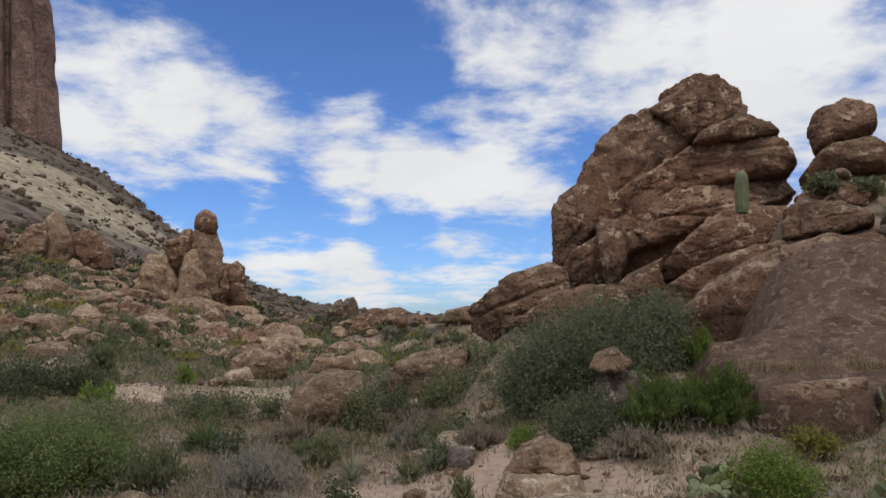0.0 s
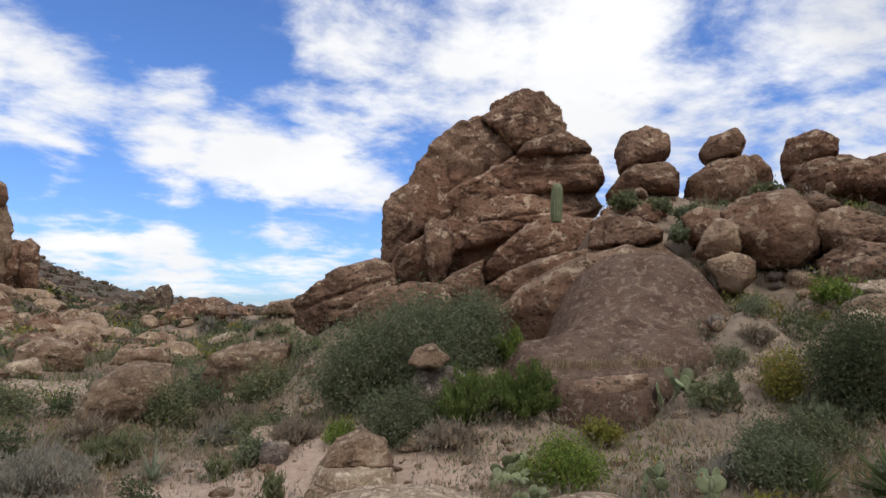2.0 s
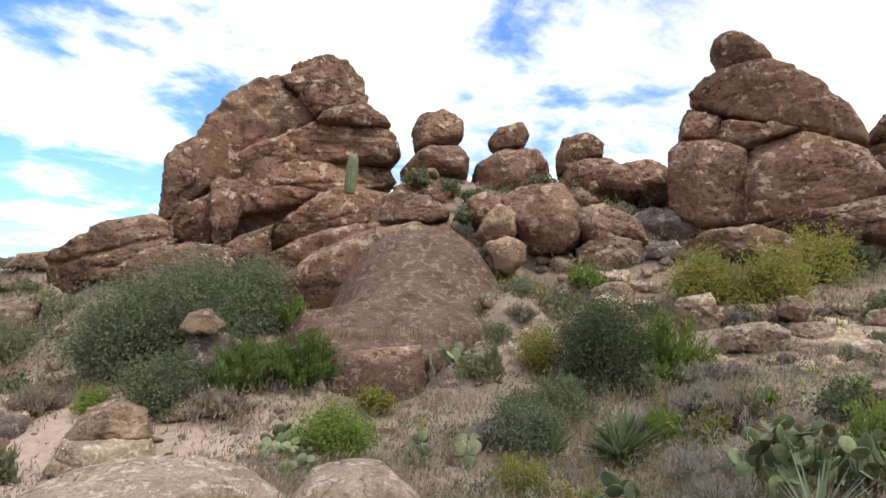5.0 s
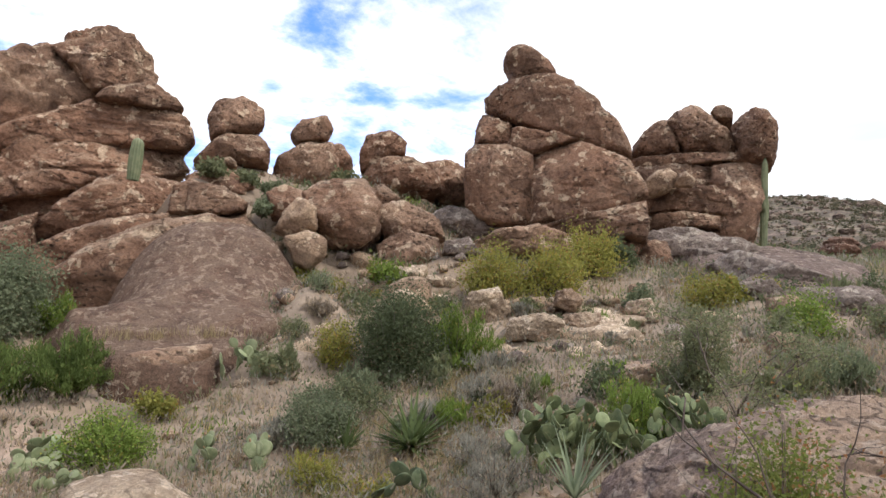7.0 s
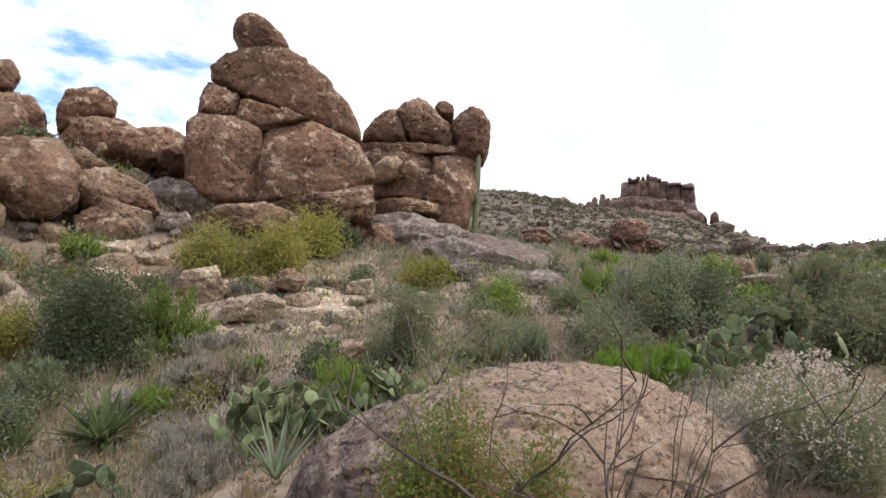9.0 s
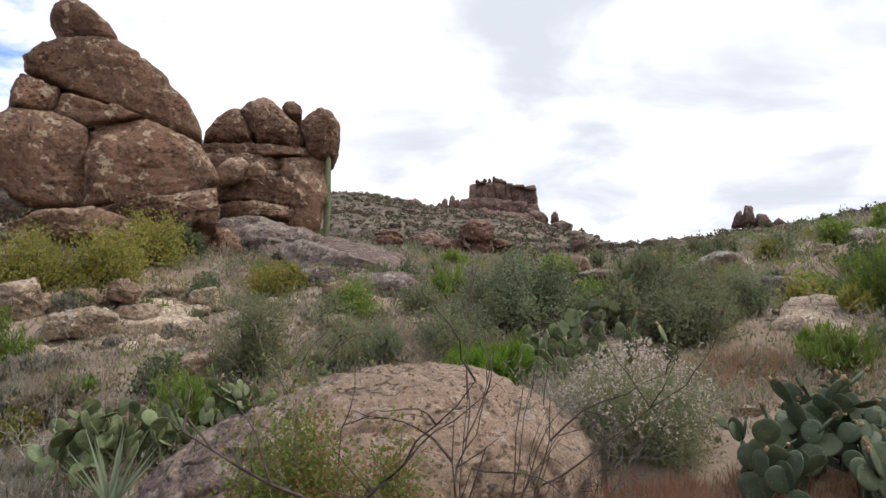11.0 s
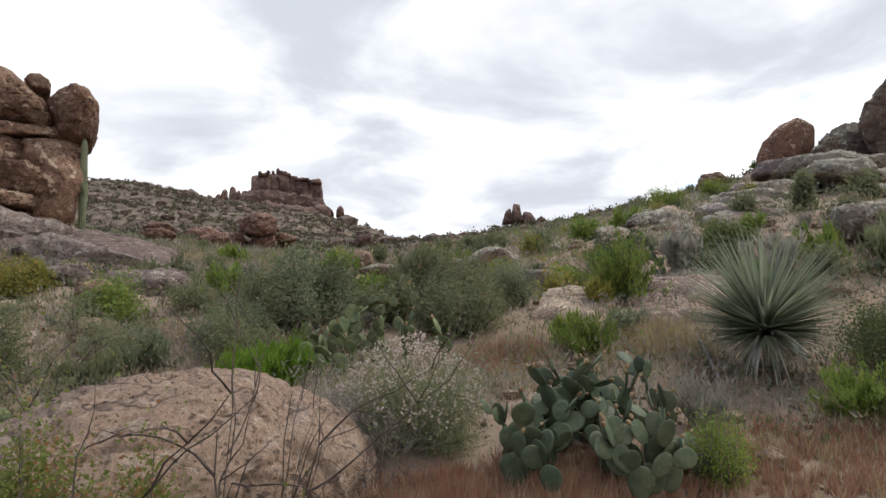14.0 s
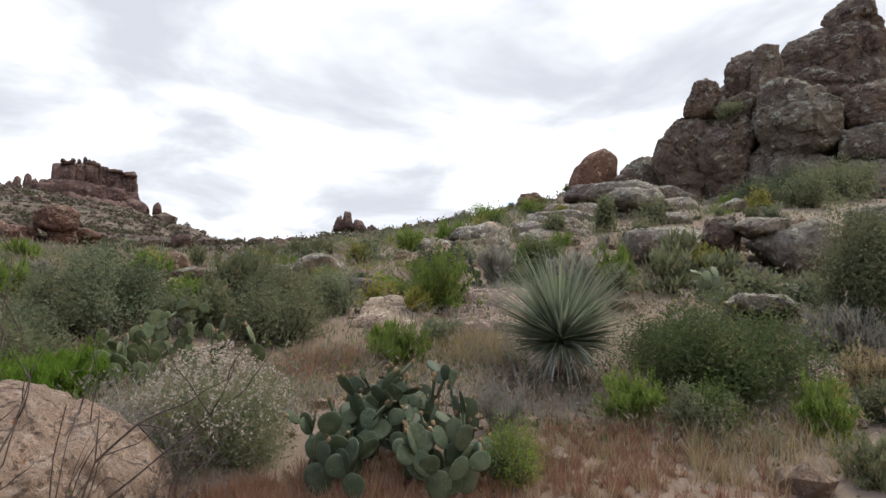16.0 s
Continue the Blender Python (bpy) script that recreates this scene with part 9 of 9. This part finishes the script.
# grass
straw_patches = [(6.8, 13.2, 0.92, 500, 0.25), (8.5, 13.1, 0.55, 400, 0.25), (8.5, 5.9, 0.63, 900, 0.40), (8.7, 7.0, 0.49, 500, 0.35), (8.8, 6.3, 0.56, 500, 0.35), (7.5, -4.9, 0.51, 1200, 0.45), (3.8, -5.2, 0.67, 900, 0.35), (4.7, -4.1, 0.80, 1200, 0.16), (6.5, 6.4, 0.87, 900, 0.22), (5.4, 8.2, 1.03, 900, 0.20), (-2.6, 13.8, 1.11, 700, 0.25), (-0.4, 18.5, 0.98, 500, 0.25), (21.5, 1.0, 1.11, 600, 0.50), (25.0, 2.2, 1.09, 600, 0.50), (-3.4, 11.5, 1.37, 1800, 0.25), (-2.2, 14.3, 1.40, 1200, 0.25), (-0.1, 15.5, 1.09, 900, 0.25), (6.4, 5.6, 1.17, 1500, 0.25), (6.9, 3.6, 0.80, 1200, 0.25), (6.2, 4.6, 0.79, 1200, 0.25)]
rust_patches = [(4.7, -4.1, 0.80, 2600, 0.16), (4.1, -4.3, 0.93, 2600, 0.15), (4.6, -4.0, 0.73, 1500, 0.15), (4.3, -1.6, 0.70, 4200, 0.22), (4.5, -1.0, 0.56, 2500, 0.22), (8.0, -3.0, 0.49, 900, 0.25), (4.4, -1.8, 0.81, 3600, 0.20), (4.6, -5.6, 0.93, 1800, 0.22), (8.3, -3.2, 0.44, 700, 0.25), (4.6, -1.2, 0.61, 3000, 0.20), (4.5, -1.6, 0.61, 3000, 0.20), (4.4, -2.1, 0.61, 2600, 0.18), (4.4, -2.7, 0.65, 2600, 0.18)]
rng = np.random.default_rng(4)
tufts = []
for _ in range(420):
    l = float(rng.choice((-0.75, -0.1, 0.75)) + rng.normal() * 0.24)
    s = 11.97 + 0.22 * l + float(rng.normal()) * 0.03
    root = np.array([s * math.sin(radians(29)) + l * math.cos(radians(29)), s * math.cos(radians(29)) - l * math.sin(radians(29)), 0.84 + 0.06 * l])
    side = np.array([*rng.normal(size=2) * 0.005, 0])
    tufts += [root - side, root + side, root + np.array([*rng.normal(size=2) * 0.06, rng.uniform(0.12, 0.30)])]
tagged(new("crack_grass", mesh_from("crack_grass", np.array(tufts), np.arange(len(tufts)).reshape(-1, 3), L_STRAW, False)), "dry grass tufts rooted in a crack of the rock", "grass", "", "stuff")
tagged(new("dry_grass", grass_mesh("dry_grass", straw_patches, L_STRAW, 0.004, 1)), "tufts of dry straw-coloured grass", "grass", "", "stuff")
tagged(new("rust_grass", grass_mesh("rust_grass", rust_patches, L_RUST, 0.0045, 2)), "low rust-red dry grass", "grass", "", "stuff")


# ---- scattered stones, brush and litter ----
def bearing_spot(rng, lo, hi, near, far):
    b, r = radians(rng.uniform(lo, hi)), near * (far / near) ** rng.random()
    return r * math.sin(b), r * math.cos(b), r


def field_stones():
    """Loose stones on the slopes: a few shapes, copied."""
    rng = random.Random(11)
    kinds = []
    for k, mat in enumerate((TAN, PALE, BROWN, TAN, GREYROCK, PALE)):
        prof = [c for a in range(0, 360, 51) for c in (rng.uniform(0.36, 0.55) * math.cos(radians(a)), rng.uniform(0.26, 0.42) * math.sin(radians(a)))]
        ob = new("stone", stone_mesh("stone", prof, rng.uniform(0.36, 0.5), mat, 40 + k, 3, 14.0, 4.0, 1.3))
        kinds.append(tagged(ob, ("weathered tan stone on the slope", "pale stone lying on the ground", "brown stone on the slope", "weathered tan stone on the slope", "lichen-grey stone on the slope", "pale stone lying on the ground")[k], "stone", "stones on the slopes"))
        ob.matrix_basis = pose(0, 0, -3)
    first = set(kinds)
    for lo, hi, near, far, count, s0, s1 in ((36, 53, 13.5, 19, 45, 0.35, 1.3), (-40, -3, 27, 62, 110, 0.5, 2.4), (-38, 20, 11, 24, 20, 0.25, 0.9), (50, 66, 11.3, 15, 45, 0.2, 0.6), (60, 80, 12, 19, 20, 0.3, 0.8), (60, 100, 9, 30, 24, 0.25, 0.9), (100, 150, 12, 40, 22, 0.3, 1.3)):
        for _ in range(count):
            x, y, r = bearing_spot(rng, lo, hi, near, far)
            k = rng.choice((0, 2, 3, 2, 0, 1)) if lo == -40 else rng.randrange(6)
            s = s0 * (s1 / s0) ** (rng.random() ** 1.6)
            m = pose(x, y, ground_z(x, y) + 0.08 * s, rng.uniform(-12, 12), rng.uniform(-12, 12), rng.uniform(0, 360))
            ob = kinds[k] if kinds[k] in first else copy_thing(kinds[k], m)
            first.discard(kinds[k])
            ob.matrix_basis = m
            ob.scale = (s, s * rng.uniform(0.8, 1.2), s * rng.uniform(0.75, 1.25))


field_stones()


def hillside_rocks():
    """Lichen-grey outcrops of the steep hillside below the cliff."""
    rng = random.Random(17)
    kinds = []
    for k in range(4):
        prof = [c for a in range(0, 360, 45) for c in (rng.uniform(0.38, 0.56) * math.cos(radians(a)), rng.uniform(0.22, 0.36) * math.sin(radians(a)))]
        kinds.append(tagged(new("hillside_rock", stone_mesh("hillside_rock", prof, rng.uniform(0.36, 0.55), (LICHEN, LICHEN, GREYROCK, CLIFF)[k], 70 + k, 3, 20.0, 4.5, 1.1)), ("lichen-grey rock on the steep hillside", "pale grey rock on the steep hillside", "purplish rock on the steep hillside", "grey-green rock on the steep hillside")[k], "rock", "rocks of the hillside"))
    first = set(kinds)
    for lo, hi, near, far, count, s0, s1 in ((122, 146, 19, 40, 48, 0.5, 1.9), (108, 146, 13, 22, 20, 0.4, 1.6), (94, 118, 14, 34, 18, 0.4, 1.6)):
        for _ in range(count):
            x, y, r = bearing_spot(rng, lo, hi, near, far)
            k = rng.randrange(4)
            s = s0 * (s1 / s0) ** (rng.random() ** 1.4)
            m = pose(x, y, ground_z(x, y) + 0.06 * s, rng.uniform(-12, 12), rng.uniform(-12, 12), rng.uniform(0, 360))
            ob = kinds[k] if kinds[k] in first else copy_thing(kinds[k], m)
            first.discard(kinds[k])
            ob.matrix_basis = m
            ob.scale = (s, s * rng.uniform(0.8, 1.2), s * rng.uniform(0.45, 0.9))


hillside_rocks()


def field_brush():
    """Shrubs of the open slopes: a few built, then copied."""
    rng = random.Random(5)
    kinds = []
    for k, (mat, style) in enumerate(((L_DARK, "leafy"), (L_OLIVE, "leafy"), (L_GREY, "leafy"), (L_BRIGHT, "feather"), (L_OLIVE, "feather"), (L_YELLOW, "leafy"), (L_SAGE, "feather"))):
        label = ("dark green shrub on the slope", "olive shrub on the slope", "grey-green shrub on the slope", "bright green shrub on the slope", "olive brush on the slope", "yellow-green shrub on the slope", "dry grey brush on the slope")[k]
        kinds.append(bush(label, 30 + k * 0.3, -20, 1.0, 0.7, mat, style, 900, 0.066, None, "shrubs of the slopes", None, "shrub", "shrub"))
    first = set(kinds)
    for lo, hi, near, far, count, s0, s1 in ((-42, 6, 18, 60, 60, 0.5, 1.6), (-40, 15, 9, 18, 22, 0.4, 1.0), (44, 82, 9, 18, 50, 0.3, 0.8), (75, 104, 11, 50, 55, 0.5, 1.4), (100, 150, 12, 50, 95, 0.5, 1.5)):
        for _ in range(count):
            x, y, r = bearing_spot(rng, lo, hi, near, far)
            k = rng.choice((0, 0, 1, 1, 2, 2, 3, 4, 4, 5, 6))
            s = rng.uniform(s0, s1)
            m = pose(x, y, ground_z(x, y) - 0.03, 0, 0, rng.uniform(0, 360))
            ob = kinds[k] if kinds[k] in first else copy_thing(kinds[k], m)
            first.discard(kinds[k])
            ob.matrix_basis = m
            ob.scale = (s, s, s * rng.uniform(0.7, 1.2))


field_brush()


def far_cover():
    """Boulders and scrub of the distant slopes."""
    rng = np.random.default_rng(8)
    D, F = sphere_dirs(1)
    F = np.array(F)
    for name, mat, label, count, leafy in (("boulder_field", FAR_STONES, "boulders strewn over the distant slopes", 6000, False), ("far_scrub", L_FAR, "scrub on the distant slopes", 5200, True)):
        V, faces, o = [], [], 0
        for _ in range(count):
            if rng.random() < (0.22 if leafy else 0.45):
                b, r = radians(rng.uniform(-42, 0)), rng.uniform(38, 70) if rng.random() < 0.45 else rng.uniform(60, 290)
            else:
                b, r = (radians(rng.uniform(74, 112)), rng.uniform(90, 290)) if rng.random() < 0.55 else (radians(rng.uniform(74, 150)), 45 * (250 / 45) ** rng.random())
            x, y = r * math.sin(b), r * math.cos(b)
            z = ground_z(x, y)
            if leafy:
                s = rng.uniform(0.4, 1.1) * (0.6 + r / 300)
                c = np.array([x, y, z]) + rng.normal(size=(22, 3)) * (s * 0.34, s * 0.34, s * 0.22) + (0, 0, s * 0.3)
                v, f = leaf_faces(rng, c, s * 0.36, s * 0.3, 0.2)
                V.append(v)
                faces += (np.array(f) + o).tolist()
                o += len(v)
            else:
                s = 0.25 * (1 + r / 160) * math.exp(rng.normal() * 0.55)
                v = D * rng.uniform(0.8, 1.12, (len(D), 1)) * (s, s * rng.uniform(0.6, 1.2), s * rng.uniform(0.45, 0.9)) + (x, y, z + 0.1 * s)
                V.append(v)
                faces += (F + o).tolist()
                o += len(v)
        tagged(new(name, mesh_from(name, np.concatenate(V), faces, mat, False)), label, "boulders" if not leafy else "scrub", "", "stuff")


FAR_STONES = rock_material("far_boulder_stone", (0.12, 0.084, 0.064), (0.225, 0.16, 0.12), (0.29, 0.21, 0.16), (0.40, 0.32, 0.24), 4.0, 0.5, 0.3)
far_cover()


def litter():
    """Pebbles and small broken stone on the near ground."""
    rng = np.random.default_rng(21)
    D, F = sphere_dirs(1)
    F = np.array(F)
    V, faces = [], []
    for i in range(4600):
        b, r = radians(rng.uniform(-42, 150)), 2.5 * (24 / 2.5) ** rng.random()
        x, y = r * math.sin(b), r * math.cos(b)
        s = 0.025 * math.exp(rng.normal() * 0.6) * (0.6 + r / 9)
        V.append(D * rng.uniform(0.7, 1.2, (len(D), 1)) * (s, s * rng.uniform(0.6, 1.1), s * 0.6) + (x, y, ground_z(x, y) + 0.15 * s))
        faces += (F + i * len(D)).tolist()
    tagged(new("pebbles", mesh_from("pebbles", np.concatenate(V), faces, TAN, False)), "tan pebbles and broken stone on the sand", "pebbles", "", "stuff")
    spots = []
    for i in range(3400):
        b, r = radians(rng.uniform(-42, 150)), 4 * (26 / 4) ** rng.random()
        if b > 1.55 and r < 8.5 and rng.random() < 0.75:
            continue
        if math.hypot(r * math.sin(b) - 0.4, r * math.cos(b) - 9.3) < 2.4 and rng.random() < 0.8:
            continue
        if noise.noise((r * math.sin(b) * 0.35, r * math.cos(b) * 0.35, 6.6)) < 0.0:
            continue
        spots.append((r * math.sin(b), r * math.cos(b), 0.5, 42, 0.14 + 0.010 * r))
    tagged(new("thin_grass", grass_mesh("thin_grass", spots, L_THIN, 0.0045, 7)), "thin dry grass between the shrubs", "grass", "", "stuff")


def rubble():
    """Broken rock that covers the slope below the pillars."""
    rng = np.random.default_rng(33)
    D, F = SPHERES[2]
    F = np.array(F)
    for name, mat, label, count in (("tan_rubble", TAN, "broken tan rock on the boulder slope", 330), ("brown_rubble", BROWN, "broken brown rock on the boulder slope", 380)):
        V, faces = [], []
        for i in range(count):
            b, r = radians(rng.uniform(-42, -4)), 27 * (68 / 27) ** rng.random()
            x, y = r * math.sin(b), r * math.cos(b)
            s = 0.33 * math.exp(rng.normal() * 0.5)
            v = D * (1 + 0.25 * rng.uniform(-1, 1, (len(D), 1))) * (s * rng.uniform(0.8, 1.7), s * rng.uniform(0.7, 1.2), s * rng.uniform(0.5, 1.0))
            a = rng.uniform(0, 6.28)
            v = np.stack([v[:, 0] * math.cos(a) - v[:, 1] * math.sin(a), v[:, 0] * math.sin(a) + v[:, 1] * math.cos(a), v[:, 2]], 1)
            V.append(v + (x, y, ground_z(x, y) + 0.2 * s))
            faces += (F + i * len(D)).tolist()
        tagged(new(name, mesh_from(name, np.concatenate(V), faces, mat, False)), label, "rubble", "", "stuff")


rubble()


def slope_scrub():
    """Small shrubs that stand between the rocks of the boulder slope."""
    for k, (mat, name, label, count) in enumerate(((L_DARK, "dark_slope_scrub", "dark green scrub between the rocks of the slope", 240), (L_OLIVE, "olive_slope_scrub", "olive scrub between the rocks of the slope", 280), (L_YELLOW, "yellow_slope_scrub", "yellow-green scrub between the rocks of the slope", 110))):
        rng = np.random.default_rng(90 + k)
        V, F, o = [], [], 0
        for _ in range(count):
            b, r = radians(rng.uniform(-42, 3)), 25 * (66 / 25) ** rng.random()
            x, y, s = r * math.sin(b), r * math.cos(b), rng.uniform(0.35, 0.95)
            c = rng.normal(size=(90, 3)) * (s * 0.42, s * 0.42, s * 0.26)
            c[:, 2] = np.abs(c[:, 2])
            v, f = leaf_faces(rng, c + (x, y, ground_z(x, y) + 0.04), 0.10 + 0.0022 * r, 0.06 + 0.001 * r, 0.5)
            V.append(v)
            F += (np.array(f) + o).tolist()
            o += len(v)
        tagged(new(name, mesh_from(name, np.concatenate(V), F, mat, False)), label, "scrub", "", "stuff")


slope_scrub()
litter()


def underbrush():
    """The low growth that covers the ground between the shrubs."""
    for k, (mat, name, label, count) in enumerate(((L_OLIVE, "low_olive_growth", "low olive growth between the shrubs", 3500), (L_DARK, "low_green_growth", "low dark green growth between the shrubs", 2600), (L_SAGE, "low_dry_growth", "low dry grey growth between the shrubs", 1900), (L_DUST, "low_brown_growth", "low dry brown growth between the shrubs", 3800), (L_BRIGHT, "low_bright_growth", "low bright green growth between the shrubs", 450))):
        rng = np.random.default_rng(60 + k)
        cent, size = [], []
        for _ in range(count):
            b, r = radians(rng.uniform(-42, 150)), 6.5 * (45 / 6.5) ** rng.random()
            az = math.degrees(b)
            if 22 < az < 36 and r > 12:
                continue
            if r < 13 and mat not in (L_SAGE, L_DUST) and rng.random() < (0.85 if az < 22 else 0.55):
                continue
            if math.hypot(r * math.sin(b) - 0.4, r * math.cos(b) - 9.3) < 2.3 and rng.random() < 0.85:
                continue
            if az > 98 and r > 9 and rng.random() < 0.6:
                continue
            if -5 < az and 45 < az < 75 and 11 < r < 17 and rng.random() < 0.4:
                continue
            x, y = r * math.sin(b), r * math.cos(b)
            s = rng.uniform(0.12, 0.34) * (0.75 + r / 28)
            n = 42
            g = rng.normal(size=(n, 3)) * (s * 0.55, s * 0.55, s * 0.28)
            g[:, 2] = np.abs(g[:, 2])
            cent.append(g + (x, y, ground_z(x, y)))
            size.append(np.full(n, 0.022 + 0.0036 * r))
        cent, size = np.concatenate(cent), np.concatenate(size)
        V, F = leaf_faces(rng, cent, 1.4, 0.32, 0.9)
        V = V.reshape(-1, 3, 3)
        V = (V - V[:, :1]) * size[:, None, None] + V[:, :1]
        tagged(new(name, mesh_from(name, V.reshape(-1, 3), F, mat, False)), label, "undergrowth", "", "stuff")


underbrush()
